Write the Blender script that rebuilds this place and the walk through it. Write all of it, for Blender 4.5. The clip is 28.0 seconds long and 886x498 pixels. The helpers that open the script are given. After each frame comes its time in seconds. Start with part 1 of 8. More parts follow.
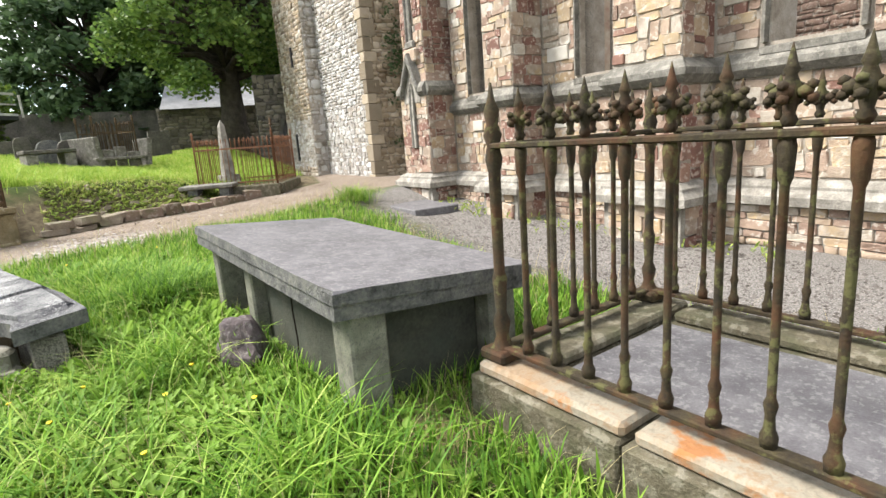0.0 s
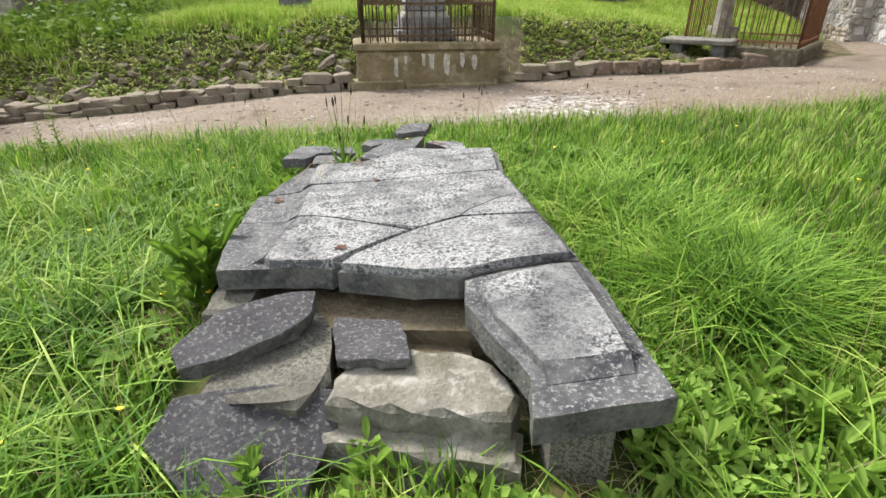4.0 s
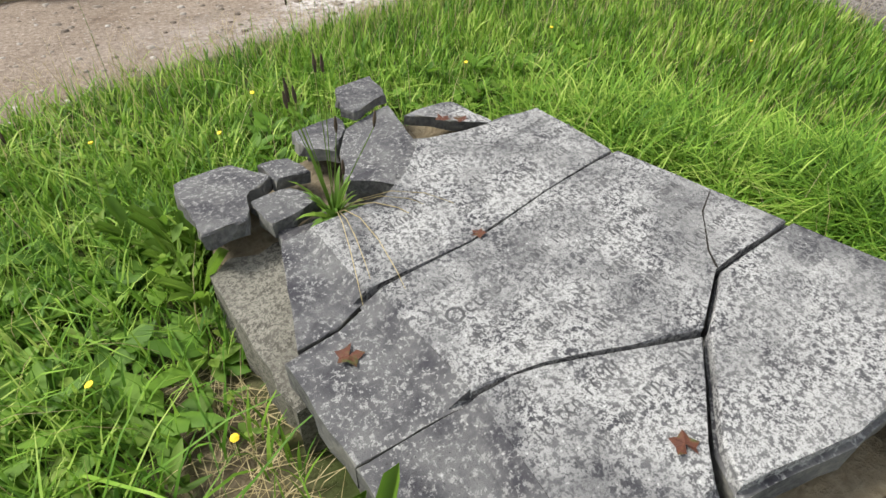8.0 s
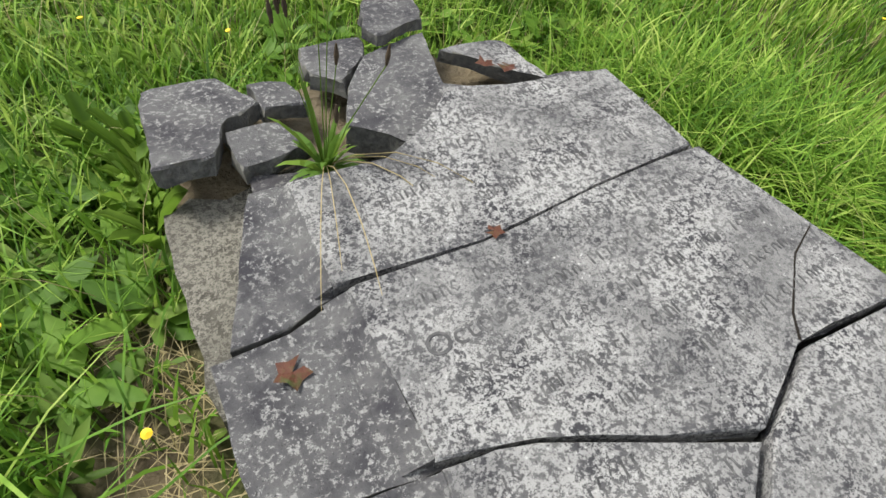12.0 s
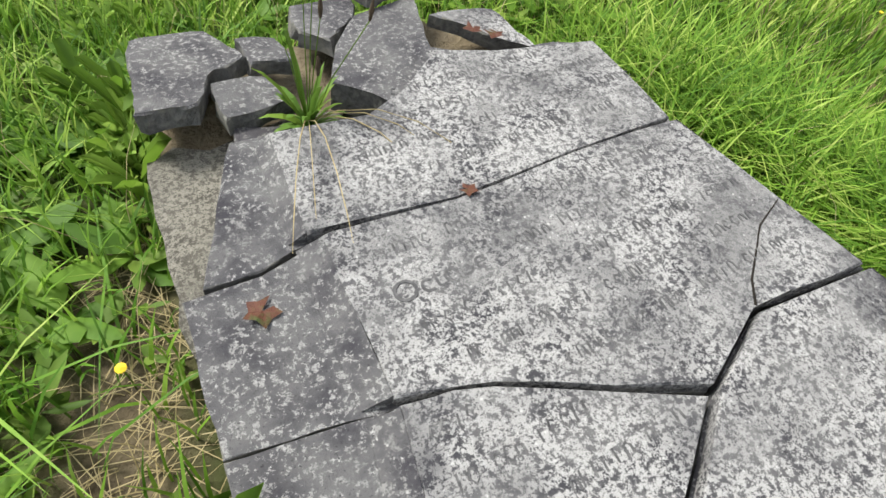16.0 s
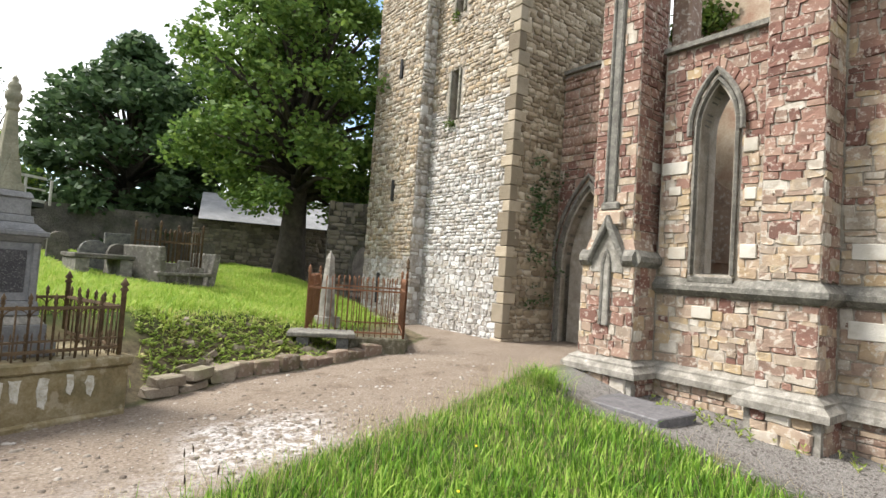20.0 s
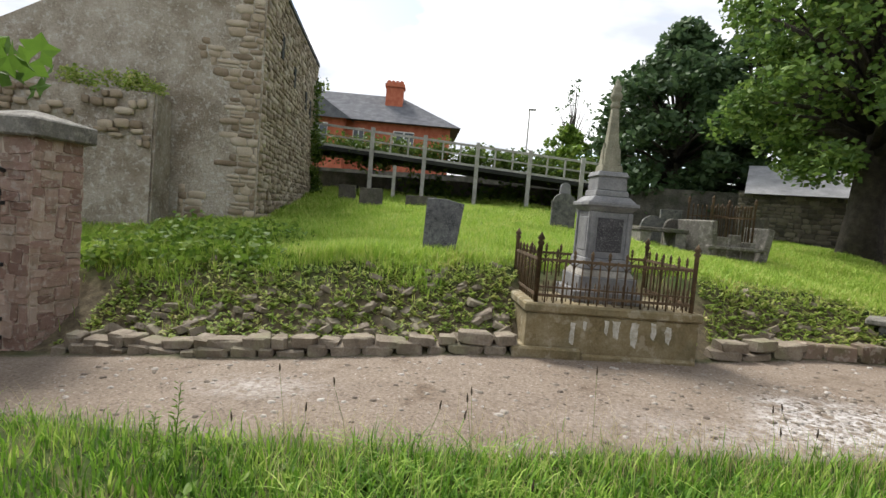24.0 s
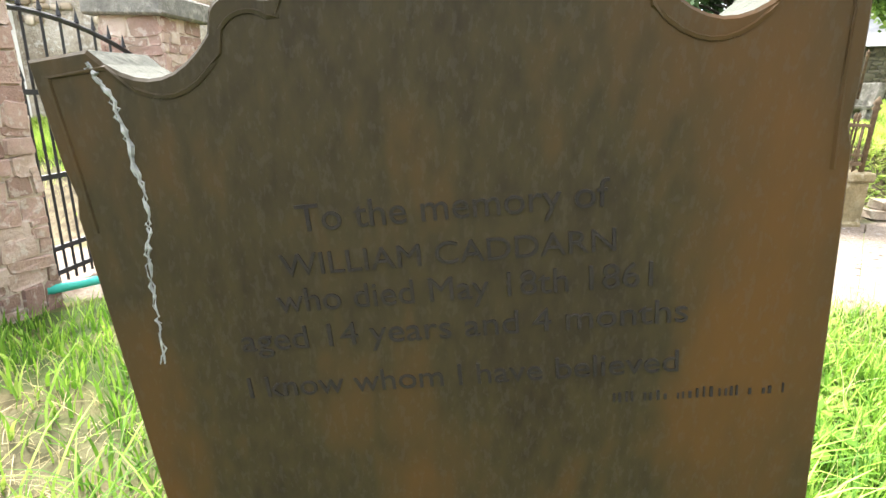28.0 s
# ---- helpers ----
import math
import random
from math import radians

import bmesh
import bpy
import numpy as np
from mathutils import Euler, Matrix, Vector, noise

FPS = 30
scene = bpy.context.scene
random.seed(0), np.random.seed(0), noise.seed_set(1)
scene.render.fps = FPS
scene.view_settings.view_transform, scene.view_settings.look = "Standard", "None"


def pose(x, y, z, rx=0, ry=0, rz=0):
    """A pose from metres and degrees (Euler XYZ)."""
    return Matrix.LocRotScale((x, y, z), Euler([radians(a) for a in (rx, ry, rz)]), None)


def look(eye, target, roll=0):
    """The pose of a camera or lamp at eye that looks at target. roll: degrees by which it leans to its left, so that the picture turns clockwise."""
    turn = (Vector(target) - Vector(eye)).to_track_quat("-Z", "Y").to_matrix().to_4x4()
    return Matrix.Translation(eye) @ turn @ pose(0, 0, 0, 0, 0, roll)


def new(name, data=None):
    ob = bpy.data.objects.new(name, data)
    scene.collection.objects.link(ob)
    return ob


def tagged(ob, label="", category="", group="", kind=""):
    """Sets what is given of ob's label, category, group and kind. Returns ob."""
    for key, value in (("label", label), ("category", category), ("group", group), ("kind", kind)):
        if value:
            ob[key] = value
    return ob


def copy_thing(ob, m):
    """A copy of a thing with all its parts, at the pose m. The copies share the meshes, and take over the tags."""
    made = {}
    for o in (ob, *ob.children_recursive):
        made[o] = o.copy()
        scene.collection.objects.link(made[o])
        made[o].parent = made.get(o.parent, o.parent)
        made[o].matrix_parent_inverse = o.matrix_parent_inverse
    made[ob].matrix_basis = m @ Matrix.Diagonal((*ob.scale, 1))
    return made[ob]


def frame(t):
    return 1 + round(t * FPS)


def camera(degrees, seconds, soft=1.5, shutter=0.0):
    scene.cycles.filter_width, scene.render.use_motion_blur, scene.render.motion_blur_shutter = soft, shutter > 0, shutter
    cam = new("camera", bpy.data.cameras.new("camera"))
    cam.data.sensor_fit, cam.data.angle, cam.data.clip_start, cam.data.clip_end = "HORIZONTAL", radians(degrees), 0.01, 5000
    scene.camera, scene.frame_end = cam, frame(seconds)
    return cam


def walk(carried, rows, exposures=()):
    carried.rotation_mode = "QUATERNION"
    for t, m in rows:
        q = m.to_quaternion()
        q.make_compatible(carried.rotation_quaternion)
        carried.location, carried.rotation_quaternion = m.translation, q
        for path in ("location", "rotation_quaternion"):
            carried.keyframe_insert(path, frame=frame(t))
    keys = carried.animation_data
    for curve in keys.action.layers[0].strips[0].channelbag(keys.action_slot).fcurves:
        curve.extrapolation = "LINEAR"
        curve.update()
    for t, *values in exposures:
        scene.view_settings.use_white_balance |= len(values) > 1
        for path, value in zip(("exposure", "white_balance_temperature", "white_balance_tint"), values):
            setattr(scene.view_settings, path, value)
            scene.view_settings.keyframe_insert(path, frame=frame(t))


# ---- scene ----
cam = camera(79.77, 28.0)

PATH = [
    (0.0, (0.721, -3.503, 1.152), (1.873, -1.922, 0.734), -4.17),
    (0.5, (0.731, -3.17, 1.165), (1.845, -1.569, 0.724), -4.27),
    (1.0, (0.729, -2.798, 1.203), (1.882, -1.242, 0.703), -4.18),
    (1.5, (0.796, -2.443, 1.181), (1.97, -0.932, 0.601), -4.14),
    (2.0, (0.832, -2.132, 1.2), (1.983, -0.626, 0.562), -3.11),
    (2.5, (0.736, -1.796, 1.222), (1.698, -0.162, 0.586), -2.68),
    (3.0, (0.578, -1.514, 1.238), (1.102, 0.298, 0.574), -0.91),
    (3.5, (0.455, -1.185, 1.228), (0.495, 0.651, 0.437), 0.28),
    (4.0, (0.329, -1.038, 1.22), (0.14, 0.745, 0.336), 0.11),
    (4.5, (0.101, -0.886, 1.222), (-0.109, 0.872, 0.294), 0.41),
    (6.5, (-0.6, -0.204, 1.263), (-0.275, 1.367, 0.068), -0.47),
    (7.0, (-0.717, 0.057, 1.257), (-0.233, 1.549, 0.017), -0.11),
    (7.5, (-0.779, 0.257, 1.267), (-0.149, 1.678, 0.008), 0.27),
    (8.0, (-0.884, 0.452, 1.24), (-0.076, 1.763, -0.037), 1.57),
    (8.5, (-0.912, 0.528, 1.235), (-0.041, 1.772, -0.093), 2.1),
    (9.0, (-0.864, 0.592, 1.212), (-0.029, 1.805, -0.168), 3.98),
    (9.5, (-0.778, 0.663, 1.193), (-0.009, 1.873, -0.241), 6.1),
    (10.0, (-0.731, 0.701, 1.172), (-0.025, 1.906, -0.299), 8.19),
    (10.5, (-0.708, 0.723, 1.163), (-0.041, 1.925, -0.33), 9.32),
    (11.0, (-0.694, 0.735, 1.16), (-0.031, 1.929, -0.341), 9.97),
    (11.5, (-0.684, 0.732, 1.157), (-0.03, 1.93, -0.345), 9.9),
    (12.0, (-0.676, 0.714, 1.145), (-0.032, 1.914, -0.36), 9.68),
    (12.5, (-0.669, 0.702, 1.138), (-0.031, 1.899, -0.372), 9.68),
    (14.5, (-0.66, 0.677, 1.133), (-0.019, 1.859, -0.388), 11.3),
    (15.0, (-0.659, 0.671, 1.13), (-0.017, 1.85, -0.393), 11.75),
    (15.5, (-0.659, 0.659, 1.127), (-0.006, 1.824, -0.402), 12.79),
    (16.0, (-0.651, 0.639, 1.133), (-0.006, 1.791, -0.408), 13.02),
    (16.5, (-0.659, 0.622, 1.149), (0.014, 1.769, -0.384), 14.47),
    (17.0, (-0.724, 0.627, 1.197), (-0.029, 1.875, -0.203), 13.67),
    (17.5, (-0.812, 0.602, 1.221), (-0.135, 2.107, 0.091), 10.76),
    (18.0, (-0.909, 0.632, 1.334), (-0.301, 2.342, 0.494), 8.47),
    (18.5, (-0.952, 0.653, 1.430), (-0.371, 2.473, 0.839), 7.13),
    (19.0, (-0.975, 0.645, 1.504), (-0.281, 2.479, 1.108), 5.30),
    (19.5, (-0.941, 0.644, 1.556), (0.064, 2.364, 1.372), 4.16),
    (20.0, (-0.930, 0.612, 1.592), (0.381, 2.120, 1.684), 3.98),
    (20.5, (-0.903, 0.586, 1.606), (0.540, 1.920, 1.976), 3.81),
    (22.5, (-0.867, 0.527, 1.575), (0.378, 2.031, 2.009), 5.72),
    (23.0, (-0.943, 0.506, 1.541), (-0.174, 2.341, 1.752), 5.69),
    (23.5, (-1.141, 0.568, 1.497), (-0.981, 2.561, 1.544), 6.07),
    (24.0, (-1.322, 0.418, 1.457), (-1.740, 2.369, 1.317), 4.77),
    (24.5, (-1.517, 0.245, 1.425), (-2.371, 2.029, 1.130), 3.40),
    (25.0, (-1.754, 0.175, 1.379), (-2.858, 1.802, 1.012), 2.81),
    (25.5, (-1.978, 0.147, 1.367), (-3.157, 1.712, 0.967), 2.42),
    (26.0, (-2.164, 0.103, 1.334), (-3.260, 1.722, 0.910), 1.57),
    (26.5, (-2.336, 0.084, 1.297), (-3.312, 1.768, 0.837), 1.19),
    (27.0, (-2.542, 0.163, 1.256), (-3.420, 1.892, 0.765), 2.35),
    (28.0, (-2.740, 0.248, 1.257), (-3.186, 2.113, 0.688), 1.60),
]
walk(cam, [(t, look(eye, target, roll)) for t, eye, target, roll in PATH],
     exposures=[(0, 1.4), (2.0, 1.45), (4.0, 1.1), (8.0, 0.86), (10.0, 0.72), (15.0, 0.8), (16.2, 0.98), (17.0, 1.15), (18.0, 1.25), (18.5, 1.45), (19.0, 1.45), (20.0, 1.15), (20.5, 1.0), (22.5, 0.75), (23.5, 0.68), (24.0, 0.75), (25.0, 1.45), (26.2, 1.8), (27.0, 2.25), (28.0, 2.85)])

# ---- light ----
SUN_EL, SUN_AZ = radians(49), radians(-50)   # azimuth from +y, clockwise
world = bpy.data.worlds.new("sky")
scene.world = world
world.use_nodes = True
wn, wl = world.node_tree.nodes, world.node_tree.links
wn.clear()
w_out = wn.new("ShaderNodeOutputWorld")
w_bg = wn.new("ShaderNodeBackground")
w_sky = wn.new("ShaderNodeTexSky")
w_sky.sky_type, w_sky.sun_disc = "NISHITA", False
w_sky.sun_elevation, w_sky.sun_rotation = SUN_EL, SUN_AZ
w_co = wn.new("ShaderNodeTexCoord")
w_map = wn.new("ShaderNodeMapping")
w_map.inputs["Scale"].default_value = (1.0, 1.0, 2.4)
w_noise = wn.new("ShaderNodeTexNoise")
w_noise.inputs["Scale"].default_value, w_noise.inputs["Detail"].default_value = 2.1, 7
w_ramp = wn.new("ShaderNodeValToRGB")
w_ramp.color_ramp.elements[0].position, w_ramp.color_ramp.elements[1].position = 0.4, 0.47
w_shade = wn.new("ShaderNodeTexNoise")
w_shade.inputs["Scale"].default_value, w_shade.inputs["Detail"].default_value = 3.2, 5
w_ramp2 = wn.new("ShaderNodeValToRGB")
w_ramp2.color_ramp.elements[0].color, w_ramp2.color_ramp.elements[1].color = (3.3, 3.5, 3.9, 1), (6.6, 6.65, 6.7, 1)
w_ramp2.color_ramp.elements[0].position, w_ramp2.color_ramp.elements[1].position = 0.35, 0.6
w_mix = wn.new("ShaderNodeMix")
w_mix.data_type = "RGBA"
wl.new(w_co.outputs["Generated"], w_map.inputs["Vector"])
wl.new(w_map.outputs[0], w_noise.inputs["Vector"])
wl.new(w_map.outputs[0], w_shade.inputs["Vector"])
wl.new(w_noise.outputs[0], w_ramp.inputs[0])
wl.new(w_shade.outputs[0], w_ramp2.inputs[0])
wl.new(w_ramp.outputs[0], w_mix.inputs["Factor"])
wl.new(w_sky.outputs[0], w_mix.inputs["A"])
wl.new(w_ramp2.outputs[0], w_mix.inputs["B"])
wl.new(w_mix.outputs["Result"], w_bg.inputs[0])
w_bg.inputs[1].default_value = 0.15
wl.new(w_bg.outputs[0], w_out.inputs[0])

sun_data = bpy.data.lights.new("sun", "SUN")
sun_data.energy, sun_data.angle, sun_data.color = 3.7, radians(18), (1.0, 0.96, 0.9)
sun = new("sun", sun_data)
sun.matrix_world = look((math.sin(SUN_AZ) * math.cos(SUN_EL) * 60, math.cos(SUN_AZ) * math.cos(SUN_EL) * 60, math.sin(SUN_EL) * 60), (0, 0, 0))


# ---- materials ----
def surface(name, cols, scale=6.0, fine=40.0, rough=0.88, bump=0.35, spot=None, stain=None, rand="", metal=0.0, dist=0.02, sheen=0.0, trans=0.0, spec=0.3, stretch=None, blendby=(0.35, 0.72)):
    """A weathered surface: cols blended by coarse and fine noise; spot=(colour, amount, scale): lichen or rust spots; stain=(colour, amount, scale).
    rand: 'object' or 'island' also picks among cols piece by piece."""
    m = bpy.data.materials.new(name)
    m.use_nodes = True
    nt = m.node_tree
    N, L = nt.nodes, nt.links
    b = N["Principled BSDF"]
    geo = N.new("ShaderNodeNewGeometry")
    co = geo.outputs["Position"]
    if stretch:
        vm = N.new("ShaderNodeVectorMath")
        vm.operation = "MULTIPLY"
        vm.inputs[1].default_value = stretch
        L.new(co, vm.inputs[0])
        co = vm.outputs[0]

    def tex(sc, detail=5, kind="ShaderNodeTexNoise"):
        n = N.new(kind)
        n.inputs["Scale"].default_value = sc
        if kind == "ShaderNodeTexNoise":
            n.inputs["Detail"].default_value = detail
            n.inputs["Roughness"].default_value = 0.62
        L.new(co, n.inputs["Vector"])
        return n

    def math_(op, a, b_, clamp=False):
        n = N.new("ShaderNodeMath")
        n.operation, n.use_clamp = op, clamp
        for i, v in enumerate((a, b_)):
            if isinstance(v, (int, float)):
                n.inputs[i].default_value = v
            else:
                L.new(v, n.inputs[i])
        return n.outputs[0]

    def blend(fac, a, b_):
        n = N.new("ShaderNodeMix")
        n.data_type = "RGBA"
        L.new(fac, n.inputs["Factor"])
        for k, v in (("A", a), ("B", b_)):
            if isinstance(v, tuple):
                n.inputs[k].default_value = (*v, 1)
            else:
                L.new(v, n.inputs[k])
        return n.outputs["Result"]

    def step(v, lo, hi):
        n = N.new("ShaderNodeMapRange")
        n.inputs["From Min"].default_value, n.inputs["From Max"].default_value = lo, hi
        L.new(v, n.inputs["Value"])
        return n.outputs[0]

    coarse, fin = tex(scale), tex(fine, 6)
    v = math_("ADD", math_("MULTIPLY", step(coarse.outputs[0], 0.3, 0.7), 0.62), math_("MULTIPLY", step(fin.outputs[0], 0.3, 0.7), 0.38))
    if rand:
        if rand == "object":
            r = N.new("ShaderNodeObjectInfo").outputs["Random"]
        else:
            r = geo.outputs["Random Per Island"]
        v = math_("ADD", math_("MULTIPLY", v, blendby[0]), math_("MULTIPLY", r, blendby[1]))
    ramp = N.new("ShaderNodeValToRGB")
    ramp.color_ramp.elements[0].color = (*cols[0], 1)
    ramp.color_ramp.elements[1].color = (*cols[-1], 1)
    ramp.color_ramp.elements[0].position, ramp.color_ramp.elements[1].position = 0.12, 0.9
    for i, c in enumerate(cols[1:-1]):
        e = ramp.color_ramp.elements.new(0.12 + 0.78 * (i + 1) / (len(cols) - 1))
        e.color = (*c, 1)
    L.new(v, ramp.inputs[0])
    col = ramp.outputs[0]
    if stain:
        s = tex(stain[2], 4)
        col = blend(math_("MULTIPLY", step(s.outputs[0], 0.48, 0.68), stain[1], True), col, stain[0])
    if spot:
        s = tex(spot[2], 7)
        col = blend(math_("MULTIPLY", step(s.outputs[0], 0.545, 0.6), spot[1], True), col, spot[0])
    L.new(col, b.inputs["Base Color"])
    b.inputs["Roughness"].default_value, b.inputs["Metallic"].default_value = rough, metal
    b.inputs["Specular IOR Level"].default_value = spec
    if trans:
        b.inputs["Transmission Weight"].default_value = 0.0
        tr = N.new("ShaderNodeBsdfTranslucent")
        L.new(col, tr.inputs[0])
        mx = N.new("ShaderNodeMixShader")
        mx.inputs[0].default_value = trans
        L.new(b.outputs[0], mx.inputs[1])
        L.new(tr.outputs[0], mx.inputs[2])
        L.new(mx.outputs[0], N["Material Output"].inputs["Surface"])
    if bump:
        bn = N.new("ShaderNodeBump")
        bn.inputs["Strength"].default_value, bn.inputs["Distance"].default_value = bump, dist
        h = math_("ADD", fin.outputs[0], math_("MULTIPLY", coarse.outputs[0], 1.5))
        L.new(h, bn.inputs["Height"])
        L.new(bn.outputs[0], b.inputs["Normal"])
    return m


# darker than the slate tops: on slab edges the colour includes side shade
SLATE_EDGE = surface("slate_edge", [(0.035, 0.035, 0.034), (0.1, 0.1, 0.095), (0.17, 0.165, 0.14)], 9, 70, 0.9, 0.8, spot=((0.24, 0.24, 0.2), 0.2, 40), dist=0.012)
SLATE_DARK = surface("slate_dark", [(0.026, 0.025, 0.028), (0.046, 0.044, 0.048), (0.075, 0.072, 0.074)], 6, 60, 0.85, 0.6, spot=((0.22, 0.22, 0.2), 0.45, 70), dist=0.01)
TABLE_TOP = surface("table_slate", [(0.08, 0.075, 0.08), (0.122, 0.116, 0.121), (0.178, 0.172, 0.175)], 9, 110, 0.72, 0.35, spot=((0.32, 0.32, 0.3), 0.3, 42), stain=((0.068, 0.065, 0.066), 0.65, 2.2), dist=0.006)
# green-stained slate, darkened further to hold the shade under the tomb's top
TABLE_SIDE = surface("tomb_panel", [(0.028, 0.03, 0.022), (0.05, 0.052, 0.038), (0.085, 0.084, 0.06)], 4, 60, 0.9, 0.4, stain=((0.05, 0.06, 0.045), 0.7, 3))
GRANITE = surface("grey_granite", [(0.08, 0.08, 0.062), (0.145, 0.143, 0.11), (0.24, 0.235, 0.19)], 14, 160, 0.9, 0.5, stain=((0.16, 0.17, 0.12), 0.6, 4), spot=((0.06, 0.06, 0.06), 0.5, 90), dist=0.006)
KERB = surface("kerb_stone", [(0.12, 0.112, 0.09), (0.2, 0.188, 0.155), (0.31, 0.295, 0.255)], 7, 60, 0.92, 0.7, stain=((0.105, 0.105, 0.065), 0.75, 5), spot=((0.4, 0.385, 0.34), 0.4, 14))
MOSS_KERB = surface("mossy_kerb", [(0.065, 0.058, 0.036), (0.115, 0.1, 0.066), (0.185, 0.165, 0.12)], 7, 60, 0.92, 0.7, stain=((0.06, 0.065, 0.03), 0.8, 5), spot=((0.3, 0.28, 0.22), 0.35, 14))
KERB_RUST = surface("rusty_kerb_top", [(0.15, 0.13, 0.095), (0.27, 0.24, 0.185), (0.22, 0.13, 0.065)], 5, 50, 0.9, 0.4, spot=((0.3, 0.115, 0.03), 0.8, 4.0), stain=((0.25, 0.13, 0.05), 0.7, 3))
IRON_MOSS = surface("mossy_iron", [(0.016, 0.012, 0.008), (0.032, 0.024, 0.012), (0.06, 0.05, 0.021)], 10, 90, 0.85, 0.6, spot=((0.1, 0.1, 0.035), 0.6, 16), stain=((0.085, 0.032, 0.012), 0.6, 7), dist=0.006)
IRON_RUST = surface("rusty_iron", [(0.13, 0.06, 0.035), (0.22, 0.105, 0.058), (0.31, 0.16, 0.09)], 12, 80, 0.9, 0.5, stain=((0.1, 0.07, 0.05), 0.5, 6), dist=0.005)
IRON_BROWN = surface("brown_iron", [(0.045, 0.031, 0.02), (0.09, 0.06, 0.034), (0.15, 0.1, 0.056)], 12, 80, 0.9, 0.5, dist=0.005)
IRON_BLACK = surface("black_iron", [(0.012, 0.012, 0.013), (0.03, 0.03, 0.032)], 12, 80, 0.55, 0.3, dist=0.004)
WARM_MORTAR = surface("warm_mortar", [(0.29, 0.23, 0.18), (0.4, 0.33, 0.265), (0.5, 0.43, 0.355)], 5, 60, 0.95, 0.6)
MORTAR = surface("mortar", [(0.19, 0.16, 0.125), (0.3, 0.265, 0.22), (0.41, 0.375, 0.325)], 5, 60, 0.95, 0.6)
RUBBLE_COLS = [(0.17, 0.145, 0.115), (0.27, 0.24, 0.205), (0.36, 0.335, 0.305), (0.32, 0.27, 0.21), (0.42, 0.4, 0.37), (0.53, 0.51, 0.48)]
TOWER_STONE = surface("tower_stone", RUBBLE_COLS, 4, 45, 0.93, 0.7, rand="object", spot=((0.55, 0.55, 0.52), 0.45, 12))
LIME_COLS = [(0.17, 0.15, 0.125), (0.28, 0.262, 0.238), (0.37, 0.355, 0.33), (0.31, 0.272, 0.225), (0.43, 0.42, 0.395), (0.54, 0.53, 0.51)]
TOWER_LIME = surface("tower_limewashed_stone", LIME_COLS, 4, 45, 0.93, 0.7, rand="object", spot=((0.66, 0.66, 0.64), 0.5, 12))
TOWER_LIME_REST = surface("tower_limewashed_rest", LIME_COLS, 4, 45, 0.93, 0.7, rand="island", spot=((0.66, 0.66, 0.64), 0.5, 12))
TOWER_REST = surface("tower_stone_rest", RUBBLE_COLS, 4, 45, 0.93, 0.7, rand="island", spot=((0.55, 0.55, 0.52), 0.45, 12))
WARM_COLS = [(0.15, 0.112, 0.075), (0.22, 0.175, 0.125), (0.29, 0.24, 0.18), (0.31, 0.23, 0.14), (0.36, 0.31, 0.24), (0.46, 0.42, 0.35)]
TOWER_WARM = surface("tower_warm_stone", WARM_COLS, 4, 45, 0.93, 0.7, rand="island", spot=((0.55, 0.53, 0.47), 0.45, 12))
LOW_COLS = [(0.25, 0.185, 0.145), (0.31, 0.245, 0.19), (0.36, 0.29, 0.215), (0.42, 0.315, 0.185), (0.38, 0.325, 0.265), (0.42, 0.37, 0.305), (0.5, 0.46, 0.4)]
RED_COLS = [(0.118, 0.056, 0.044), (0.165, 0.083, 0.064), (0.21, 0.112, 0.086), (0.255, 0.148, 0.112), (0.32, 0.215, 0.162)]
BROWN_STONE = surface("brown_sandstone", [(0.19, 0.125, 0.095), (0.27, 0.19, 0.145), (0.34, 0.25, 0.19), (0.4, 0.31, 0.23), (0.36, 0.26, 0.15)], 6, 50, 0.93, 0.7, rand="object", stain=((0.15, 0.105, 0.08), 0.5, 4.0), spot=((0.56, 0.52, 0.45), 0.55, 12))
AISLE_STONE = surface("sandstone", LOW_COLS, 5, 50, 0.93, 0.6, rand="object", stain=((0.2, 0.155, 0.115), 0.7, 3.5), spot=((0.6, 0.57, 0.5), 0.35, 11))
RED_STONE = surface("red_sandstone", RED_COLS, 5, 50, 0.93, 0.6, rand="object", stain=((0.13, 0.09, 0.07), 0.5, 3.0), spot=((0.55, 0.48, 0.41), 0.6, 15))
DRESSED = surface("dressed_limestone", [(0.095, 0.09, 0.078), (0.165, 0.156, 0.135), (0.255, 0.24, 0.21)], 7, 60, 0.92, 0.6, stain=((0.08, 0.075, 0.062), 0.7, 3), spot=((0.36, 0.34, 0.29), 0.35, 16))
PALE_DRESSED = surface("pale_limestone", [(0.15, 0.138, 0.118), (0.26, 0.242, 0.21), (0.4, 0.38, 0.335)], 7, 50, 0.92, 0.6, stain=((0.13, 0.12, 0.1), 0.75, 4))
RENDER = surface("old_render", [(0.18, 0.15, 0.112), (0.32, 0.28, 0.22), (0.44, 0.4, 0.335)], 1.6, 24, 0.95, 0.8, stain=((0.15, 0.112, 0.07), 0.7, 0.9), spot=((0.5, 0.48, 0.43), 0.5, 11), dist=0.04)
RUBBLE_BROWN = surface("brown_rubble", [(0.16, 0.12, 0.08), (0.24, 0.19, 0.13), (0.33, 0.27, 0.19), (0.42, 0.36, 0.275)], 4, 40, 0.94, 0.7, rand="island")
INNER = surface("inner_plaster", [(0.3, 0.23, 0.16), (0.42, 0.34, 0.25), (0.5, 0.43, 0.34)], 2.0, 24, 0.95, 0.6, stain=((0.28, 0.14, 0.095), 0.7, 1.6))
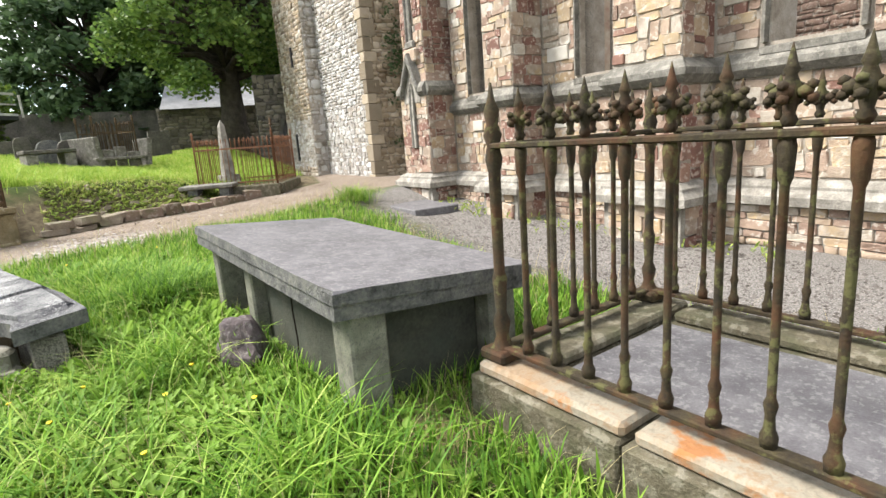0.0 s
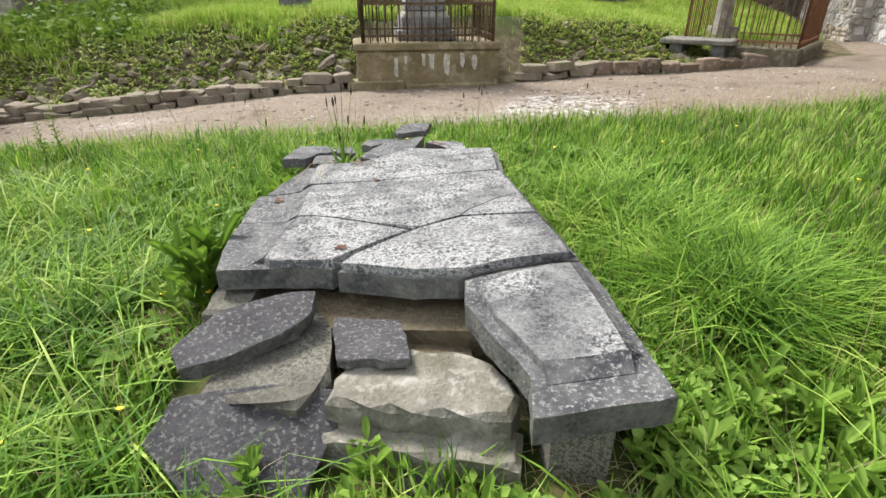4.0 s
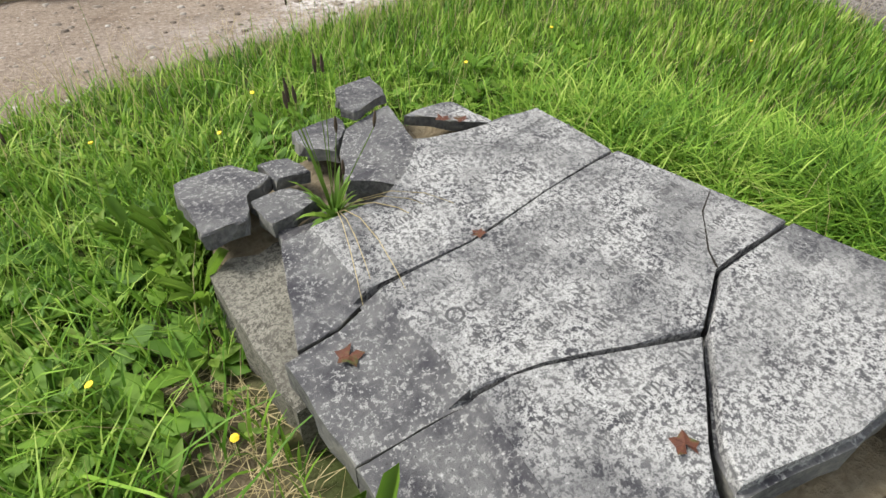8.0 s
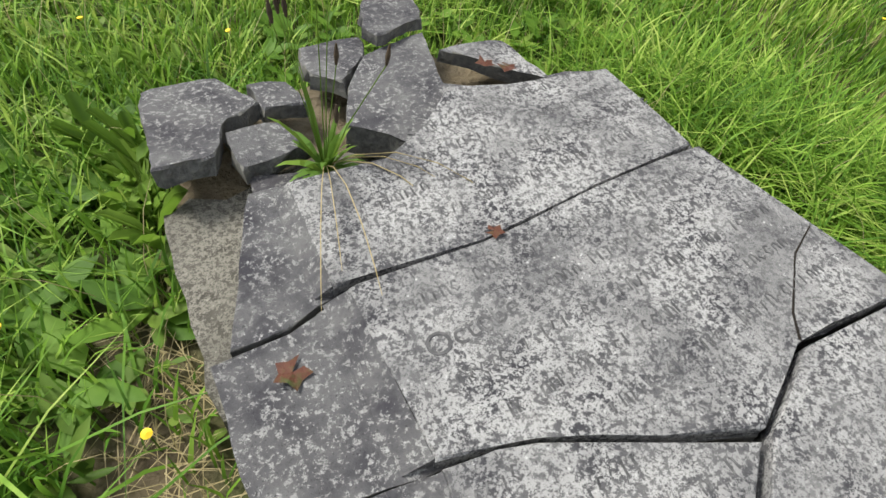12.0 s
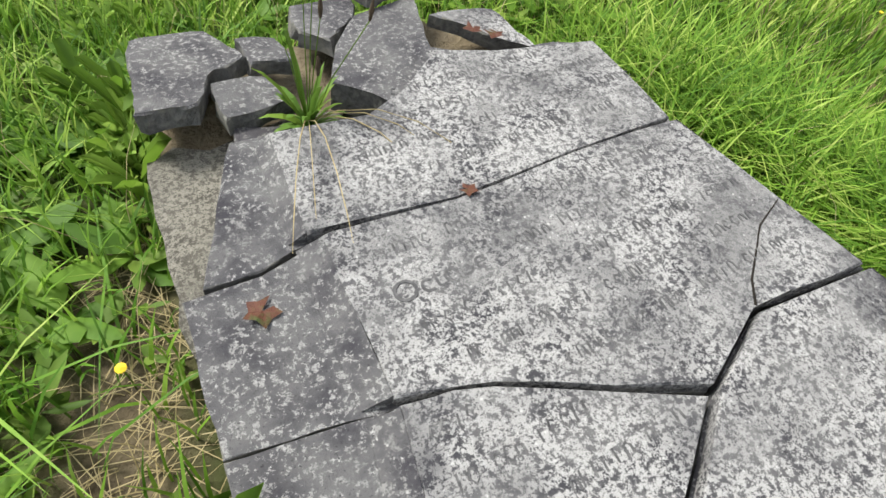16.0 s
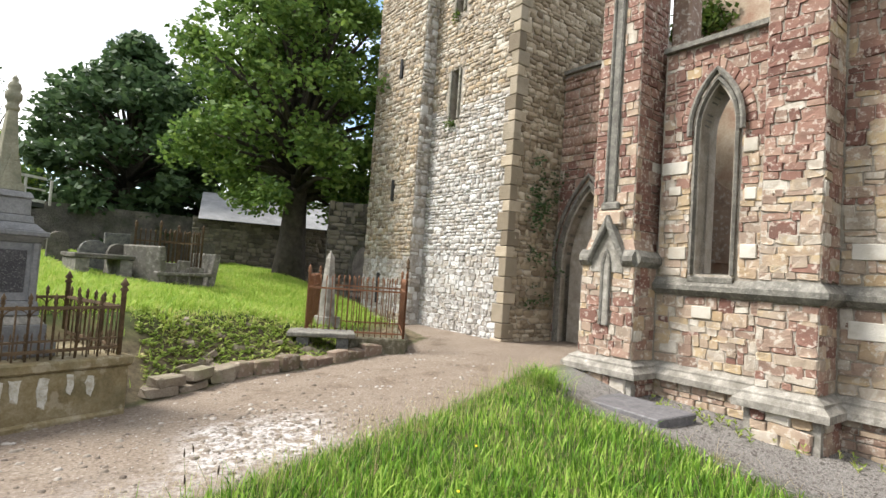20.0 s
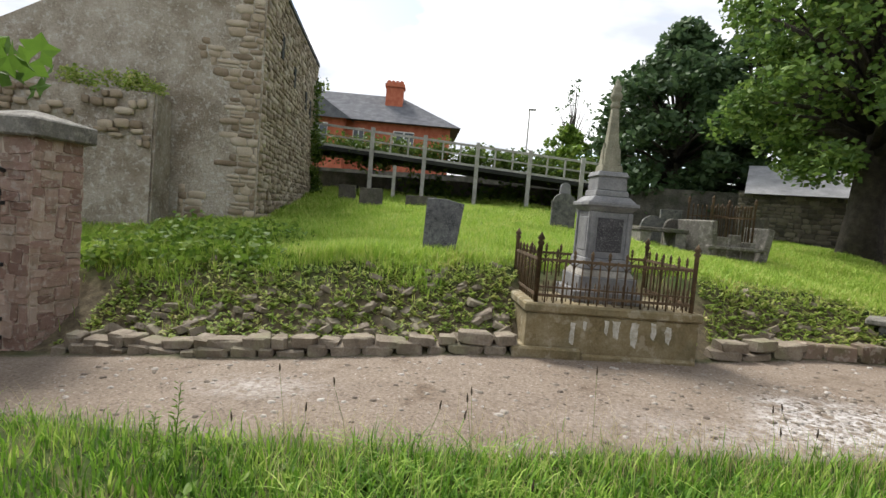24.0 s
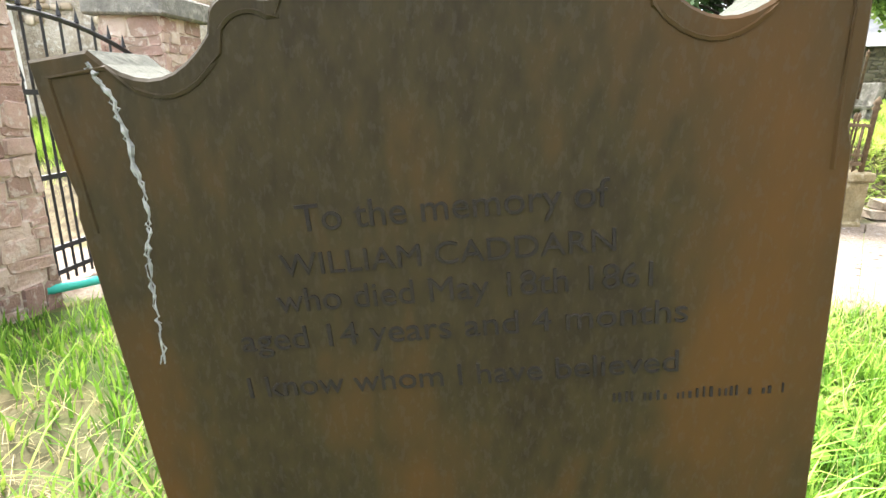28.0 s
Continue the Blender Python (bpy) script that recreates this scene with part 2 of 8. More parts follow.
PLINTH = surface("stained_concrete", [(0.12, 0.09, 0.042), (0.19, 0.15, 0.08), (0.27, 0.23, 0.15)], 3.5, 40, 0.92, 0.4, stain=((0.1, 0.09, 0.05), 0.7, 2.6), spot=((0.42, 0.38, 0.29), 0.35, 4.5))
MARBLE = surface("grey_limestone", [(0.11, 0.11, 0.112), (0.17, 0.17, 0.17), (0.25, 0.25, 0.245)], 5, 50, 0.75, 0.3, stain=((0.11, 0.11, 0.115), 0.6, 3))
LIME = surface("lime_flakes", [(0.3, 0.28, 0.22), (0.48, 0.46, 0.4), (0.6, 0.58, 0.53)], 9, 60, 0.92, 0.5, stain=((0.25, 0.21, 0.13), 0.7, 14))
SPIRE = surface("lichened_spire", [(0.13, 0.13, 0.09), (0.2, 0.19, 0.135), (0.28, 0.27, 0.2)], 8, 60, 0.9, 0.4)
# brown slate with its albedo lowered, so part of the face's shade is colour
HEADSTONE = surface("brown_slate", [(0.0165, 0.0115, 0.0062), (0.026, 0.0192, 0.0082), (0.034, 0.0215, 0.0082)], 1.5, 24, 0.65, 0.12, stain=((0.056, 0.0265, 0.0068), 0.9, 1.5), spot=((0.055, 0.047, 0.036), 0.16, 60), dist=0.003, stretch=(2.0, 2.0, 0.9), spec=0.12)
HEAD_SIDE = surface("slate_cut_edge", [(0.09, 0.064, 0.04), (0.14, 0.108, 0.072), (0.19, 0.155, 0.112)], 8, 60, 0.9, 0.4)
VEIN = surface("white_vein", [(0.09, 0.09, 0.085), (0.28, 0.28, 0.265)], 20, 80, 0.8, 0.2)
# dark colour painted for the shade inside cut letters and cracks
LETTER = surface("cut_shade", [(0.0095, 0.0072, 0.005), (0.016, 0.0118, 0.0078)], 20, 80, 0.9, 0.2)
BUFF = surface("buff_rubble", [(0.28, 0.235, 0.175), (0.42, 0.36, 0.28), (0.54, 0.49, 0.41)], 3.5, 12, 0.95, 0.8, dist=0.05)
SOIL = surface("bank_soil", [(0.07, 0.055, 0.035), (0.13, 0.105, 0.065), (0.2, 0.17, 0.115)], 3, 40, 0.95, 0.8, stain=((0.16, 0.125, 0.07), 0.6, 6), dist=0.03)
BARK = surface("bark", [(0.03, 0.026, 0.02), (0.06, 0.05, 0.038), (0.1, 0.085, 0.065)], 6, 40, 0.95, 0.9, dist=0.04)
SLATE_ROOF = surface("slate_roof", [(0.08, 0.082, 0.09), (0.12, 0.122, 0.13), (0.17, 0.172, 0.18)], 2, 30, 0.95, 0.3, spec=0.05)
PALE_ROOF = surface("pale_slate_roof", [(0.17, 0.17, 0.175), (0.25, 0.25, 0.255), (0.34, 0.34, 0.34)], 2, 30, 0.8, 0.3)
BRICK_RED = surface("red_brick", [(0.3, 0.075, 0.04), (0.4, 0.12, 0.065), (0.48, 0.18, 0.1)], 2.5, 40, 0.92, 0.4)
WHITE_PAINT = surface("white_paint", [(0.68, 0.68, 0.66), (0.8, 0.8, 0.78)], 3, 40, 0.6, 0.1)
GLASS = surface("window_glass", [(0.05, 0.06, 0.07), (0.09, 0.1, 0.12)], 2, 10, 0.08, 0.0)
TIMBER = surface("grey_timber", [(0.24, 0.235, 0.21), (0.34, 0.33, 0.3), (0.44, 0.43, 0.4)], 6, 60, 0.85, 0.3)
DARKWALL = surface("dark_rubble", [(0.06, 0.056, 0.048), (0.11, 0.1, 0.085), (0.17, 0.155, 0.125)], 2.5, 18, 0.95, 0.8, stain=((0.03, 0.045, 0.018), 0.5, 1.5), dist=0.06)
DARK_RUBBLE = surface("dark_rubble_stone", [(0.05, 0.045, 0.037), (0.1, 0.088, 0.07), (0.15, 0.13, 0.1), (0.19, 0.165, 0.13)], 4, 30, 0.95, 0.6, rand="island")
# near-black colour that stands for shade under the walkway and in openings
DECKSHADE = surface("shade_black", [(0.015, 0.016, 0.015), (0.035, 0.037, 0.033)], 2, 20, 0.9, 0.3)
GREEN_SIGN = surface("green_board", [(0.02, 0.13, 0.075), (0.03, 0.17, 0.1)], 3, 20, 0.5, 0.0)
GREEN_PIPE = surface("green_plastic", [(0.03, 0.32, 0.25), (0.05, 0.4, 0.32)], 3, 20, 0.4, 0.0)


def slate_material(name, dark, pale, patchy=1.0, bare=0.2):
    """Old slate: mottled grey, fine crusty lichen in patches, small white lichen dots and dark pits."""
    m = bpy.data.materials.new(name)
    m.use_nodes = True
    N, L = m.node_tree.nodes, m.node_tree.links
    b = N["Principled BSDF"]
    geo = N.new("ShaderNodeNewGeometry")

    def tex(sc, det=6, rough=0.65):
        n = N.new("ShaderNodeTexNoise")
        n.inputs["Scale"].default_value, n.inputs["Detail"].default_value, n.inputs["Roughness"].default_value = sc, det, rough
        L.new(geo.outputs["Position"], n.inputs["Vector"])
        return n.outputs[0]

    def span(v, lo, hi, a=0.0, c=1.0):
        n = N.new("ShaderNodeMapRange")
        for k, x in (("From Min", lo), ("From Max", hi), ("To Min", a), ("To Max", c)):
            n.inputs[k].default_value = x
        L.new(v, n.inputs["Value"])
        return n.outputs[0]

    def mul(a, c):
        n = N.new("ShaderNodeMath")
        n.operation = "MULTIPLY"
        L.new(a, n.inputs[0])
        if isinstance(c, float):
            n.inputs[1].default_value = c
        else:
            L.new(c, n.inputs[1])
        return n.outputs[0]

    def mix(f, a, c):
        n = N.new("ShaderNodeMix")
        n.data_type = "RGBA"
        L.new(f, n.inputs["Factor"])
        for k, x in (("A", a), ("B", c)):
            if isinstance(x, tuple):
                n.inputs[k].default_value = (*x, 1)
            else:
                L.new(x, n.inputs[k])
        return n.outputs["Result"]

    big, mid, fine = tex(2.6, 4), tex(72, 8, 0.74), tex(185, 6, 0.75)
    mid_grey = tuple((p + q) * 0.42 for p, q in zip(dark, pale))
    col = mix(span(tex(9, 5), 0.35, 0.65), dark, mid_grey)
    lo = 0.465 + 0.085 * (1 - patchy)
    crust = mul(span(mid, lo, lo + 0.025), span(fine, 0.44, 0.47))
    col = mix(mul(crust, span(big, 0.4, 0.57, bare, 1.0)), col, pale)
    vor = N.new("ShaderNodeTexVoronoi")
    vor.inputs["Scale"].default_value = 85
    L.new(geo.outputs["Position"], vor.inputs["Vector"])
    col = mix(mul(span(vor.outputs["Distance"], 0.26, 0.18), mul(span(mid, 0.54, 0.57), 0.8)), col, tuple(min(0.6, p * 1.35) for p in pale))
    col = mix(mul(span(fine, 0.42, 0.34), 0.85), col, tuple(p * 0.45 for p in dark))
    L.new(col, b.inputs["Base Color"])
    b.inputs["Roughness"].default_value, b.inputs["Specular IOR Level"].default_value = 0.8, 0.3
    bn = N.new("ShaderNodeBump")
    bn.inputs["Strength"].default_value, bn.inputs["Distance"].default_value = 0.7, 0.006
    ad = N.new("ShaderNodeMath")
    L.new(mid, ad.inputs[0])
    L.new(fine, ad.inputs[1])
    L.new(ad.outputs[0], bn.inputs["Height"])
    L.new(bn.outputs[0], b.inputs["Normal"])
    return m


SLATE = slate_material("lichened_slate", (0.04, 0.04, 0.045), (0.36, 0.36, 0.348))
SLATE_BORDER = slate_material("slate_border", (0.036, 0.035, 0.041), (0.27, 0.27, 0.26), 0.15, 0.4)
SLATE_PLINTH = slate_material("lichened_plinth", (0.06, 0.056, 0.044), (0.21, 0.2, 0.165))


def ground_material():
    """Lawn soil, worn lane and gravel in one sheet, picked by the mesh's own region values."""
    m = bpy.data.materials.new("ground")
    m.use_nodes = True
    N, L = m.node_tree.nodes, m.node_tree.links
    b = N["Principled BSDF"]
    geo = N.new("ShaderNodeNewGeometry")

    def noise_(sc, det=6):
        n = N.new("ShaderNodeTexNoise")
        n.inputs["Scale"].default_value, n.inputs["Detail"].default_value, n.inputs["Roughness"].default_value = sc, det, 0.65
        L.new(geo.outputs["Position"], n.inputs["Vector"])
        return n.outputs[0]

    def ramp(v, stops):
        r = N.new("ShaderNodeValToRGB")
        r.color_ramp.elements[0].position, r.color_ramp.elements[0].color = stops[0][0], (*stops[0][1], 1)
        r.color_ramp.elements[1].position, r.color_ramp.elements[1].color = stops[-1][0], (*stops[-1][1], 1)
        for p, c in stops[1:-1]:
            r.color_ramp.elements.new(p).color = (*c, 1)
        L.new(v, r.inputs[0])
        return r.outputs[0]

    def blend(f, a, c, mode="MIX"):
        n = N.new("ShaderNodeMix")
        n.data_type, n.blend_type = "RGBA", mode
        if isinstance(f, float):
            n.inputs["Factor"].default_value = f
        else:
            L.new(f, n.inputs["Factor"])
        L.new(a, n.inputs["A"])
        L.new(c, n.inputs["B"])
        return n.outputs["Result"]

    region = N.new("ShaderNodeAttribute")
    region.attribute_name = "region"
    sep = N.new("ShaderNodeSeparateColor")
    L.new(region.outputs["Color"], sep.inputs[0])
    # turf is coloured extra dark to paint shadow into gaps between blades
    turf = ramp(noise_(2.6), [(0.3, (0.02, 0.034, 0.007)), (0.5, (0.042, 0.065, 0.012)), (0.68, (0.12, 0.1, 0.045))])
    lane_a = ramp(noise_(1.3), [(0.3, (0.14, 0.103, 0.077)), (0.5, (0.205, 0.158, 0.122)), (0.7, (0.27, 0.222, 0.178))])
    lane_b = ramp(noise_(38, 10), [(0.36, (0.05, 0.038, 0.03)), (0.47, (0.17, 0.137, 0.105)), (0.6, (0.24, 0.2, 0.16)), (0.7, (0.46, 0.43, 0.39))])
    lane = blend(0.62, lane_a, lane_b)
    mud = ramp(noise_(1.9, 6), [(0.56, (0, 0, 0)), (0.68, (0.8, 0.8, 0.8))])
    lane = blend(mud, lane, ramp(noise_(30, 6), [(0.35, (0.06, 0.045, 0.032)), (0.65, (0.16, 0.115, 0.08))]))
    breakup = ramp(noise_(7.5, 7), [(0.4, (0, 0, 0)), (0.52, (1, 1, 1))])
    wear_mul = N.new("ShaderNodeMath")
    wear_mul.operation = "MULTIPLY"
    L.new(region.outputs["Alpha"], wear_mul.inputs[0])
    L.new(breakup, wear_mul.inputs[1])
    patch = wear_mul.outputs[0]
    worn = ramp(noise_(22, 8), [(0.38, (0.13, 0.115, 0.1)), (0.46, (0.33, 0.3, 0.275)), (0.6, (0.52, 0.5, 0.48))])
    lane = blend(patch, lane, worn)
    grav = ramp(noise_(70, 5), [(0.34, (0.055, 0.05, 0.046)), (0.48, (0.145, 0.134, 0.124)), (0.66, (0.3, 0.282, 0.262))])
    col = blend(sep.outputs[0], turf, lane)
    col = blend(sep.outputs[1], col, grav)
    soil = ramp(noise_(9, 8), [(0.3, (0.05, 0.038, 0.024)), (0.5, (0.125, 0.1, 0.062)), (0.7, (0.2, 0.165, 0.1))])
    col = blend(sep.outputs[2], col, soil)
    L.new(col, b.inputs["Base Color"])
    b.inputs["Roughness"].default_value = 0.95
    b.inputs["Specular IOR Level"].default_value = 0.2
    bn = N.new("ShaderNodeBump")
    bn.inputs["Strength"].default_value, bn.inputs["Distance"].default_value = 0.7, 0.02
    L.new(noise_(50, 8), bn.inputs["Height"])
    L.new(bn.outputs[0], b.inputs["Normal"])
    return m


def leafy(name, cols, trans=0.36, rough=0.6, spec=0.22):
    return surface(name, cols, 2.1, 9, rough, 0.0, rand="island", trans=trans, spec=spec, blendby=(0.58, 0.5))


GRASS = leafy("grass_blade", [(0.028, 0.075, 0.008), (0.08, 0.185, 0.018), (0.19, 0.34, 0.036), (0.44, 0.54, 0.13)])
GRASS_FAR = leafy("far_grass", [(0.13, 0.24, 0.025), (0.23, 0.37, 0.045), (0.35, 0.46, 0.08), (0.5, 0.49, 0.17)])
DRY = leafy("dry_grass", [(0.3, 0.24, 0.11), (0.42, 0.35, 0.18), (0.5, 0.43, 0.25)])
PALE_LEAF = leafy("pale_weed_leaf", [(0.12, 0.22, 0.03), (0.2, 0.33, 0.05), (0.3, 0.44, 0.09)], 0.4)
GREEN_LEAF = leafy("broad_leaf", [(0.045, 0.11, 0.01), (0.09, 0.19, 0.016), (0.17, 0.3, 0.035)], 0.4)
WEED = leafy("weed_leaf", [(0.05, 0.1, 0.012), (0.11, 0.19, 0.024), (0.22, 0.31, 0.05)])
BANK_WEED = leafy("bank_weed_leaf", [(0.12, 0.19, 0.03), (0.2, 0.29, 0.05), (0.31, 0.38, 0.085), (0.46, 0.4, 0.18)])
TREE_LEAF = leafy("sycamore_leaf", [(0.04, 0.084, 0.022), (0.08, 0.145, 0.032), (0.135, 0.215, 0.045), (0.21, 0.29, 0.065)])
DARK_LEAF = leafy("dark_tree_leaf", [(0.03, 0.058, 0.028), (0.056, 0.098, 0.04), (0.098, 0.15, 0.058)])
NEAR_LEAF = leafy("near_leaf", [(0.06, 0.13, 0.014), (0.12, 0.22, 0.024), (0.22, 0.34, 0.05)], 0.45)
BRANCH_LEAF = leafy("branch_leaf", [(0.02, 0.05, 0.01), (0.045, 0.1, 0.014), (0.1, 0.18, 0.025)], 0.4)
IVY = leafy("ivy_leaf", [(0.03, 0.06, 0.015), (0.07, 0.12, 0.02), (0.14, 0.18, 0.03)])
TUFT_LEAF = leafy("plantain_leaf", [(0.035, 0.085, 0.012), (0.07, 0.15, 0.02), (0.13, 0.23, 0.035)], 0.3)
YELLOW = surface("dandelion_yellow", [(0.75, 0.5, 0.02), (0.85, 0.65, 0.04)], 30, 90, 0.7, 0.0)
BROWN_LEAF = surface("dead_leaf", [(0.045, 0.016, 0.01), (0.085, 0.03, 0.016), (0.05, 0.075, 0.02)], 25, 90, 0.7, 0.3)
SEED_HEAD = surface("plantain_head", [(0.03, 0.022, 0.015), (0.07, 0.05, 0.03)], 30, 90, 0.9, 0.3)


# ---- builders ----
def mesh_of(name, bm, material, smooth=False):
    me = bpy.data.meshes.new(name)
    bm.to_mesh(me)
    bm.free()
    me.materials.append(material)
    if smooth:
        me.polygons.foreach_set("use_smooth", [True] * len(me.polygons))
    return me


def part(name, bm, material, parent, label="", smooth=False, m=None):
    ob = new(name, mesh_of(name, bm, material, smooth))
    ob.parent = parent
    if m is not None:
        ob.matrix_basis = m
    return tagged(ob, label)


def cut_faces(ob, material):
    """Gives the upright and under faces of a stone a darker broken-edge material, with their shade in its colour."""
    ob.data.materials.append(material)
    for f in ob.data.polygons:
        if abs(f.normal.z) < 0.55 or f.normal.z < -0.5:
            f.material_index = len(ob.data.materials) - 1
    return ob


def thing(name, m, label, category, group="", kind=""):
    ob = new(name)
    ob.empty_display_size = 0.1
    ob.matrix_basis = m
    return tagged(ob, label, category, group, kind)


def solid(name, bm, material, m, label="", category="", kind="structure", smooth=False):
    ob = new(name, mesh_of(name, bm, material, smooth))
    ob.matrix_basis = m
    return tagged(ob, label, category, "", kind)


def raw(verts, faces):
    bm = bmesh.new()
    vs = [bm.verts.new(v) for v in verts]
    for f in faces:
        try:
            bm.faces.new([vs[i] for i in f])
        except ValueError:
            pass
    return bm


def box_into(bm, x0, x1, y0, y1, z0, z1):
    v = [bm.verts.new(p) for p in ((x0, y0, z0), (x1, y0, z0), (x1, y1, z0), (x0, y1, z0), (x0, y0, z1), (x1, y0, z1), (x1, y1, z1), (x0, y1, z1))]
    for f in ((3, 2, 1, 0), (4, 5, 6, 7), (0, 1, 5, 4), (1, 2, 6, 5), (2, 3, 7, 6), (3, 0, 4, 7)):
        bm.faces.new([v[i] for i in f])


def box(x0, x1, y0, y1, z0, z1, bevel=0.0, seg=1, rough=0.0, seed=0):
    bm = bmesh.new()
    box_into(bm, x0, x1, y0, y1, z0, z1)
    if bevel:
        bmesh.ops.bevel(bm, geom=bm.edges[:], offset=bevel, segments=seg, affect="EDGES")
    if rough:
        roughen(bm, rough, seed)
    return bm


def roughen(bm, amp, seed=0, freq=6.0):
    for v in bm.verts:
        p = Vector(v.co) * freq + Vector((seed * 3.1, seed * 1.7, 0))
        v.co += Vector((noise.noise(p), noise.noise(p + Vector((9, 0, 0))), noise.noise(p + Vector((0, 9, 0))))) * amp


def prism(poly, z0, z1, bevel=0.0, rough=0.0, seed=0, sub=0.0, top=None):
    """An upright prism on a plan polygon; sub: splits its sides into short lengths for a broken edge; top: height as a function of x, y."""
    pts = []
    n = len(poly)
    rnd = random.Random(seed)
    for i in range(n):
        a, b = Vector(poly[i]), Vector(poly[(i + 1) % n])
        k = max(1, int((b - a).length / sub)) if sub else 1
        for j in range(k):
            p = a.lerp(b, j / k)
            if j and rough:
                p += Vector((rnd.uniform(-rough, rough), rnd.uniform(-rough, rough)))
            pts.append(p)
    if sum(pts[i].x * pts[(i + 1) % len(pts)].y - pts[(i + 1) % len(pts)].x * pts[i].y for i in range(len(pts))) < 0:
        pts.reverse()
    h = top or (lambda x, y: 0.0)
    bm = bmesh.new()
    lo = [bm.verts.new((p.x + rnd.uniform(-rough, rough), p.y + rnd.uniform(-rough, rough), z0 + h(p.x, p.y))) for p in pts]
    hi = [bm.verts.new((p.x, p.y, z1 + h(p.x, p.y))) for p in pts]
    m = len(pts)
    bm.faces.new(hi)
    bm.faces.new(lo[::-1])
    for i in range(m):
        bm.faces.new((lo[i], lo[(i + 1) % m], hi[(i + 1) % m], hi[i]))
    if bevel:
        edges = [e for e in bm.edges if all(v in hi for v in e.verts)]
        bmesh.ops.bevel(bm, geom=edges, offset=bevel, segments=1, affect="EDGES")
    return bm


def lathe(profile, seg=8, m=None):
    """A turned shape: profile of (radius, z)."""
    bm = bmesh.new()
    lathe_into(bm, profile, seg, m or Matrix())
    return bm


def lathe_into(bm, profile, seg=8, m=Matrix()):
    rings = []
    for r, z in profile:
        rings.append([bm.verts.new(m @ Vector((r * math.cos(2 * math.pi * i / seg), r * math.sin(2 * math.pi * i / seg), z))) for i in range(seg)])
    for a, b in zip(rings, rings[1:]):
        for i in range(seg):
            bm.faces.new((a[i], a[(i + 1) % seg], b[(i + 1) % seg], b[i]))
    bm.faces.new(rings[0][::-1])
    bm.faces.new(rings[-1])


def tube_into(bm, pts, radii, seg=6):
    """A tapered tube along points."""
    rings = []
    for i, p in enumerate(pts):
        p = Vector(p)
        d = (Vector(pts[min(i + 1, len(pts) - 1)]) - Vector(pts[max(i - 1, 0)])).normalized()
        a = d.orthogonal().normalized()
        b = d.cross(a)
        rings.append([bm.verts.new(p + (a * math.cos(2 * math.pi * k / seg) + b * math.sin(2 * math.pi * k / seg)) * radii[i]) for k in range(seg)])
    for a, b in zip(rings, rings[1:]):
        best = min(range(seg), key=lambda s: (a[0].co - b[s].co).length)
        for i in range(seg):
            bm.faces.new((a[i], a[(i + 1) % seg], b[(i + 1 + best) % seg], b[(i + best) % seg]))
    bm.faces.new(rings[0][::-1])
    bm.faces.new(rings[-1])


def bulk(name, verts, faces, material, parent=None, label="", category="", kind="stuff", smooth=False):
    """One mesh from numpy arrays of points and equal-sided faces."""
    me = bpy.data.meshes.new(name)
    verts, faces = np.asarray(verts, np.float32), np.asarray(faces, np.int32)
    nf, k = faces.shape
    me.vertices.add(len(verts))
    me.vertices.foreach_set("co", verts.ravel())
    me.loops.add(nf * k)
    me.loops.foreach_set("vertex_index", faces.ravel())
    me.polygons.add(nf)
    me.polygons.foreach_set("loop_start", np.arange(0, nf * k, k, dtype=np.int32))
    me.polygons.foreach_set("loop_total", np.full(nf, k, np.int32))
    if smooth:
        me.polygons.foreach_set("use_smooth", np.ones(nf, bool))
    me.update(calc_edges=True)
    me.materials.append(material)
    ob = new(name, me)
    ob.parent = parent
    return tagged(ob, label, category, "", kind)


# ---- ground ----
FAR_EDGE = ((-30, 3.0), (-7, 4.75), (-5.9, 5.0), (-4.5, 5.12), (-3.4, 5.45), (-2.26, 5.82), (-1.5, 6.12), (0.34, 6.86), (1.9, 7.75), (4.5, 8.3), (6.3, 9.3), (7.2, 12), (8, 40))
NEAR_EDGE = ((-30, 2.0), (-7, 3.2), (-5.4, 3.4), (-3.7, 3.3), (-1.8, 3.45), (-0.8, 3.9), (0.66, 4.35), (2.95, 5.05), (5.3, 5.75), (6.6, 5.9), (9, 6.0), (30, 6))


def along(table, x):
    return float(np.interp(x, [p[0] for p in table], [p[1] for p in table]))


def lane_z(x):
    return float(np.interp(x, [-9, -7, -2.3, 3.0, 7.2, 9], [-0.5, -0.42, 0.0, 0.03, 0.27, 0.3]))


def gravel_x(y):
    return float(np.interp(y, [-9, -4, -0.3, 1.1, 3.7, 5.4], [3.6, 3.9, 4.15, 4.35, 5.0, 5.4]))


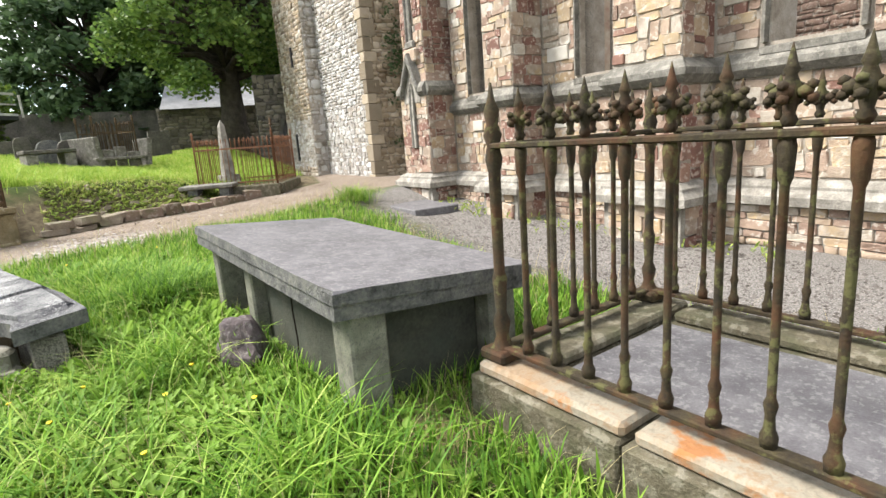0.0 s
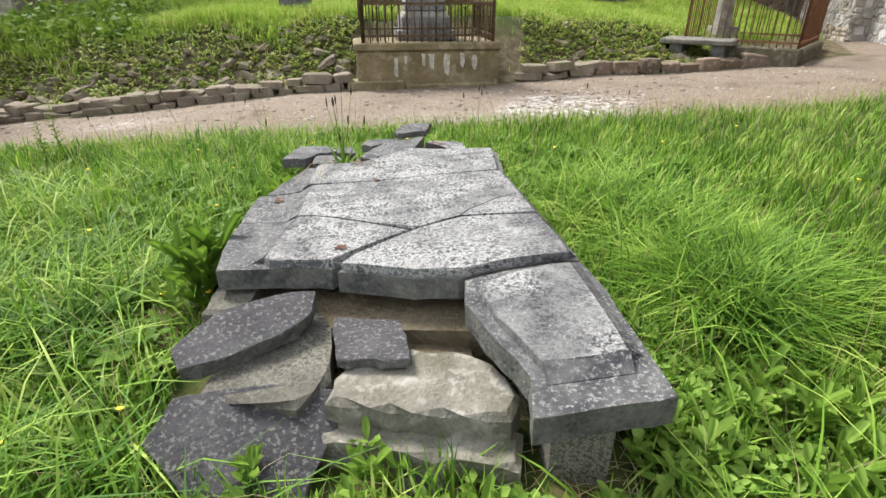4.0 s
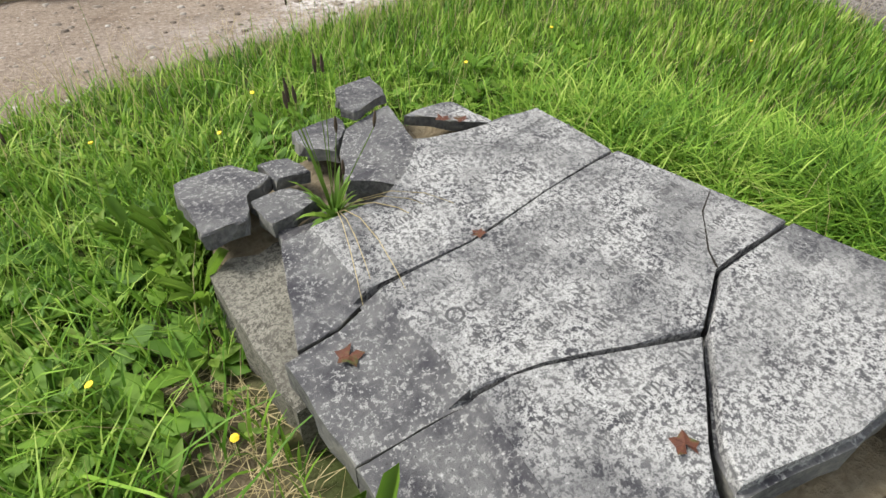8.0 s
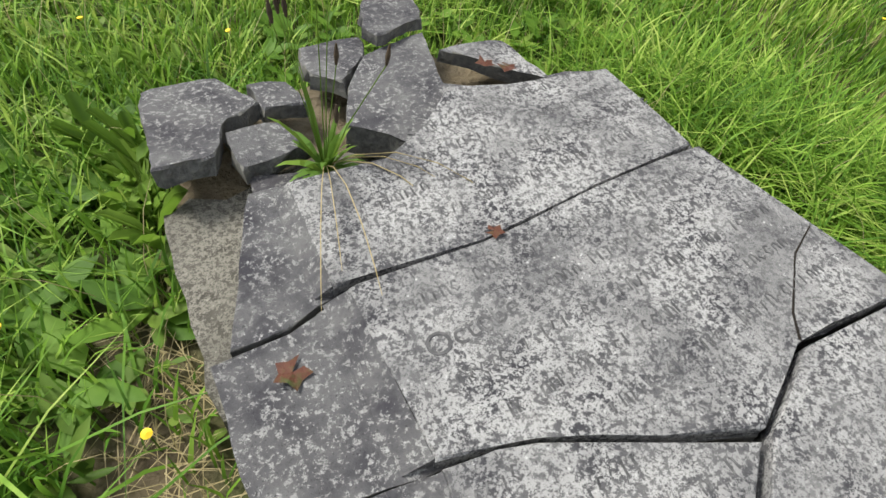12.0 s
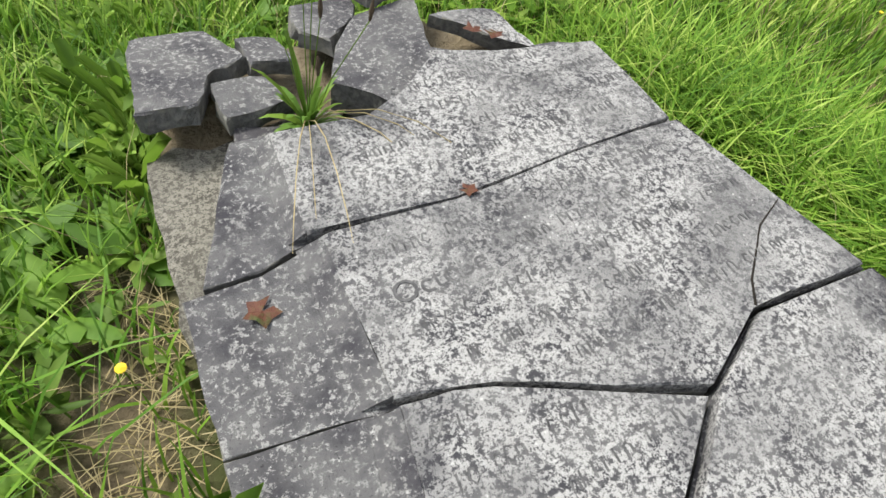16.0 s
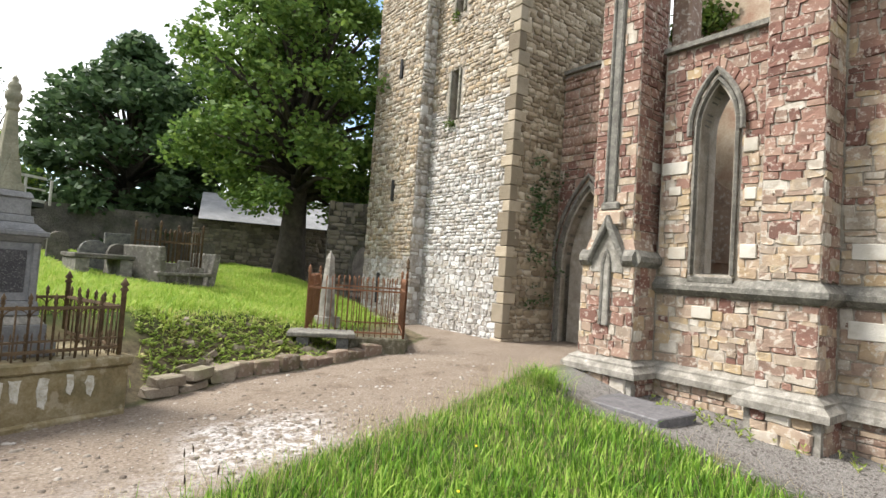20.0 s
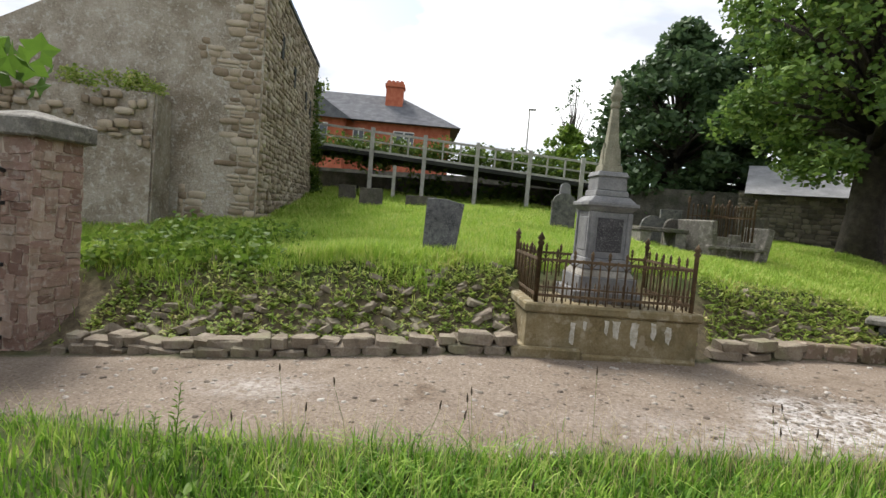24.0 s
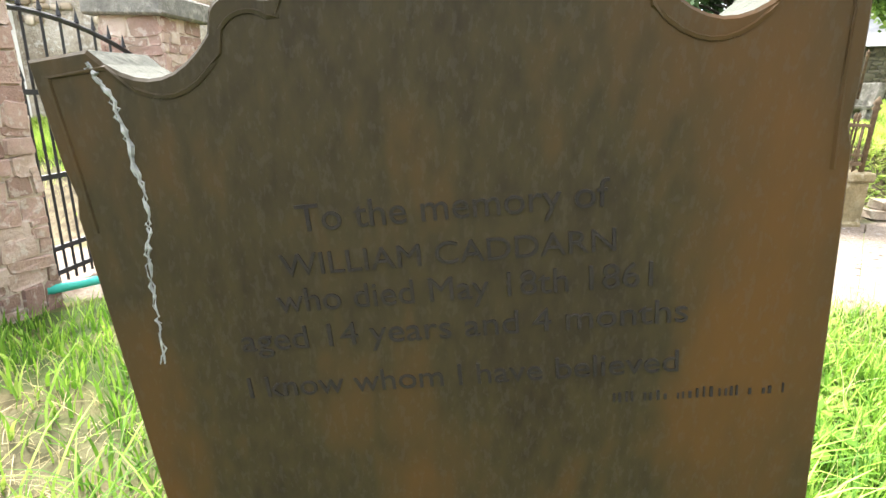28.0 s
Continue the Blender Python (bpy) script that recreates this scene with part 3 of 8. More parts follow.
def ground_z(x, y):
    yf, yn = along(FAR_EDGE, x), along(NEAR_EDGE, x)
    bump = 0.03 * noise.noise(Vector((x * 0.9, y * 0.9, 0))) + 0.012 * noise.noise(Vector((x * 3, y * 3, 4)))
    if y > yf:
        d = (y - yf) * 0.93
        low = float(np.interp(x, [-20, -9, -6.5, -4, 0.5, 2.5, 4.2, 7], [0.6, 0.75, 0.9, 0.8, 0.78, 0.6, 0.28, 0.1]))
        k = min(max(d / 1.5, 0), 1)
        k = k * k * (3 - 2 * k)
        up = float(np.interp(x, [-8, -0.6, 3], [0.06, 0.012, -0.03])) * min(max(d - 1.5, 0), 14)
        rise = up + low * k + (0.72 - low) * min(max((d - 1.5) / 5, 0), 1) + 0.062 * min(max(d - 1.5, 0), 14)
        return lane_z(x) + rise + bump * (1 + 1.5 * k)
    if y > yn:
        t = (y - yn) / max(yf - yn, 0.1)
        return lane_z(x) - 0.02 + 0.035 * math.sin(math.pi * t) + bump * 0.35
    d = yn - y
    base = lane_z(x) * max(0, 1 - d / 5) + bump
    g = gravel_x(y)
    if x > g - 1.2:
        base -= 0.26 * min(max((x - g + 1.2) / 2.0, 0), 1) * min(1, max(0, d / 1.2))
    if x < -4:
        w = min(1, (-4 - x) / 0.8) * min(1, max(0, (2.4 - y) / 0.8))
        base += (0.05 - base) * w
    return base


def build_ground():
    def axis(lo, hi, near_lo, near_hi, fine, out):
        a = list(np.arange(near_lo, near_hi + 1e-6, fine))
        x, s = near_hi, fine
        while x < hi:
            s *= out
            x += s
            a.append(min(x, hi))
        x, s = near_lo, fine
        while x > lo:
            s *= out
            x -= s
            a.insert(0, max(x, lo))
        return a
    xs, ys = axis(-900, 900, -8, 9, 0.12, 1.18), axis(-900, 900, -5, 14, 0.12, 1.18)
    nx, ny = len(xs), len(ys)
    verts = np.zeros((ny, nx, 3), np.float32)
    col = np.zeros((ny, nx, 4), np.float32)
    for j, y in enumerate(ys):
        for i, x in enumerate(xs):
            wob = 0.1 * noise.noise(Vector((x * 1.7, y * 1.7, 7)))
            verts[j, i] = (x, y, ground_z(x, y))
            yf, yn = along(FAR_EDGE, x), along(NEAR_EDGE, x)
            lane = min(max((y - yn + wob) / 0.12, 0), 1) * min(max((yf - y + 0.02) / 0.06, 0), 1)
            grav = min(max((x - gravel_x(y) + wob * 3) / 0.35, 0), 1) * min(max((yn - y + 0.1) / 0.3, 0), 1) if x < 40 else 0
            d = y - yf
            soil = min(max(d / 0.1, 0), 1) * min(max((1.45 + 4 * wob - d) / 0.6, 0), 1)
            soil = max(soil, math.exp(-((x + 0.98) / 0.17) ** 4 - ((y - 1.05) / 0.7) ** 4), 0.9 * math.exp(-((x - 1.8) / 0.35) ** 2 - ((y + 1.9) / 0.3) ** 2), 0.85 * math.exp(-((x + 4.9) / 0.9) ** 4 - ((y - 0.9) / 0.8) ** 4))
            wear = 1.7 * math.exp(-((x - 1.1 - 0.35 * (y - 5.2)) / 0.62) ** 4 - ((y - 5.22) / 0.5) ** 4) + 0.4 * math.exp(-((x - 0.1) / 0.9) ** 2 - ((y - 4.5) / 0.35) ** 2) + 0.5 * math.exp(-((x + 3.6) / 0.5) ** 2 - ((y - 4.3) / 0.3) ** 2)
            col[j, i] = (lane, grav, soil, min(1, wear))
    idx = np.arange(nx * ny).reshape(ny, nx)
    faces = np.stack([idx[:-1, :-1], idx[:-1, 1:], idx[1:, 1:], idx[1:, :-1]], -1).reshape(-1, 4)
    ob = bulk("ground", verts.reshape(-1, 3), faces, ground_material(), None, "grassy churchyard ground crossed by a worn gravel lane", "ground", "structure", True)
    at = ob.data.color_attributes.new("region", "FLOAT_COLOR", "POINT")
    at.data.foreach_set("color", col.reshape(-1))
    return ob


build_ground()


# ---- masonry ----
def stone_meshes(material, name="stone", n=5, seed=3, soft=1.0):
    """A few unit stones, -0.5 to 0.5, with a chamfered, uneven face at -y."""
    out = []
    rnd = random.Random(seed)
    for k in range(n):
        j = lambda a: rnd.uniform(-a, a)
        c = [rnd.uniform(0.08, 0.26) * (0.35 + 0.65 * soft if soft > 0.5 else 0.5) for _ in range(4)]
        ring = [(-0.5, -0.5 + c[0]), (-0.5 + c[0], -0.5), (0.5 - c[1], -0.5), (0.5, -0.5 + c[1]), (0.5, 0.5 - c[2]), (0.5 - c[2], 0.5), (-0.5 + c[3], 0.5), (-0.5, 0.5 - c[3])]
        ring = [(x + j(0.03), z + j(0.05)) for x, z in ring]
        back = [(x, 0.5, z) for x, z in ring]
        mid = [(x, -0.15 + j(0.12), z) for x, z in ring]
        front = [(x * (0.94 - 0.1 * soft) + j(0.02), -0.5 + j(0.12), z * (0.92 - 0.12 * soft) + j(0.03)) for x, z in ring]
        bm = raw(back + mid + front, [tuple(range(16, 24))] + [(a + i, a + (i + 1) % 8, a + 8 + (i + 1) % 8, a + 8 + i) for a in (0, 8) for i in range(8)])
        bm.faces.ensure_lookup_table()
        bmesh.ops.recalc_face_normals(bm, faces=bm.faces[:])
        for f in bm.faces:
            if f.calc_center_median().y < -0.3 and f.normal.y > 0.2:
                f.normal_flip()
        bmesh.ops.triangulate(bm, faces=bm.faces[:])
        out.append(mesh_of(name, bm, material))
    return out


STONES = {}


def stones_for(material):
    if material.name not in STONES:
        STONES[material.name] = stone_meshes(material, soft=1.0 if "tower" in material.name or "rubble" in material.name else 0.4)
    return STONES[material.name]


PIECES = []


def masonry(wall, face, u0, u1, w0, w1, pick, rest, course=(0.12, 0.22), length=(0.18, 0.45), proud=0.03, joint=0.014, seed=1, keep=None, cap=300, mid=1.2, wild=0.1):
    """Stones laid in uneven courses over a face of a wall: u along, w up; pick(w) gives the material. Laid once everything large stands."""
    PIECES.append((wall, face, u0, u1, w0, w1, pick, rest, course, length, proud, joint, seed, keep, cap, mid, wild))


def lay(wall, face, u0, u1, w0, w1, pick, rest, course, length, proud, joint, seed, keep, cap, mid, wild):
    rnd = random.Random(seed)
    spots = []
    w = w0
    while w < w1 - 0.04:
        h = min(rnd.uniform(*course), w1 - w)
        if w1 - w - h < 0.06:
            h = w1 - w
        u = u0 - rnd.uniform(0, length[0])
        while u < u1 - 0.02:
            l = rnd.uniform(*length) * rnd.choice((0.8, 1, 1, 1.3))
            a, b = max(u, u0), min(u + l, u1)
            if u1 - b < 0.07:
                b = u1
            hh, ww = h, w
            free_runs = True if keep is None else keep(a, b, ww, ww + hh)
            for p, q in ([(a, b)] if free_runs is True else free_runs or []):
                if q - p > 0.045:
                    c = ((p + q) / 2, ww + hh / 2)
                    if hh > 0.15 and q - p > 0.14 and rnd.random() < 0.28:
                        f = rnd.uniform(0.35, 0.65)
                        spots.append((c[0], ww + hh * f / 2, q - p - joint, hh * f - joint))
                        spots.append((c[0], ww + hh * (1 + f) / 2, q - p - joint, hh * (1 - f) - joint))
                    else:
                        g = rnd.uniform(-wild, wild) * hh
                        spots.append((c[0], c[1] + g * 0.5, q - p - joint, hh - joint + abs(g)))
            u = b if b == u1 else u + l
        w += h
    spots.sort(key=lambda s: abs(s[1] - mid))
    for u, w, l, h in spots[:cap]:
        d = proud * rnd.uniform(0.5, 1.4)
        ob = new("stone", rnd.choice(stones_for(pick(w, rnd))))
        ob.parent = wall
        ob.matrix_basis = face @ Matrix.Translation((u, 0.02 - d / 2, w)) @ Matrix.Rotation(rnd.uniform(-0.3, 0.3) * wild, 4, "Y") @ Matrix.Diagonal((l, 0.04 + d, h, 1))
    more = spots[cap:]
    if more:
        src = stones_for(rest)
        vs, fs, base = [], [], 0
        for u, w, l, h in more:
            me = rnd.choice(src)
            d = proud * rnd.uniform(0.5, 1.4)
            m = np.array(face @ Matrix.Translation((u, 0.02 - d / 2, w)) @ Matrix.Diagonal((l, 0.04 + d, h, 1)))
            p = np.array([v.co for v in me.vertices])
            vs.append(p @ m[:3, :3].T + m[:3, 3])
            fs.append(np.array([f.vertices[:] for f in me.polygons]) + base)
            base += len(p)
        ob = bulk("stonework", np.vstack(vs), np.vstack(fs), rest, wall, "", "", "stuff")


def mixed(red_above=3.45, low_red=0.1):
    """Buff and brown stone low down, red sandstone above a wavering level."""
    def pick(w, rnd):
        red = 0.08 + 0.89 / (1 + math.exp(-(w - red_above) * 4.0))
        if w < 1.5:
            red = low_red
        if rnd.random() < (0.38 if w < red_above else 0.1):
            return BROWN_STONE
        return RED_STONE if rnd.random() < red else AISLE_STONE
    return pick


# ---- church ----
CHURCH = pose(7.26, 8.03, 0, rz=-93.69)   # x runs along the aisle wall, y into the church
SIDE = pose(0, 0, 0, rz=90)


def strip(profile, s0, s1):
    """A moulding of constant section (y, z) from s0 to s1."""
    n = len(profile)
    v = [(s0, y, z) for y, z in profile] + [(s1, y, z) for y, z in profile]
    bm = raw(v, [tuple(range(n))[::-1], tuple(range(n, 2 * n))] + [(i, (i + 1) % n, n + (i + 1) % n, n + i) for i in range(n)])
    bmesh.ops.recalc_face_normals(bm, faces=bm.faces[:])
    return bm


def arch_points(l, r, sill, spring, tip, k=8):
    """A pointed arch outline from the left sill up and over to the right sill."""
    mid, half, rise = (l + r) / 2, (r - l) / 2, tip - spring
    rad = (half * half + rise * rise) / (2 * half)
    pts = [(l, sill), (l, spring)]
    a1 = math.asin(min(1, rise / rad))
    for i in range(1, k + 1):
        a = a1 * i / k
        pts.append((l + rad - rad * math.cos(a), spring + rad * math.sin(a)))
    right = [(2 * mid - x, z) for x, z in pts[:-1]][::-1]
    return pts + right


def bay(name, s0, s1, z0, z1, win, y0=0.22, thick=0.75, label="", around=0.0):
    """A stretch of wall with a pointed window through it."""
    l, r, sill, spring, tip = win
    pts = arch_points(l, r, sill, spring, tip)
    k = len(pts) // 2
    mid = (l + r) / 2
    left = [(s0, z0), (mid, z0), (mid, sill)] + pts[:k + 1] + [(mid, z1), (s0, z1)]
    right = [(mid, z0), (s1, z0), (s1, z1), (mid, z1)] + pts[k:] + [(mid, sill)]
    bm = bmesh.new()
    for poly in (left, right):
        f = [bm.verts.new((x, y0, z)) for x, z in poly]
        b = [bm.verts.new((x, y0 + thick, z)) for x, z in poly]
        bm.faces.new(f)
        bm.faces.new(b[::-1])
        for i in range(len(poly)):
            j = (i + 1) % len(poly)
            bm.faces.new((f[i], b[i], b[j], f[j]))
    bmesh.ops.recalc_face_normals(bm, faces=bm.faces[:])
    wall = solid(name, bm, MORTAR, CHURCH, label, "wall")
    ring = arch_points(l - 0.11 - around, r + 0.11 + around, sill, spring, min(tip + 0.2 + around, z1 - 0.05), 12)[:14]

    def keep(a, b, w0, w1):
        w = (w0 + w1) / 2
        if w1 < sill - 0.08 or w > ring[-1][1]:
            return True
        edge = l - 0.11 if w < spring - 0.06 else float(np.interp(w, [z for x, z in ring], [x for x, z in ring]))
        return [(a, min(b, edge)), (max(a, 2 * mid - edge), b)]
    return wall, keep


def window_dressing(name, wall, win, band=0.08, y0=0.2):
    """Grey jambs and hood round a pointed opening."""
    l, r, sill, spring, tip = win
    inner = arch_points(l, r, sill, spring, tip, 10)
    outer = arch_points(l - band, r + band, sill, spring, tip + band * 1.5, 10)
    for side in (0, 1):
        n = len(inner) // 2
        a, b = (inner[:n + 1], outer[:n + 1]) if not side else (inner[n:], outer[n:])
        v, f = [], []
        for (ix, iz), (ox, oz) in zip(a, b):
            v += [(ox, y0 - 0.03, oz), ((ix + ox) / 2, y0 - 0.05, (iz + oz) / 2), (ix, y0 + 0.12, iz), (ix, y0 + 0.3, iz), (ox, y0 + 0.1, oz)]
        for i in range(len(a) - 1):
            for k in range(5):
                f.append((i * 5 + k, i * 5 + (k + 1) % 5, i * 5 + 5 + (k + 1) % 5, i * 5 + 5 + k))
        bm = raw(v, f)
        bmesh.ops.recalc_face_normals(bm, faces=bm.faces[:])
        part("jamb", bm, DRESSED, wall, "weathered grey limestone window jamb")
    hood = arch_points(l - band - 0.06, r + band + 0.06, spring - 0.1, spring, tip + band * 1.5 + 0.1, 10)
    bm = bmesh.new()
    tube_into(bm, [(x, y0 - 0.06, z) for x, z in hood], [0.042] * len(hood), 6)
    part("hood_mould", bm, DRESSED, wall, "grey pointed hood mould")
    part("window_sill", strip([(y0 - 0.05, sill - 0.12), (y0 - 0.05, sill - 0.05), (y0 + 0.3, sill + 0.02), (y0 + 0.3, sill - 0.12)], l - band, r + band), DRESSED, wall)


def voussoirs(wall, win, y0, top, k=9):
    """Radial red stones of the relieving arch round a pointed window."""
    l, r, sill, spring, tip = win
    rnd = random.Random(int(l * 100))
    inner = arch_points(l - 0.13, r + 0.13, sill, spring, tip + 0.22, k)[1:]
    outer = arch_points(l - 0.31, r + 0.31, sill, spring, min(tip + 0.44, top), k)[1:]
    for i in range(2 * k):
        if i >= len(inner) - 2:
            break
        d = y0 - rnd.uniform(0.012, 0.03)
        quad = [Vector((p[0], 0, p[1])) for p in (inner[i], outer[i], outer[i + 1], inner[i + 1])]
        mid_q = sum(quad, Vector()) / 4
        quad = [mid_q + (q - mid_q) * 0.93 for q in quad]
        v = [(q.x, y0 + 0.02, q.z) for q in quad] + [(q.x, d + 0.008, q.z) for q in quad] + [(mid_q.x + (q.x - mid_q.x) * 0.8, d, mid_q.z + (q.z - mid_q.z) * 0.8) for q in quad]
        f = [(8, 9, 10, 11)] + [(o + n, o + (n + 1) % 4, o + 4 + (n + 1) % 4, o + 4 + n) for o in (0, 4) for n in range(4)]
        bm = raw(v, f)
        bmesh.ops.recalc_face_normals(bm, faces=bm.faces[:])
        part("stone", bm, RED_STONE, wall)


WIN_A, WIN_B, WIN_C = (3.86, 4.36, 1.85, 4.06, 4.72), (6.45, 7.15, 1.85, 4.14, 5.0), (9.0, 9.75, 1.85, 4.14, 5.0)
BAYS = (("wall_aisle_1", 3.24, 5.0, WIN_A), ("wall_aisle_2", 5.68, 7.5, WIN_B), ("wall_aisle_3", 8.4, 10.6, WIN_C))
PLINTH_PROFILE = lambda y: [(y + 0.3, -0.35), (y - 0.08, -0.35), (y - 0.08, 0.19), (y - 0.19, 0.2), (y - 0.19, 0.29), (y - 0.11, 0.36), (y - 0.11, 0.39), (y + 0.01, 0.46), (y + 0.3, 0.46)]
STRING_PROFILE = lambda y: [(y + 0.1, 1.52), (y - 0.04, 1.52), (y - 0.12, 1.6), (y - 0.12, 1.67), (y + 0.02, 1.8), (y + 0.1, 1.8)]
BAY_WALLS = []
for k, (nm, s0, s1, win) in enumerate(BAYS):
    wall, keep = bay(nm, s0, s1, 0.3, 5.4, win, 0.22, 0.5, "ruined church aisle wall of red and buff sandstone with a pointed window", 0.2)
    voussoirs(wall, win, 0.22, 5.36)
    window_dressing("window", wall, win)
    BAY_WALLS.append((wall, s0, s1))
    for low, high in ((0.47, 1.51), (1.81, 5.38)):
        masonry(wall, pose(0, 0.22, 0), s0 + 0.02, s1 - 0.02, low, high, mixed(), RED_STONE, (0.07, 0.19), (0.09, 0.36), 0.016, 0.01, 11 + k, keep, 260, 1.4, 0.4)
    part("plinth_course", strip(PLINTH_PROFILE(0.22), s0, s1), PALE_DRESSED, wall, "pale moulded stone plinth")
    part("string_course", strip(STRING_PROFILE(0.22), s0, s1), DRESSED, wall, "grey moulded string course")
    part("coping", strip([(0.12, 5.4), (0.12, 5.48), (0.5, 5.66), (1.05, 5.48), (1.05, 5.4)], s0, s1), DRESSED, wall, "dark weathered coping")
    masonry(wall, pose(0, 0.13, 0), s0 + 0.05, s1 - 0.05, -0.36, 0.19, lambda w, r: r.choice((AISLE_STONE, BROWN_STONE, BROWN_STONE)), BROWN_STONE, (0.07, 0.12), (0.15, 0.35), 0.02, 0.012, 61 + k, None, 40, 0)


PALE_BLOCK = surface("pale_block", [(0.38, 0.345, 0.285), (0.5, 0.465, 0.405), (0.58, 0.55, 0.49)], 6, 50, 0.92, 0.5, rand="object", stain=((0.36, 0.31, 0.24), 0.5, 5))
BLOCKS = ((3.48, 3.5, 0.42, 0.2), (3.5, 3.14, 0.2, 0.14), (3.58, 2.16, 0.28, 0.19), (4.6, 3.72, 0.2, 0.2), (4.62, 3.02, 0.16, 0.17), (4.62, 2.2, 0.22, 0.2), (6.02, 2.2, 0.42, 0.2), (5.78, 2.18, 0.26, 0.18), (6.05, 1.25, 0.5, 0.22), (4.0, 1.28, 0.3, 0.18), (7.3, 4.3, 0.2, 0.22), (8.7, 2.4, 0.4, 0.22), (8.7, 3.6, 0.3, 0.2))


def pale_blocks(wall, s0, s1):
    for s_, z_, l_, h_ in BLOCKS:
        if s0 < s_ - l_ / 2 and s_ + l_ / 2 < s1:
            part("stone", box(s_ - l_ / 2, s_ + l_ / 2, 0.185, 0.24, z_ - h_ / 2, z_ + h_ / 2, 0.01, 1, 0.006, int(s_ * 31 + z_ * 17)), PALE_BLOCK, wall, "pale repair block")


def stepped_mould(profile, s0, s1, y_front, y_back):
    """A moulding returned round the front and both flanks of a buttress."""
    base = profile(0.0)
    bm = strip([(y + y_front, z) for y, z in base], s0, s1)
    zs = sorted(set(z for y, z in base))
    for z0, z1 in zip(zs, zs[1:]):
        outs = []
        for zz in (z0 + 1e-4, z1 - 1e-4):
            ys = []
            n = len(base)
            for i in range(n):
                (ya, za), (yb, zb) = base[i], base[(i + 1) % n]
                if min(za, zb) <= zz <= max(za, zb) and za != zb:
                    ys.append(ya + (yb - ya) * (zz - za) / (zb - za))
            outs.append(-min(ys))
        a, b = outs
        for sgn, s in ((-1, s0), (1, s1)):
            v = [(s, y_front - a, z0), (s + sgn * a, y_front - a, z0), (s + sgn * a, y_back, z0), (s, y_back, z0),
                 (s, y_front - b, z1), (s + sgn * b, y_front - b, z1), (s + sgn * b, y_back, z1), (s, y_back, z1)]
            vs = [bm.verts.new(p) for p in v]
            for f in ((3, 2, 1, 0), (4, 5, 6, 7), (0, 1, 5, 4), (1, 2, 6, 5), (2, 3, 7, 6), (3, 0, 4, 7)):
                bm.faces.new([vs[i] for i in f])
    bmesh.ops.recalc_face_normals(bm, faces=bm.faces[:])
    return bm


def buttress(name, s0, s1, y0, z1, seed, string=True):
    bm = bmesh.new()
    box_into(bm, s0, s1, y0, 0.3, -0.35, z1)
    wall = solid(name, bm, MORTAR, CHURCH, "red and buff sandstone church buttress with moulded plinth and string course", "buttress")
    part("plinth_course", stepped_mould(PLINTH_PROFILE, s0, s1, y0, 0.2), PALE_DRESSED, wall, "pale moulded stone plinth")
    if string:
        part("string_course", stepped_mould(STRING_PROFILE, s0, s1, y0, 0.2), DRESSED, wall, "grey moulded string course")
    for low, high, cap in ((-0.36, 0.19, 20), (0.47, 1.51 if string else 1.92, 40), (1.81, z1, 80))[:3 if string else 2]:
        masonry(wall, pose(0, y0 - (0.1 if high < 0.3 else 0), 0), s0, s1, low, high, mixed(3.0, 0.35), RED_STONE, (0.08, 0.2), (0.12, 0.36), 0.016, 0.01, seed, None, cap + 60, 1.3, 0.4)
        masonry(wall, pose(s1 + (0.1 if high < 0.3 else 0), 0, 0) @ SIDE, y0, 0.2, low, high, lambda w, r: r.choice((RED_STONE, RED_STONE, BROWN_STONE, BROWN_STONE, AISLE_STONE)), RED_STONE, (0.1, 0.22), (0.14, 0.34), 0.014, 0.01, seed + 5, None, cap + 40, 1.3, 0.3)
    return wall


def pyramid(s0, s1, y0, y1, z0, z1):
    v = [(s0, y0, z0), (s1, y0, z0), (s1, y1, z0), (s0, y1, z0), ((s0 + s1) / 2, (y0 + y1) / 2, z1)]
    bm = raw(v, [(3, 2, 1, 0), (0, 1, 4), (1, 2, 4), (2, 3, 4), (3, 0, 4)])
    return bm


for wall, s0, s1 in BAY_WALLS:
    pale_blocks(wall, s0, s1)
for nm, s0, s1, seed in (("wall_buttress_2", 5.0, 5.68, 31), ("wall_buttress_3", 7.5, 8.4, 41), ("wall_buttress_4", 10.6, 11.5, 51)):
    w = buttress(nm, s0, s1, -0.38, 5.85, seed)
    part("cap", strip([(-0.5, 5.85), (-0.52, 5.95), (-0.4, 6.05), (0.4, 6.05), (0.5, 5.95), (0.5, 5.85)], s0 - 0.12, s1 + 0.12), DRESSED, w, "grey moulded cap")
    part("pinnacle", pyramid(s0 - 0.03, s1 + 0.03, -0.42, 0.38, 6.05, 7.35), DRESSED, w, "weathered stone pinnacle")

# corner buttress beside the doorway, with a gabled niche and tall gablet
w = buttress("wall_buttress_1", 2.24, 3.24, -0.38, 2.05, 71, False)
bm = box(2.34, 3.12, -0.3, 0.45, 2.05, 6.7)
up = part("upper_shaft", bm, MORTAR, w, "tall upper buttress shaft")
masonry(w, pose(0, -0.3, 0), 2.34, 3.12, 2.1, 6.7, mixed(2.9), RED_STONE, (0.1, 0.22), (0.12, 0.34), 0.016, 0.01, 77, lambda a, b, c, d: [(a, min(b, 2.57)), (max(a, 2.79), b)] if c > 2.7 and c < 6.95 else True, 130, 2)
masonry(w, pose(3.12, 0, 0) @ SIDE, -0.3, 0.4, 2.1, 6.7, mixed(2.0), RED_STONE, (0.1, 0.22), (0.12, 0.34), 0.016, 0.01, 78, None, 80, 2)
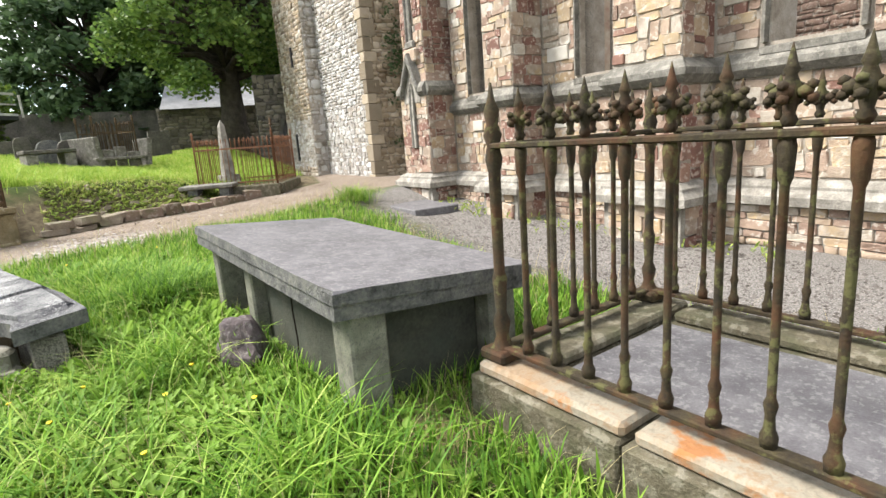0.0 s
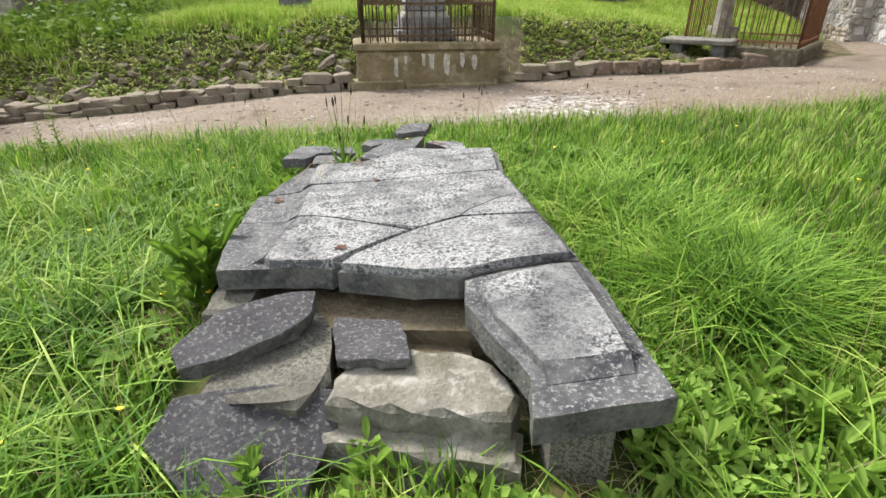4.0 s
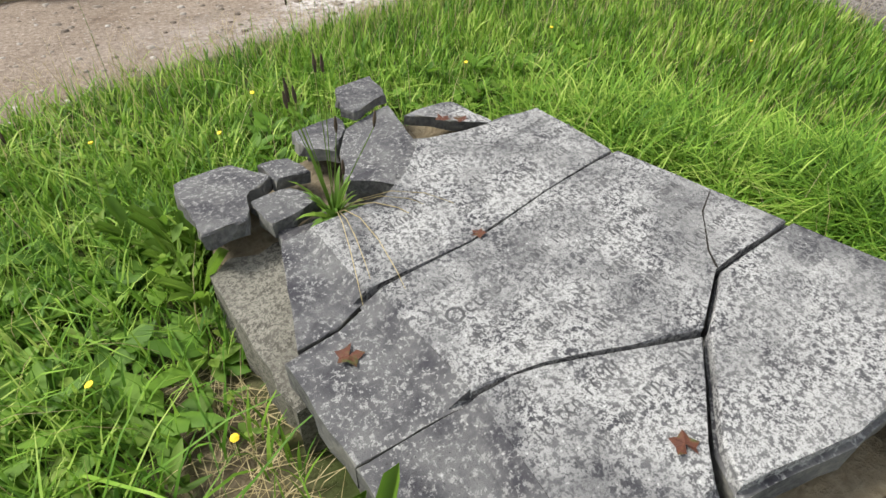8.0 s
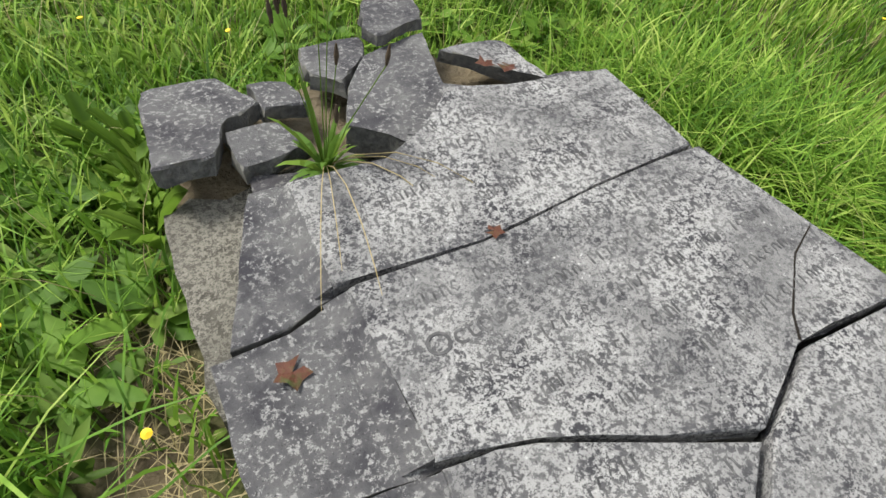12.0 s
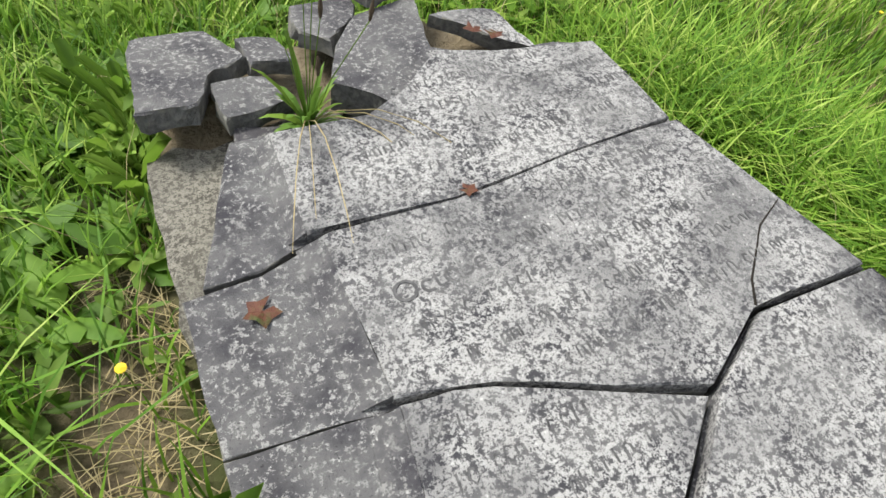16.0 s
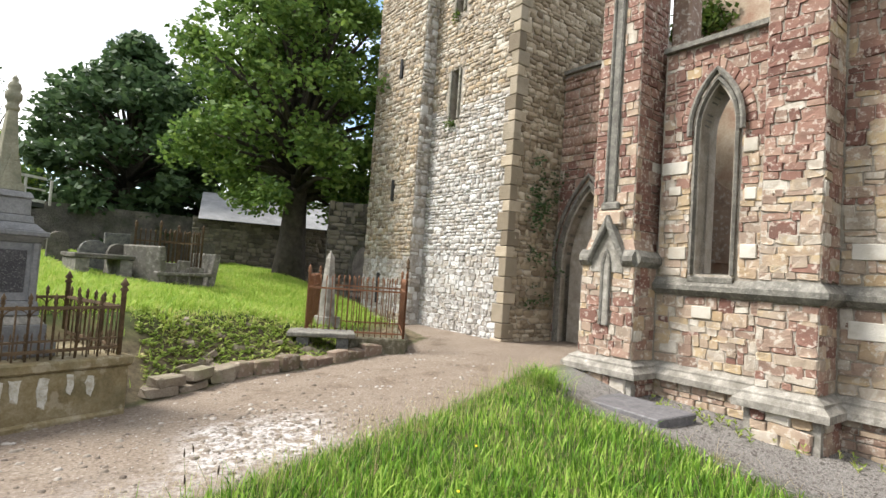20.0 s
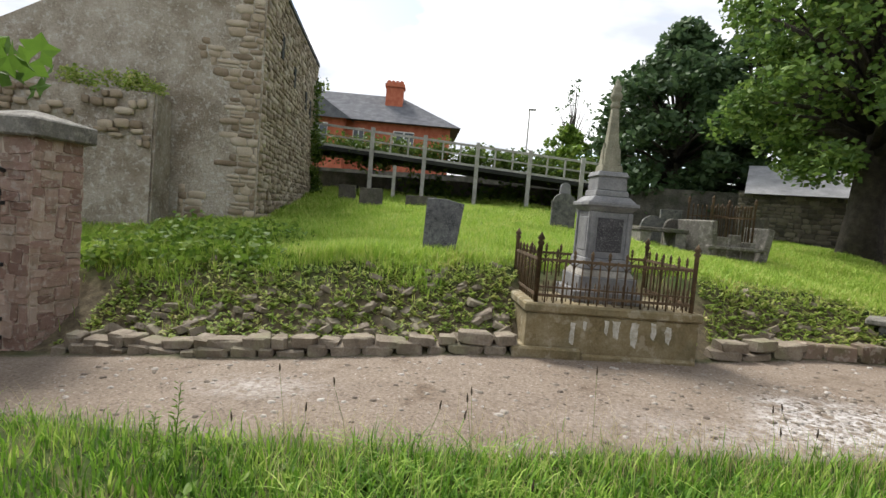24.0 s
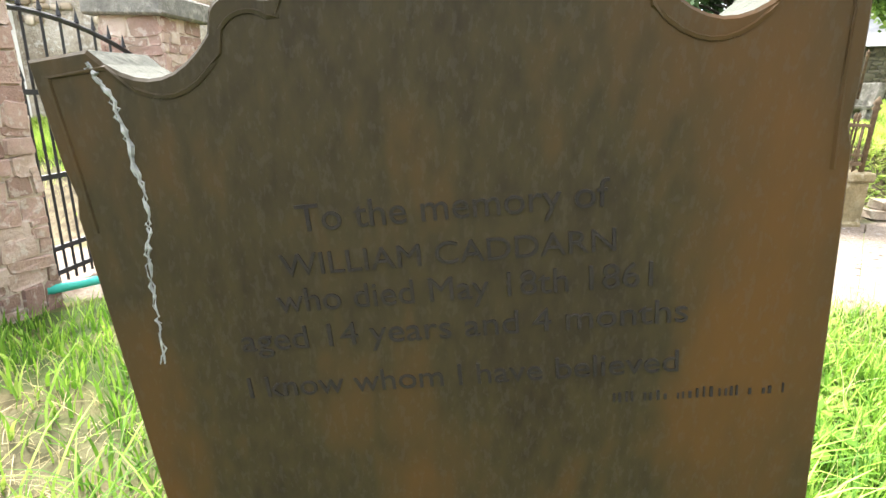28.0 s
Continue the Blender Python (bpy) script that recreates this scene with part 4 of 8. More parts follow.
for sx in (2.6, 2.76):
    bm = bmesh.new()
    tube_into(bm, [(sx, -0.34, 2.95), (sx, -0.34, 6.95), ((sx + 2.68) / 2, -0.34, 7.25), (2.68, -0.34, 7.4)], [0.03, 0.03, 0.028, 0.026], 6)
    part("slender_shaft", bm, DRESSED, w, "slender grey attached shaft")
part("shaft_panel", box(2.6, 2.76, -0.335, -0.29, 2.95, 6.95), DRESSED, w, "grey panel between the twin shafts")
part("shaft_base", box(2.53, 2.87, -0.38, -0.28, 2.8, 2.95, 0.03), DRESSED, w)
part("shaft_base", box(2.48, 2.96, -0.4, -0.28, 2.55, 2.8, 0.03), BROWN_STONE, w)
# moulded ledge that breaks up into a small gable over a blind lancet
LEDGE = [(0.1, 1.9), (-0.03, 1.9), (-0.1, 1.98), (-0.1, 2.06), (-0.02, 2.16), (0.1, 2.16)]
for s0, s1 in ((2.24, 2.46), (3.02, 3.24)):
    part("ledge", strip([(y - 0.38, z) for y, z in LEDGE], s0, s1), DRESSED, w, "dark moulded ledge")
part("ledge", strip([(y, z) for y, z in LEDGE], -0.4, 0.22), DRESSED, w, "dark moulded ledge returned along the flank", m=pose(3.24, 0, 0, rz=90))
for sgn in (-1, 1):
    v = [(2.74 + sgn * x, y, z) for x, z in ((0.33, 1.9), (0.33, 2.08), (0.0, 2.74), (0.0, 2.52)) for y in (-0.5, -0.3)]
    bm = raw(v, [(0, 2, 4, 6), (7, 5, 3, 1), (0, 1, 3, 2), (2, 3, 5, 4), (4, 5, 7, 6), (6, 7, 1, 0)])
    bmesh.ops.recalc_face_normals(bm, faces=bm.faces[:])
    bmesh.ops.bevel(bm, geom=bm.edges[:], offset=0.025, segments=1, affect="EDGES")
    part("gable_mould", bm, DRESSED, w, "dark raking gable mould")
bm = raw([(2.44, -0.41, 1.8), (3.04, -0.41, 1.8), (3.04, -0.41, 1.95), (2.74, -0.41, 2.55), (2.44, -0.41, 1.95), (2.44, -0.29, 1.8), (3.04, -0.29, 1.8), (3.04, -0.29, 1.95), (2.74, -0.29, 2.55), (2.44, -0.29, 1.95)],
         [(0, 1, 2, 3, 4), (9, 8, 7, 6, 5)] + [(i, 5 + i, 5 + (i + 1) % 5, (i + 1) % 5) for i in range(5)])
bmesh.ops.recalc_face_normals(bm, faces=bm.faces[:])
part("gable", bm, PALE_DRESSED, w, "pale gable stone over the blind lancet")
bm = raw([(2.24, -0.38, 2.05), (3.24, -0.38, 2.05), (3.24, 0.2, 2.05), (2.24, 0.2, 2.05), (2.34, -0.3, 2.4), (3.12, -0.3, 2.4), (3.12, 0.2, 2.4), (2.34, 0.2, 2.4)], [(0, 1, 5, 4), (1, 2, 6, 5), (2, 3, 7, 6), (3, 0, 4, 7), (4, 5, 6, 7), (3, 2, 1, 0)])
part("weathering", bm, BROWN_STONE, w, "sloping weathered set-off")
niche = arch_points(2.67, 2.81, 0.95, 1.85, 2.15)
bm = bmesh.new()
tube_into(bm, [(x, -0.42, z) for x, z in niche], [0.028] * len(niche), 5)
part("niche_mould", bm, DRESSED, w, "slender moulding of a blind lancet")
bm = prism([(x, z) for x, z in niche], 0.0, 0.012, 0.0)
part("niche_back", bm, PALE_DRESSED, w, "pale back of the blind lancet", m=pose(0, -0.408, 0) @ pose(0, 0, 0, rx=90))
# steep gablets on the four sides of the corner buttress, behind them an eight-sided spirelet
GC = (2.73, 0.06)
for a in range(4):
    turn = pose(GC[0], GC[1], 0, rz=90 * a)
    bm = raw([(-0.46, -0.44, 6.62), (0.46, -0.44, 6.62), (0.46, -0.44, 6.75), (0, -0.44, 8.35), (-0.46, -0.44, 6.75), (-0.46, 0, 6.62), (0.46, 0, 6.62), (0.46, 0, 6.75), (0, 0, 8.35), (-0.46, 0, 6.75)],
             [(0, 1, 2, 3, 4), (9, 8, 7, 6, 5), (0, 5, 6, 1), (1, 6, 7, 2), (2, 7, 8, 3), (3, 8, 9, 4), (4, 9, 5, 0)])
    bmesh.ops.recalc_face_normals(bm, faces=bm.faces[:])
    part("gablet", bm, BROWN_STONE if a % 2 == 0 else DRESSED, w, "steep weathered gablet", m=turn)
    for sx in (-1, 1):
        bm = bmesh.new()
        tube_into(bm, [(sx * 0.52, -0.47, 6.62), (0, -0.47, 8.48)], [0.055, 0.05], 4)
        part("gablet_coping", bm, DRESSED, w, "grey stone coping of the gablet", m=turn)
    lancet = arch_points(-0.13, 0.13, 6.75, 7.15, 7.5)
    bm = bmesh.new()
    tube_into(bm, [(x, -0.45, z) for x, z in lancet], [0.028] * len(lancet), 5)
    part("lancet_mould", bm, DRESSED, w, "narrow blind lancet", m=turn)
part("pinnacle", lathe([(0.36, 7.4), (0.32, 8.5), (0.36, 8.6), (0.3, 8.7), (0.05, 11.2)], 8, Matrix.Translation((GC[0], GC[1], 0))), DRESSED, w, "weathered eight-sided stone pinnacle")
part("corner_turret", box(3.08, 3.42, 0.55, 0.95, 5.6, 7.35, 0.04, 1, 0.03, 5), BROWN_STONE, w, "stump of a broken stone turret")

# recessed doorway wall between the aisle and the tower
DOOR = (0.25, 1.5, 0.22, 2.0, 3.55)
wall, keep = bay("wall_doorway", 0.02, 2.5, 0.2, 6.25, DOOR, 1.5, 0.7, "red sandstone wall with a blocked pointed doorway")
window_dressing("doorway", wall, DOOR, 0.16, 1.48)
bm = box(0.25, 1.5, 1.75, 1.95, 0.2, 3.5)
part("blocking", bm, MORTAR, wall, "rubble blocking of the doorway")
masonry(wall, pose(0, 1.5, 0), 0.04, 2.48, 0.25, 6.2, mixed(1.2), RED_STONE, (0.14, 0.26), (0.2, 0.45), 0.03, 0.016, 81, keep, 130, 1.4)
part("coping", strip([(1.4, 6.25), (1.4, 6.33), (1.8, 6.45), (2.25, 6.33), (2.25, 6.25)], 0.05, 2.34), DRESSED, wall, "dark weathered coping")

# far walls of the roofless church
bm = box(-0.0, 3.6, 8.6, 9.3, -0.3, 6.5)
box_into(bm, 3.6, 14, 8.6, 9.3, -0.3, 5.95)
far_wall = solid("wall_far_aisle", bm, MORTAR, CHURCH, "far rubble wall of the roofless church", "wall")
masonry(far_wall, pose(0, 8.6, 0), 3.4, 9.0, 1.2, 5.93, lambda w, r: BROWN_STONE, BROWN_STONE, (0.12, 0.24), (0.2, 0.5), 0.03, 0.016, 85, None, 0, 1.2, 0.4)
part("recess", box(5.0, 5.5, 8.5, 8.61, 3.7, 4.15, 0.02), SLATE_EDGE, far_wall, "dark put-log block in the far wall")
bm = raw([(s_, y_, z_) for y_ in (3.5, 4.1) for s_, z_ in ((0.2, -0.3), (3.75, -0.3), (3.75, 7.0), (3.45, 7.4), (3.42, 7.55), (3.06, 8.75), (2.96, 8.8), (2.74, 8.55), (2.72, 9.02), (2.6, 9.06), (1.47, 8.05), (1.3, 7.3), (0.2, 7.0))],
         [tuple(range(13)), tuple(range(25, 12, -1))] + [(i, 13 + i, 13 + (i + 1) % 13, (i + 1) % 13) for i in range(13)])
bmesh.ops.recalc_face_normals(bm, faces=bm.faces[:])
gable_wall = solid("wall_inner_gable", bm, INNER, CHURCH, "broken plastered inner gable of the ruined church, grown with plants", "wall")
for a, b in (((1.42, 8.0), (2.66, 9.1)), ((2.76, 8.55), (3.04, 8.82)), ((3.04, 8.82), (3.44, 7.5))):
    bm = bmesh.new()
    tube_into(bm, [(a[0], 3.6, a[1]), (b[0], 3.6, b[1])], [0.1, 0.1], 5)
    part("raking_coping", bm, DRESSED, gable_wall, "weathered raking coping")
bm = raw([(0.25, 3.46, 2.2), (3.7, 3.46, 2.2), (3.7, 3.46, 3.0), (3.1, 3.46, 3.5), (2.6, 3.46, 3.9), (2.3, 3.46, 4.6), (1.9, 3.46, 4.4), (1.5, 3.46, 4.9), (0.25, 3.46, 4.5)] + [(x, 3.52, z) for x, z in ((0.25, 2.2), (3.7, 2.2), (3.7, 3.0), (3.1, 3.5), (2.6, 3.9), (2.3, 4.6), (1.9, 4.4), (1.5, 4.9), (0.25, 4.5))],
         [tuple(range(9))] + [(i, 9 + i, 9 + (i + 1) % 9, (i + 1) % 9) for i in range(9)])
bmesh.ops.recalc_face_normals(bm, faces=bm.faces[:])
part("bare_stone", bm, BROWN_STONE, gable_wall, "reddish stone bared where plaster fell")
bm = box(11.5, 16, -0.1, 0.75, -0.35, 5.4)
solid("wall_aisle_4", bm, MORTAR, CHURCH, "aisle wall running on beyond the last buttress", "wall")

# ---- tower ----
TZ = 15.5
bm = bmesh.new()
for s0, s1, z0, z1 in ((-3.06, -2.24, 0, TZ), (-1.96, 0, 0, TZ), (-2.24, -1.96, 0, 5.3), (-2.24, -1.96, 6.55, 7.95), (-2.24, -1.96, 8.95, TZ)):
    box_into(bm, s0, s1, 0, 0.9, z0, z1)
box_into(bm, -5.3, -3.0, -0.38, 0.9, 0, TZ)
box_into(bm, -0.9, 0, 0.9, 5.6, 0, TZ)
box_into(bm, -5.5, -4.6, 0.9, 5.6, 0, TZ)
box_into(bm, -4.6, -0.9, 4.7, 5.6, 0, TZ)
tower = solid("wall_tower", bm, MORTAR, CHURCH, "tall square church tower of grey and buff rubble stone", "tower")
bm = bmesh.new()
box_into(bm, -4.6, -0.9, 0.9, 4.7, TZ - 0.3, TZ)
part("tower_roof", bm, DARKWALL, tower)
slit = lambda a, b, c, d: not (b > -2.3 and a < -1.9 and (5.2 < (c + d) / 2 < 6.62 or 7.85 < (c + d) / 2 < 9.02))
rub = lambda w, r: TOWER_STONE
WARM_PIECE = surface("tower_brown_stone", WARM_COLS[:4], 4, 45, 0.93, 0.7, rand="object", stain=((0.09, 0.085, 0.05), 0.6, 2.5))
masonry(tower, pose(0, 0, 0), -3.04, -0.16, 0.1, 3.9, lambda w, r: TOWER_LIME, TOWER_LIME_REST, (0.05, 0.13), (0.07, 0.27), 0.02, 0.008, 91, slit, 300, 1.2, 0.45)
masonry(tower, pose(0, 0, 0), -3.04, -0.16, 3.9, 5.6, rub, TOWER_REST, (0.05, 0.13), (0.07, 0.27), 0.02, 0.008, 98, slit, 0, 1.2, 0.45)
masonry(tower, pose(0, 0, 0), -3.04, -0.16, 5.6, 10.0, rub, TOWER_WARM, (0.05, 0.13), (0.07, 0.27), 0.02, 0.008, 97, slit, 0, 1.2, 0.45)
masonry(tower, pose(0, 0, 0), -3.04, -0.16, 10.25, TZ, rub, TOWER_REST, (0.12, 0.22), (0.2, 0.5), 0.035, 0.016, 92, slit, 0, 1.2, 0.45)
masonry(tower, pose(0, -0.38, 0), -5.3, -3.0, 0.1, 10.0, rub, TOWER_WARM, (0.055, 0.14), (0.08, 0.28), 0.02, 0.008, 93, None, 200, 1.2, 0.45)
masonry(tower, pose(0, -0.38, 0), -5.3, -3.0, 10.25, TZ, rub, TOWER_REST, (0.12, 0.22), (0.2, 0.5), 0.035, 0.016, 94, None, 0, 1.2, 0.45)
masonry(tower, SIDE, 0.14, 5.5, 0.1, TZ, lambda w, r: WARM_PIECE, RUBBLE_BROWN, (0.06, 0.15), (0.08, 0.3), 0.03, 0.01, 95, None, 150, 1.2, 0.45)
masonry(tower, pose(-3.0, 0, 0) @ SIDE, -0.38, 0.0, 0.1, TZ, rub, TOWER_REST, (0.12, 0.22), (0.15, 0.3), 0.03, 0.016, 96, None, 40, 1.2, 0.45)
QUOIN = surface("ochre_quoin", [(0.15, 0.12, 0.085), (0.23, 0.19, 0.135), (0.31, 0.265, 0.2)], 6, 50, 0.93, 0.6, rand="object", stain=((0.14, 0.115, 0.075), 0.6, 3))
zq, alt = 0.1, 0
while zq < TZ - 0.4:
    h = 0.24 + 0.08 * ((alt * 7) % 3)
    a, b = ((0.17, 0.3) if alt % 2 else (0.3, 0.17))
    ob = part("quoin", box(-a, 0.045, -0.045, b, zq, zq + h - 0.015, 0.012), QUOIN if alt % 3 else RUBBLE_BROWN, tower)
    zq += h
    alt += 1
part("string_course", strip([(0.1, 10.0), (-0.06, 10.02), (-0.14, 10.1), (-0.14, 10.16), (0.0, 10.25)], -3.06, 0.12), DRESSED, tower, "projecting tower string course")
part("string_course", strip([(0.1, 10.0), (-0.44, 10.02), (-0.52, 10.1), (-0.52, 10.16), (-0.38, 10.25)], -5.6, -3.06), DRESSED, tower)
part("string_course", box(0.04, 0.12, 0.12, 5.6, 10.02, 10.2), DRESSED, tower)
for z0, z1 in ((5.3, 6.55), (7.95, 8.95)):
    for s in (-2.3, -1.96):
        part("slit_jamb", box(s, s + 0.06, -0.05, 0.25, z0, z1, 0.01), KERB, tower, "dressed jamb of a slit window")
# no holes here: proud black boxes paint the shade inside narrow slits
for s_, z0, z1 in ((-4.4, 0.7, 1.5), (-3.98, 3.4, 3.95), (-3.98, 6.7, 7.2), (-4.04, 9.0, 9.45)):
    part("slit", box(s_ - 0.05, s_ + 0.05, -0.44, -0.3, z0, z1), IRON_BLACK, tower, "proud black box with a narrow slit's shade painted in")

# ---- boundary by the gate ----
WALL_STONE = surface("boundary_stone", [(0.26, 0.19, 0.15), (0.37, 0.285, 0.23), (0.42, 0.3, 0.245), (0.52, 0.44, 0.365)], 5, 45, 0.94, 0.7, rand="object", stain=((0.11, 0.12, 0.05), 0.4, 4))
PILLAR_STONE = surface("pinkish_sandstone", [(0.19, 0.115, 0.092), (0.27, 0.175, 0.14), (0.34, 0.235, 0.19), (0.42, 0.33, 0.27)], 5, 45, 0.93, 0.7, rand="object", stain=((0.16, 0.13, 0.09), 0.5, 4), spot=((0.5, 0.46, 0.4), 0.4, 14))
WALL_REST = surface("boundary_stone_rest", [(0.26, 0.19, 0.15), (0.37, 0.285, 0.23), (0.42, 0.3, 0.245), (0.52, 0.44, 0.365)], 5, 45, 0.94, 0.7, rand="island", stain=((0.16, 0.15, 0.08), 0.4, 4))


def pillar(name, m, w, h, z0, seed):
    bm = box(-w / 2, w / 2, -w / 2, w / 2, z0, h)
    p = solid(name, bm, WARM_MORTAR, m, "square red sandstone gate pillar with a grey capstone", "gate pillar", "structure")
    for k, f in enumerate((pose(0, -w / 2, 0), pose(w / 2, 0, 0, rz=90), pose(0, w / 2, 0, rz=180), pose(-w / 2, 0, 0, rz=-90))):
        masonry(p, f, -w / 2, w / 2, z0, h, lambda w_, r: PILLAR_STONE, PILLAR_STONE, (0.07, 0.2), (0.12, 0.38), 0.016, 0.007, seed + k, None, 110, 1, 0.45)
    c = box(-w / 2 - 0.1, w / 2 + 0.1, -w / 2 - 0.1, w / 2 + 0.1, h, h + 0.2, 0.02)
    bmesh.ops.create_cone(c, cap_ends=True, segments=4, radius1=(w / 2 + 0.06) * 1.414, radius2=0.1, depth=0.1, matrix=Matrix.Translation((0, 0, h + 0.25)) @ Matrix.Rotation(math.pi / 4, 4, "Z"))
    part("capstone", c, DRESSED, p, "weathered grey capstone")
    return p


pillar("wall_gate_pillar_near", pose(-6.66, 2.79, 0, rz=5), 0.68, 1.93, -0.6, 201)
pillar("wall_gate_pillar_far", pose(-7.07, 5.22, 0, rz=5), 0.66, 1.88, -0.7, 211)


def picket_gate():
    g = thing("iron_gate", pose(-6.72, 3.18, -0.4, rz=99.2), "closed black iron gate with arched top rail and spiked bars", "gate")
    for z in (0.12, 1.55, 0.9, 0.32):
        part("rail", box(0, 1.7, -0.015, 0.015, z, z + 0.04), IRON_BLACK, g)
    arc = [(1.7 * i / 12, 0, 2.16 - 0.26 * (i / 12 - 0.2) ** 2 / 0.64) for i in range(13)]
    bm = bmesh.new()
    tube_into(bm, arc, [0.022] * 13, 6)
    part("arched_rail", bm, IRON_BLACK, g)
    for i in range(18):
        x = 0.05 + i * 0.094
        tall = 2.28 - 0.26 * (x / 1.7 - 0.2) ** 2 / 0.64 if i % 2 == 0 else 1.74
        bm = lathe([(0.011, 0.05), (0.011, tall - 0.1), (0.02, tall - 0.09), (0.014, tall - 0.06), (0.002, tall + 0.02)], 6, Matrix.Translation((x, 0, 0)))
        part("bar", bm, IRON_BLACK, g)
    return g


picket_gate()

# rubble wall from the near pillar towards the camera's side of the yard
bm = box(0, 9, 0, 0.45, -0.6, 1.35)
low_wall = solid("wall_boundary", bm, WARM_MORTAR, pose(-7.02, 2.47, 0, rz=-93), "rubble boundary wall with upright stone coping", "wall")
masonry(low_wall, pose(0, 0.45, 0, rz=180), -9, 0, -0.5, 1.35, lambda w, r: WALL_STONE, WALL_REST, (0.04, 0.1), (0.05, 0.2), 0.018, 0.008, 221, None, 290, 0.8, 0.4)
for i in range(58):
    rr_ = random.Random(300 + i)
    part("coping_stone", box(i * 0.155, i * 0.155 + 0.14, -0.03, 0.48, 1.35, 1.5 + rr_.uniform(0, 0.07), 0.02), WALL_STONE, low_wall)

# rendered gable building behind the lane
def gable_building():
    b = thing("stone_building", pose(-7.67, 10.65, 0.2, rz=18.9), "tall roofless-looking grey rendered building with bare gable", "building")
    bm = raw([(0, 0, -1), (0, 8.4, -1), (0, 8.4, 6.1), (0, 0, 6.1), (-9, 0, -1), (-9, 8.4, -1), (-9, 8.4, 2.2), (-9, 0, 2.2), (-1.6, 0, 6.3), (-1.6, 8.4, 6.3)],
             [(0, 1, 2, 3), (4, 7, 6, 5), (0, 3, 8, 7, 4), (1, 5, 6, 9, 2), (3, 2, 9, 8), (8, 9, 6, 7), (0, 4, 5, 1)])
    bmesh.ops.recalc_face_normals(bm, faces=bm.faces[:])
    part("wall", bm, RENDER, b)
    part("verge", box(-0.12, 0.05, 0, 8.4, 6.1, 6.2), SLATE_ROOF, b, "slate eaves")
    part("lower_wall", box(-7.5, -1.75, -0.9, -0.02, -1, 3.1, 0.05, 2, 0.1, 4), RENDER, b, "broken lower rubble wall grown with weeds")
    masonry(b, pose(0, 0, 0, rz=90), 0.02, 8.35, -0.6, 6.05, lambda w, r: RUBBLE_BROWN, RUBBLE_BROWN, (0.09, 0.18), (0.14, 0.4), 0.03, 0.02, 241, None, 0, 1, 0.4)
    masonry(b, pose(0, -0.93, 0), -5.2, -1.8, 1.9, 3.0, lambda w, r: RUBBLE_BROWN, RUBBLE_BROWN, (0.09, 0.16), (0.14, 0.36), 0.03, 0.02, 242, lambda a, c, d, e: (a * 7.3 + d * 3.1) % 1.0 < 0.4, 0, 1, 0.4)
    masonry(b, pose(0, 0, 0), -1.6, -0.02, -0.4, 6.0, lambda w, r: RUBBLE_BROWN, RUBBLE_BROWN, (0.1, 0.18), (0.16, 0.4), 0.02, 0.02, 243, lambda a, c, d, e: c > -0.45 or math.sin(a * 5.1 + d * 3.3) + math.sin(d * 2.1) > 1.15, 0, 1, 0.4)
    # openings are flat dark panels on the wall, their inner shade painted
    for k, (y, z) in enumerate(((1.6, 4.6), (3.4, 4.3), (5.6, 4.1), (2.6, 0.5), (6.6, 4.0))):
        part("opening", box(-0.02, 0.045, y, y + 0.28, z, z + 0.55), DECKSHADE, b, "small near-black panel with an opening's shade painted in")
    return b


gable_building()


def outbuilding():
    b = thing("white_cottage", pose(-12.6, 8.2, -0.6, rz=98), "white rendered cottage with a slate roof beyond the gate", "house")
    part("wall", box(-2.3, 2.6, -0.2, 4, 0, 3.2), WHITE_PAINT, b, "white rendered wall")
    bm = raw([(-2.5, -0.4, 3.15), (2.8, -0.4, 3.15), (2.8, 2, 3.9), (-2.5, 2, 3.9), (-2.5, 4.3, 3.15), (2.8, 4.3, 3.15)], [(0, 1, 2, 3), (3, 2, 5, 4), (0, 3, 4), (1, 5, 2), (4, 5, 1, 0)])
    part("roof", bm, SLATE_ROOF, b, "grey slate roof")
    w = part("window", box(-1.2, -0.4, -0.26, -0.2, 2.1, 3.05), TIMBER, b)
    part("pane", box(-1.12, -0.48, -0.275, -0.262, 2.2, 2.97), GLASS, w)
    return b


outbuilding()
st = thing("stone_house", pose(-13.0, 0.4, -0.6, rz=97), "old buff rubble house with a patched end wall", "house")
part("wall", box(-5, 5, 0, 5, 0, 3.85), BUFF, st)
part("gutter", box(-5, 5, -0.22, -0.1, 3.72, 3.82, 0.01), SLATE_DARK, st, "dark eaves gutter")
part("wall", box(-5, 5, -0.06, 0, 0, 3.7, rough=0.03), BUFF, st, "exposed rubble patch")
part("wall", box(3.9, 4.75, -0.1, -0.06, 1.5, 3.6), RENDER, st, "pale rendered panel")
bm = raw([(-5.2, -0.25, 3.82), (5.2, -0.25, 3.82), (5.2, 2.5, 5.0), (-5.2, 2.5, 5.0), (-5.2, 5.2, 3.82), (5.2, 5.2, 3.82)], [(0, 1, 2, 3), (3, 2, 5, 4), (0, 3, 4), (1, 5, 2), (4, 5, 1, 0)])
part("roof", bm, SLATE_ROOF, st, "grey slate roof")
sg = thing("notice_board", pose(-11.6, 3.0, -0.35, rz=100), "green notice board with pale lettering on posts beyond the wall", "sign")
part("board", box(-0.55, 0.55, -0.02, 0.02, 1.45, 2.0, 0.005), GREEN_SIGN, sg)
part("frame", box(-0.6, 0.6, 0.0, 0.03, 1.4, 2.05, 0.005), WHITE_PAINT, sg)
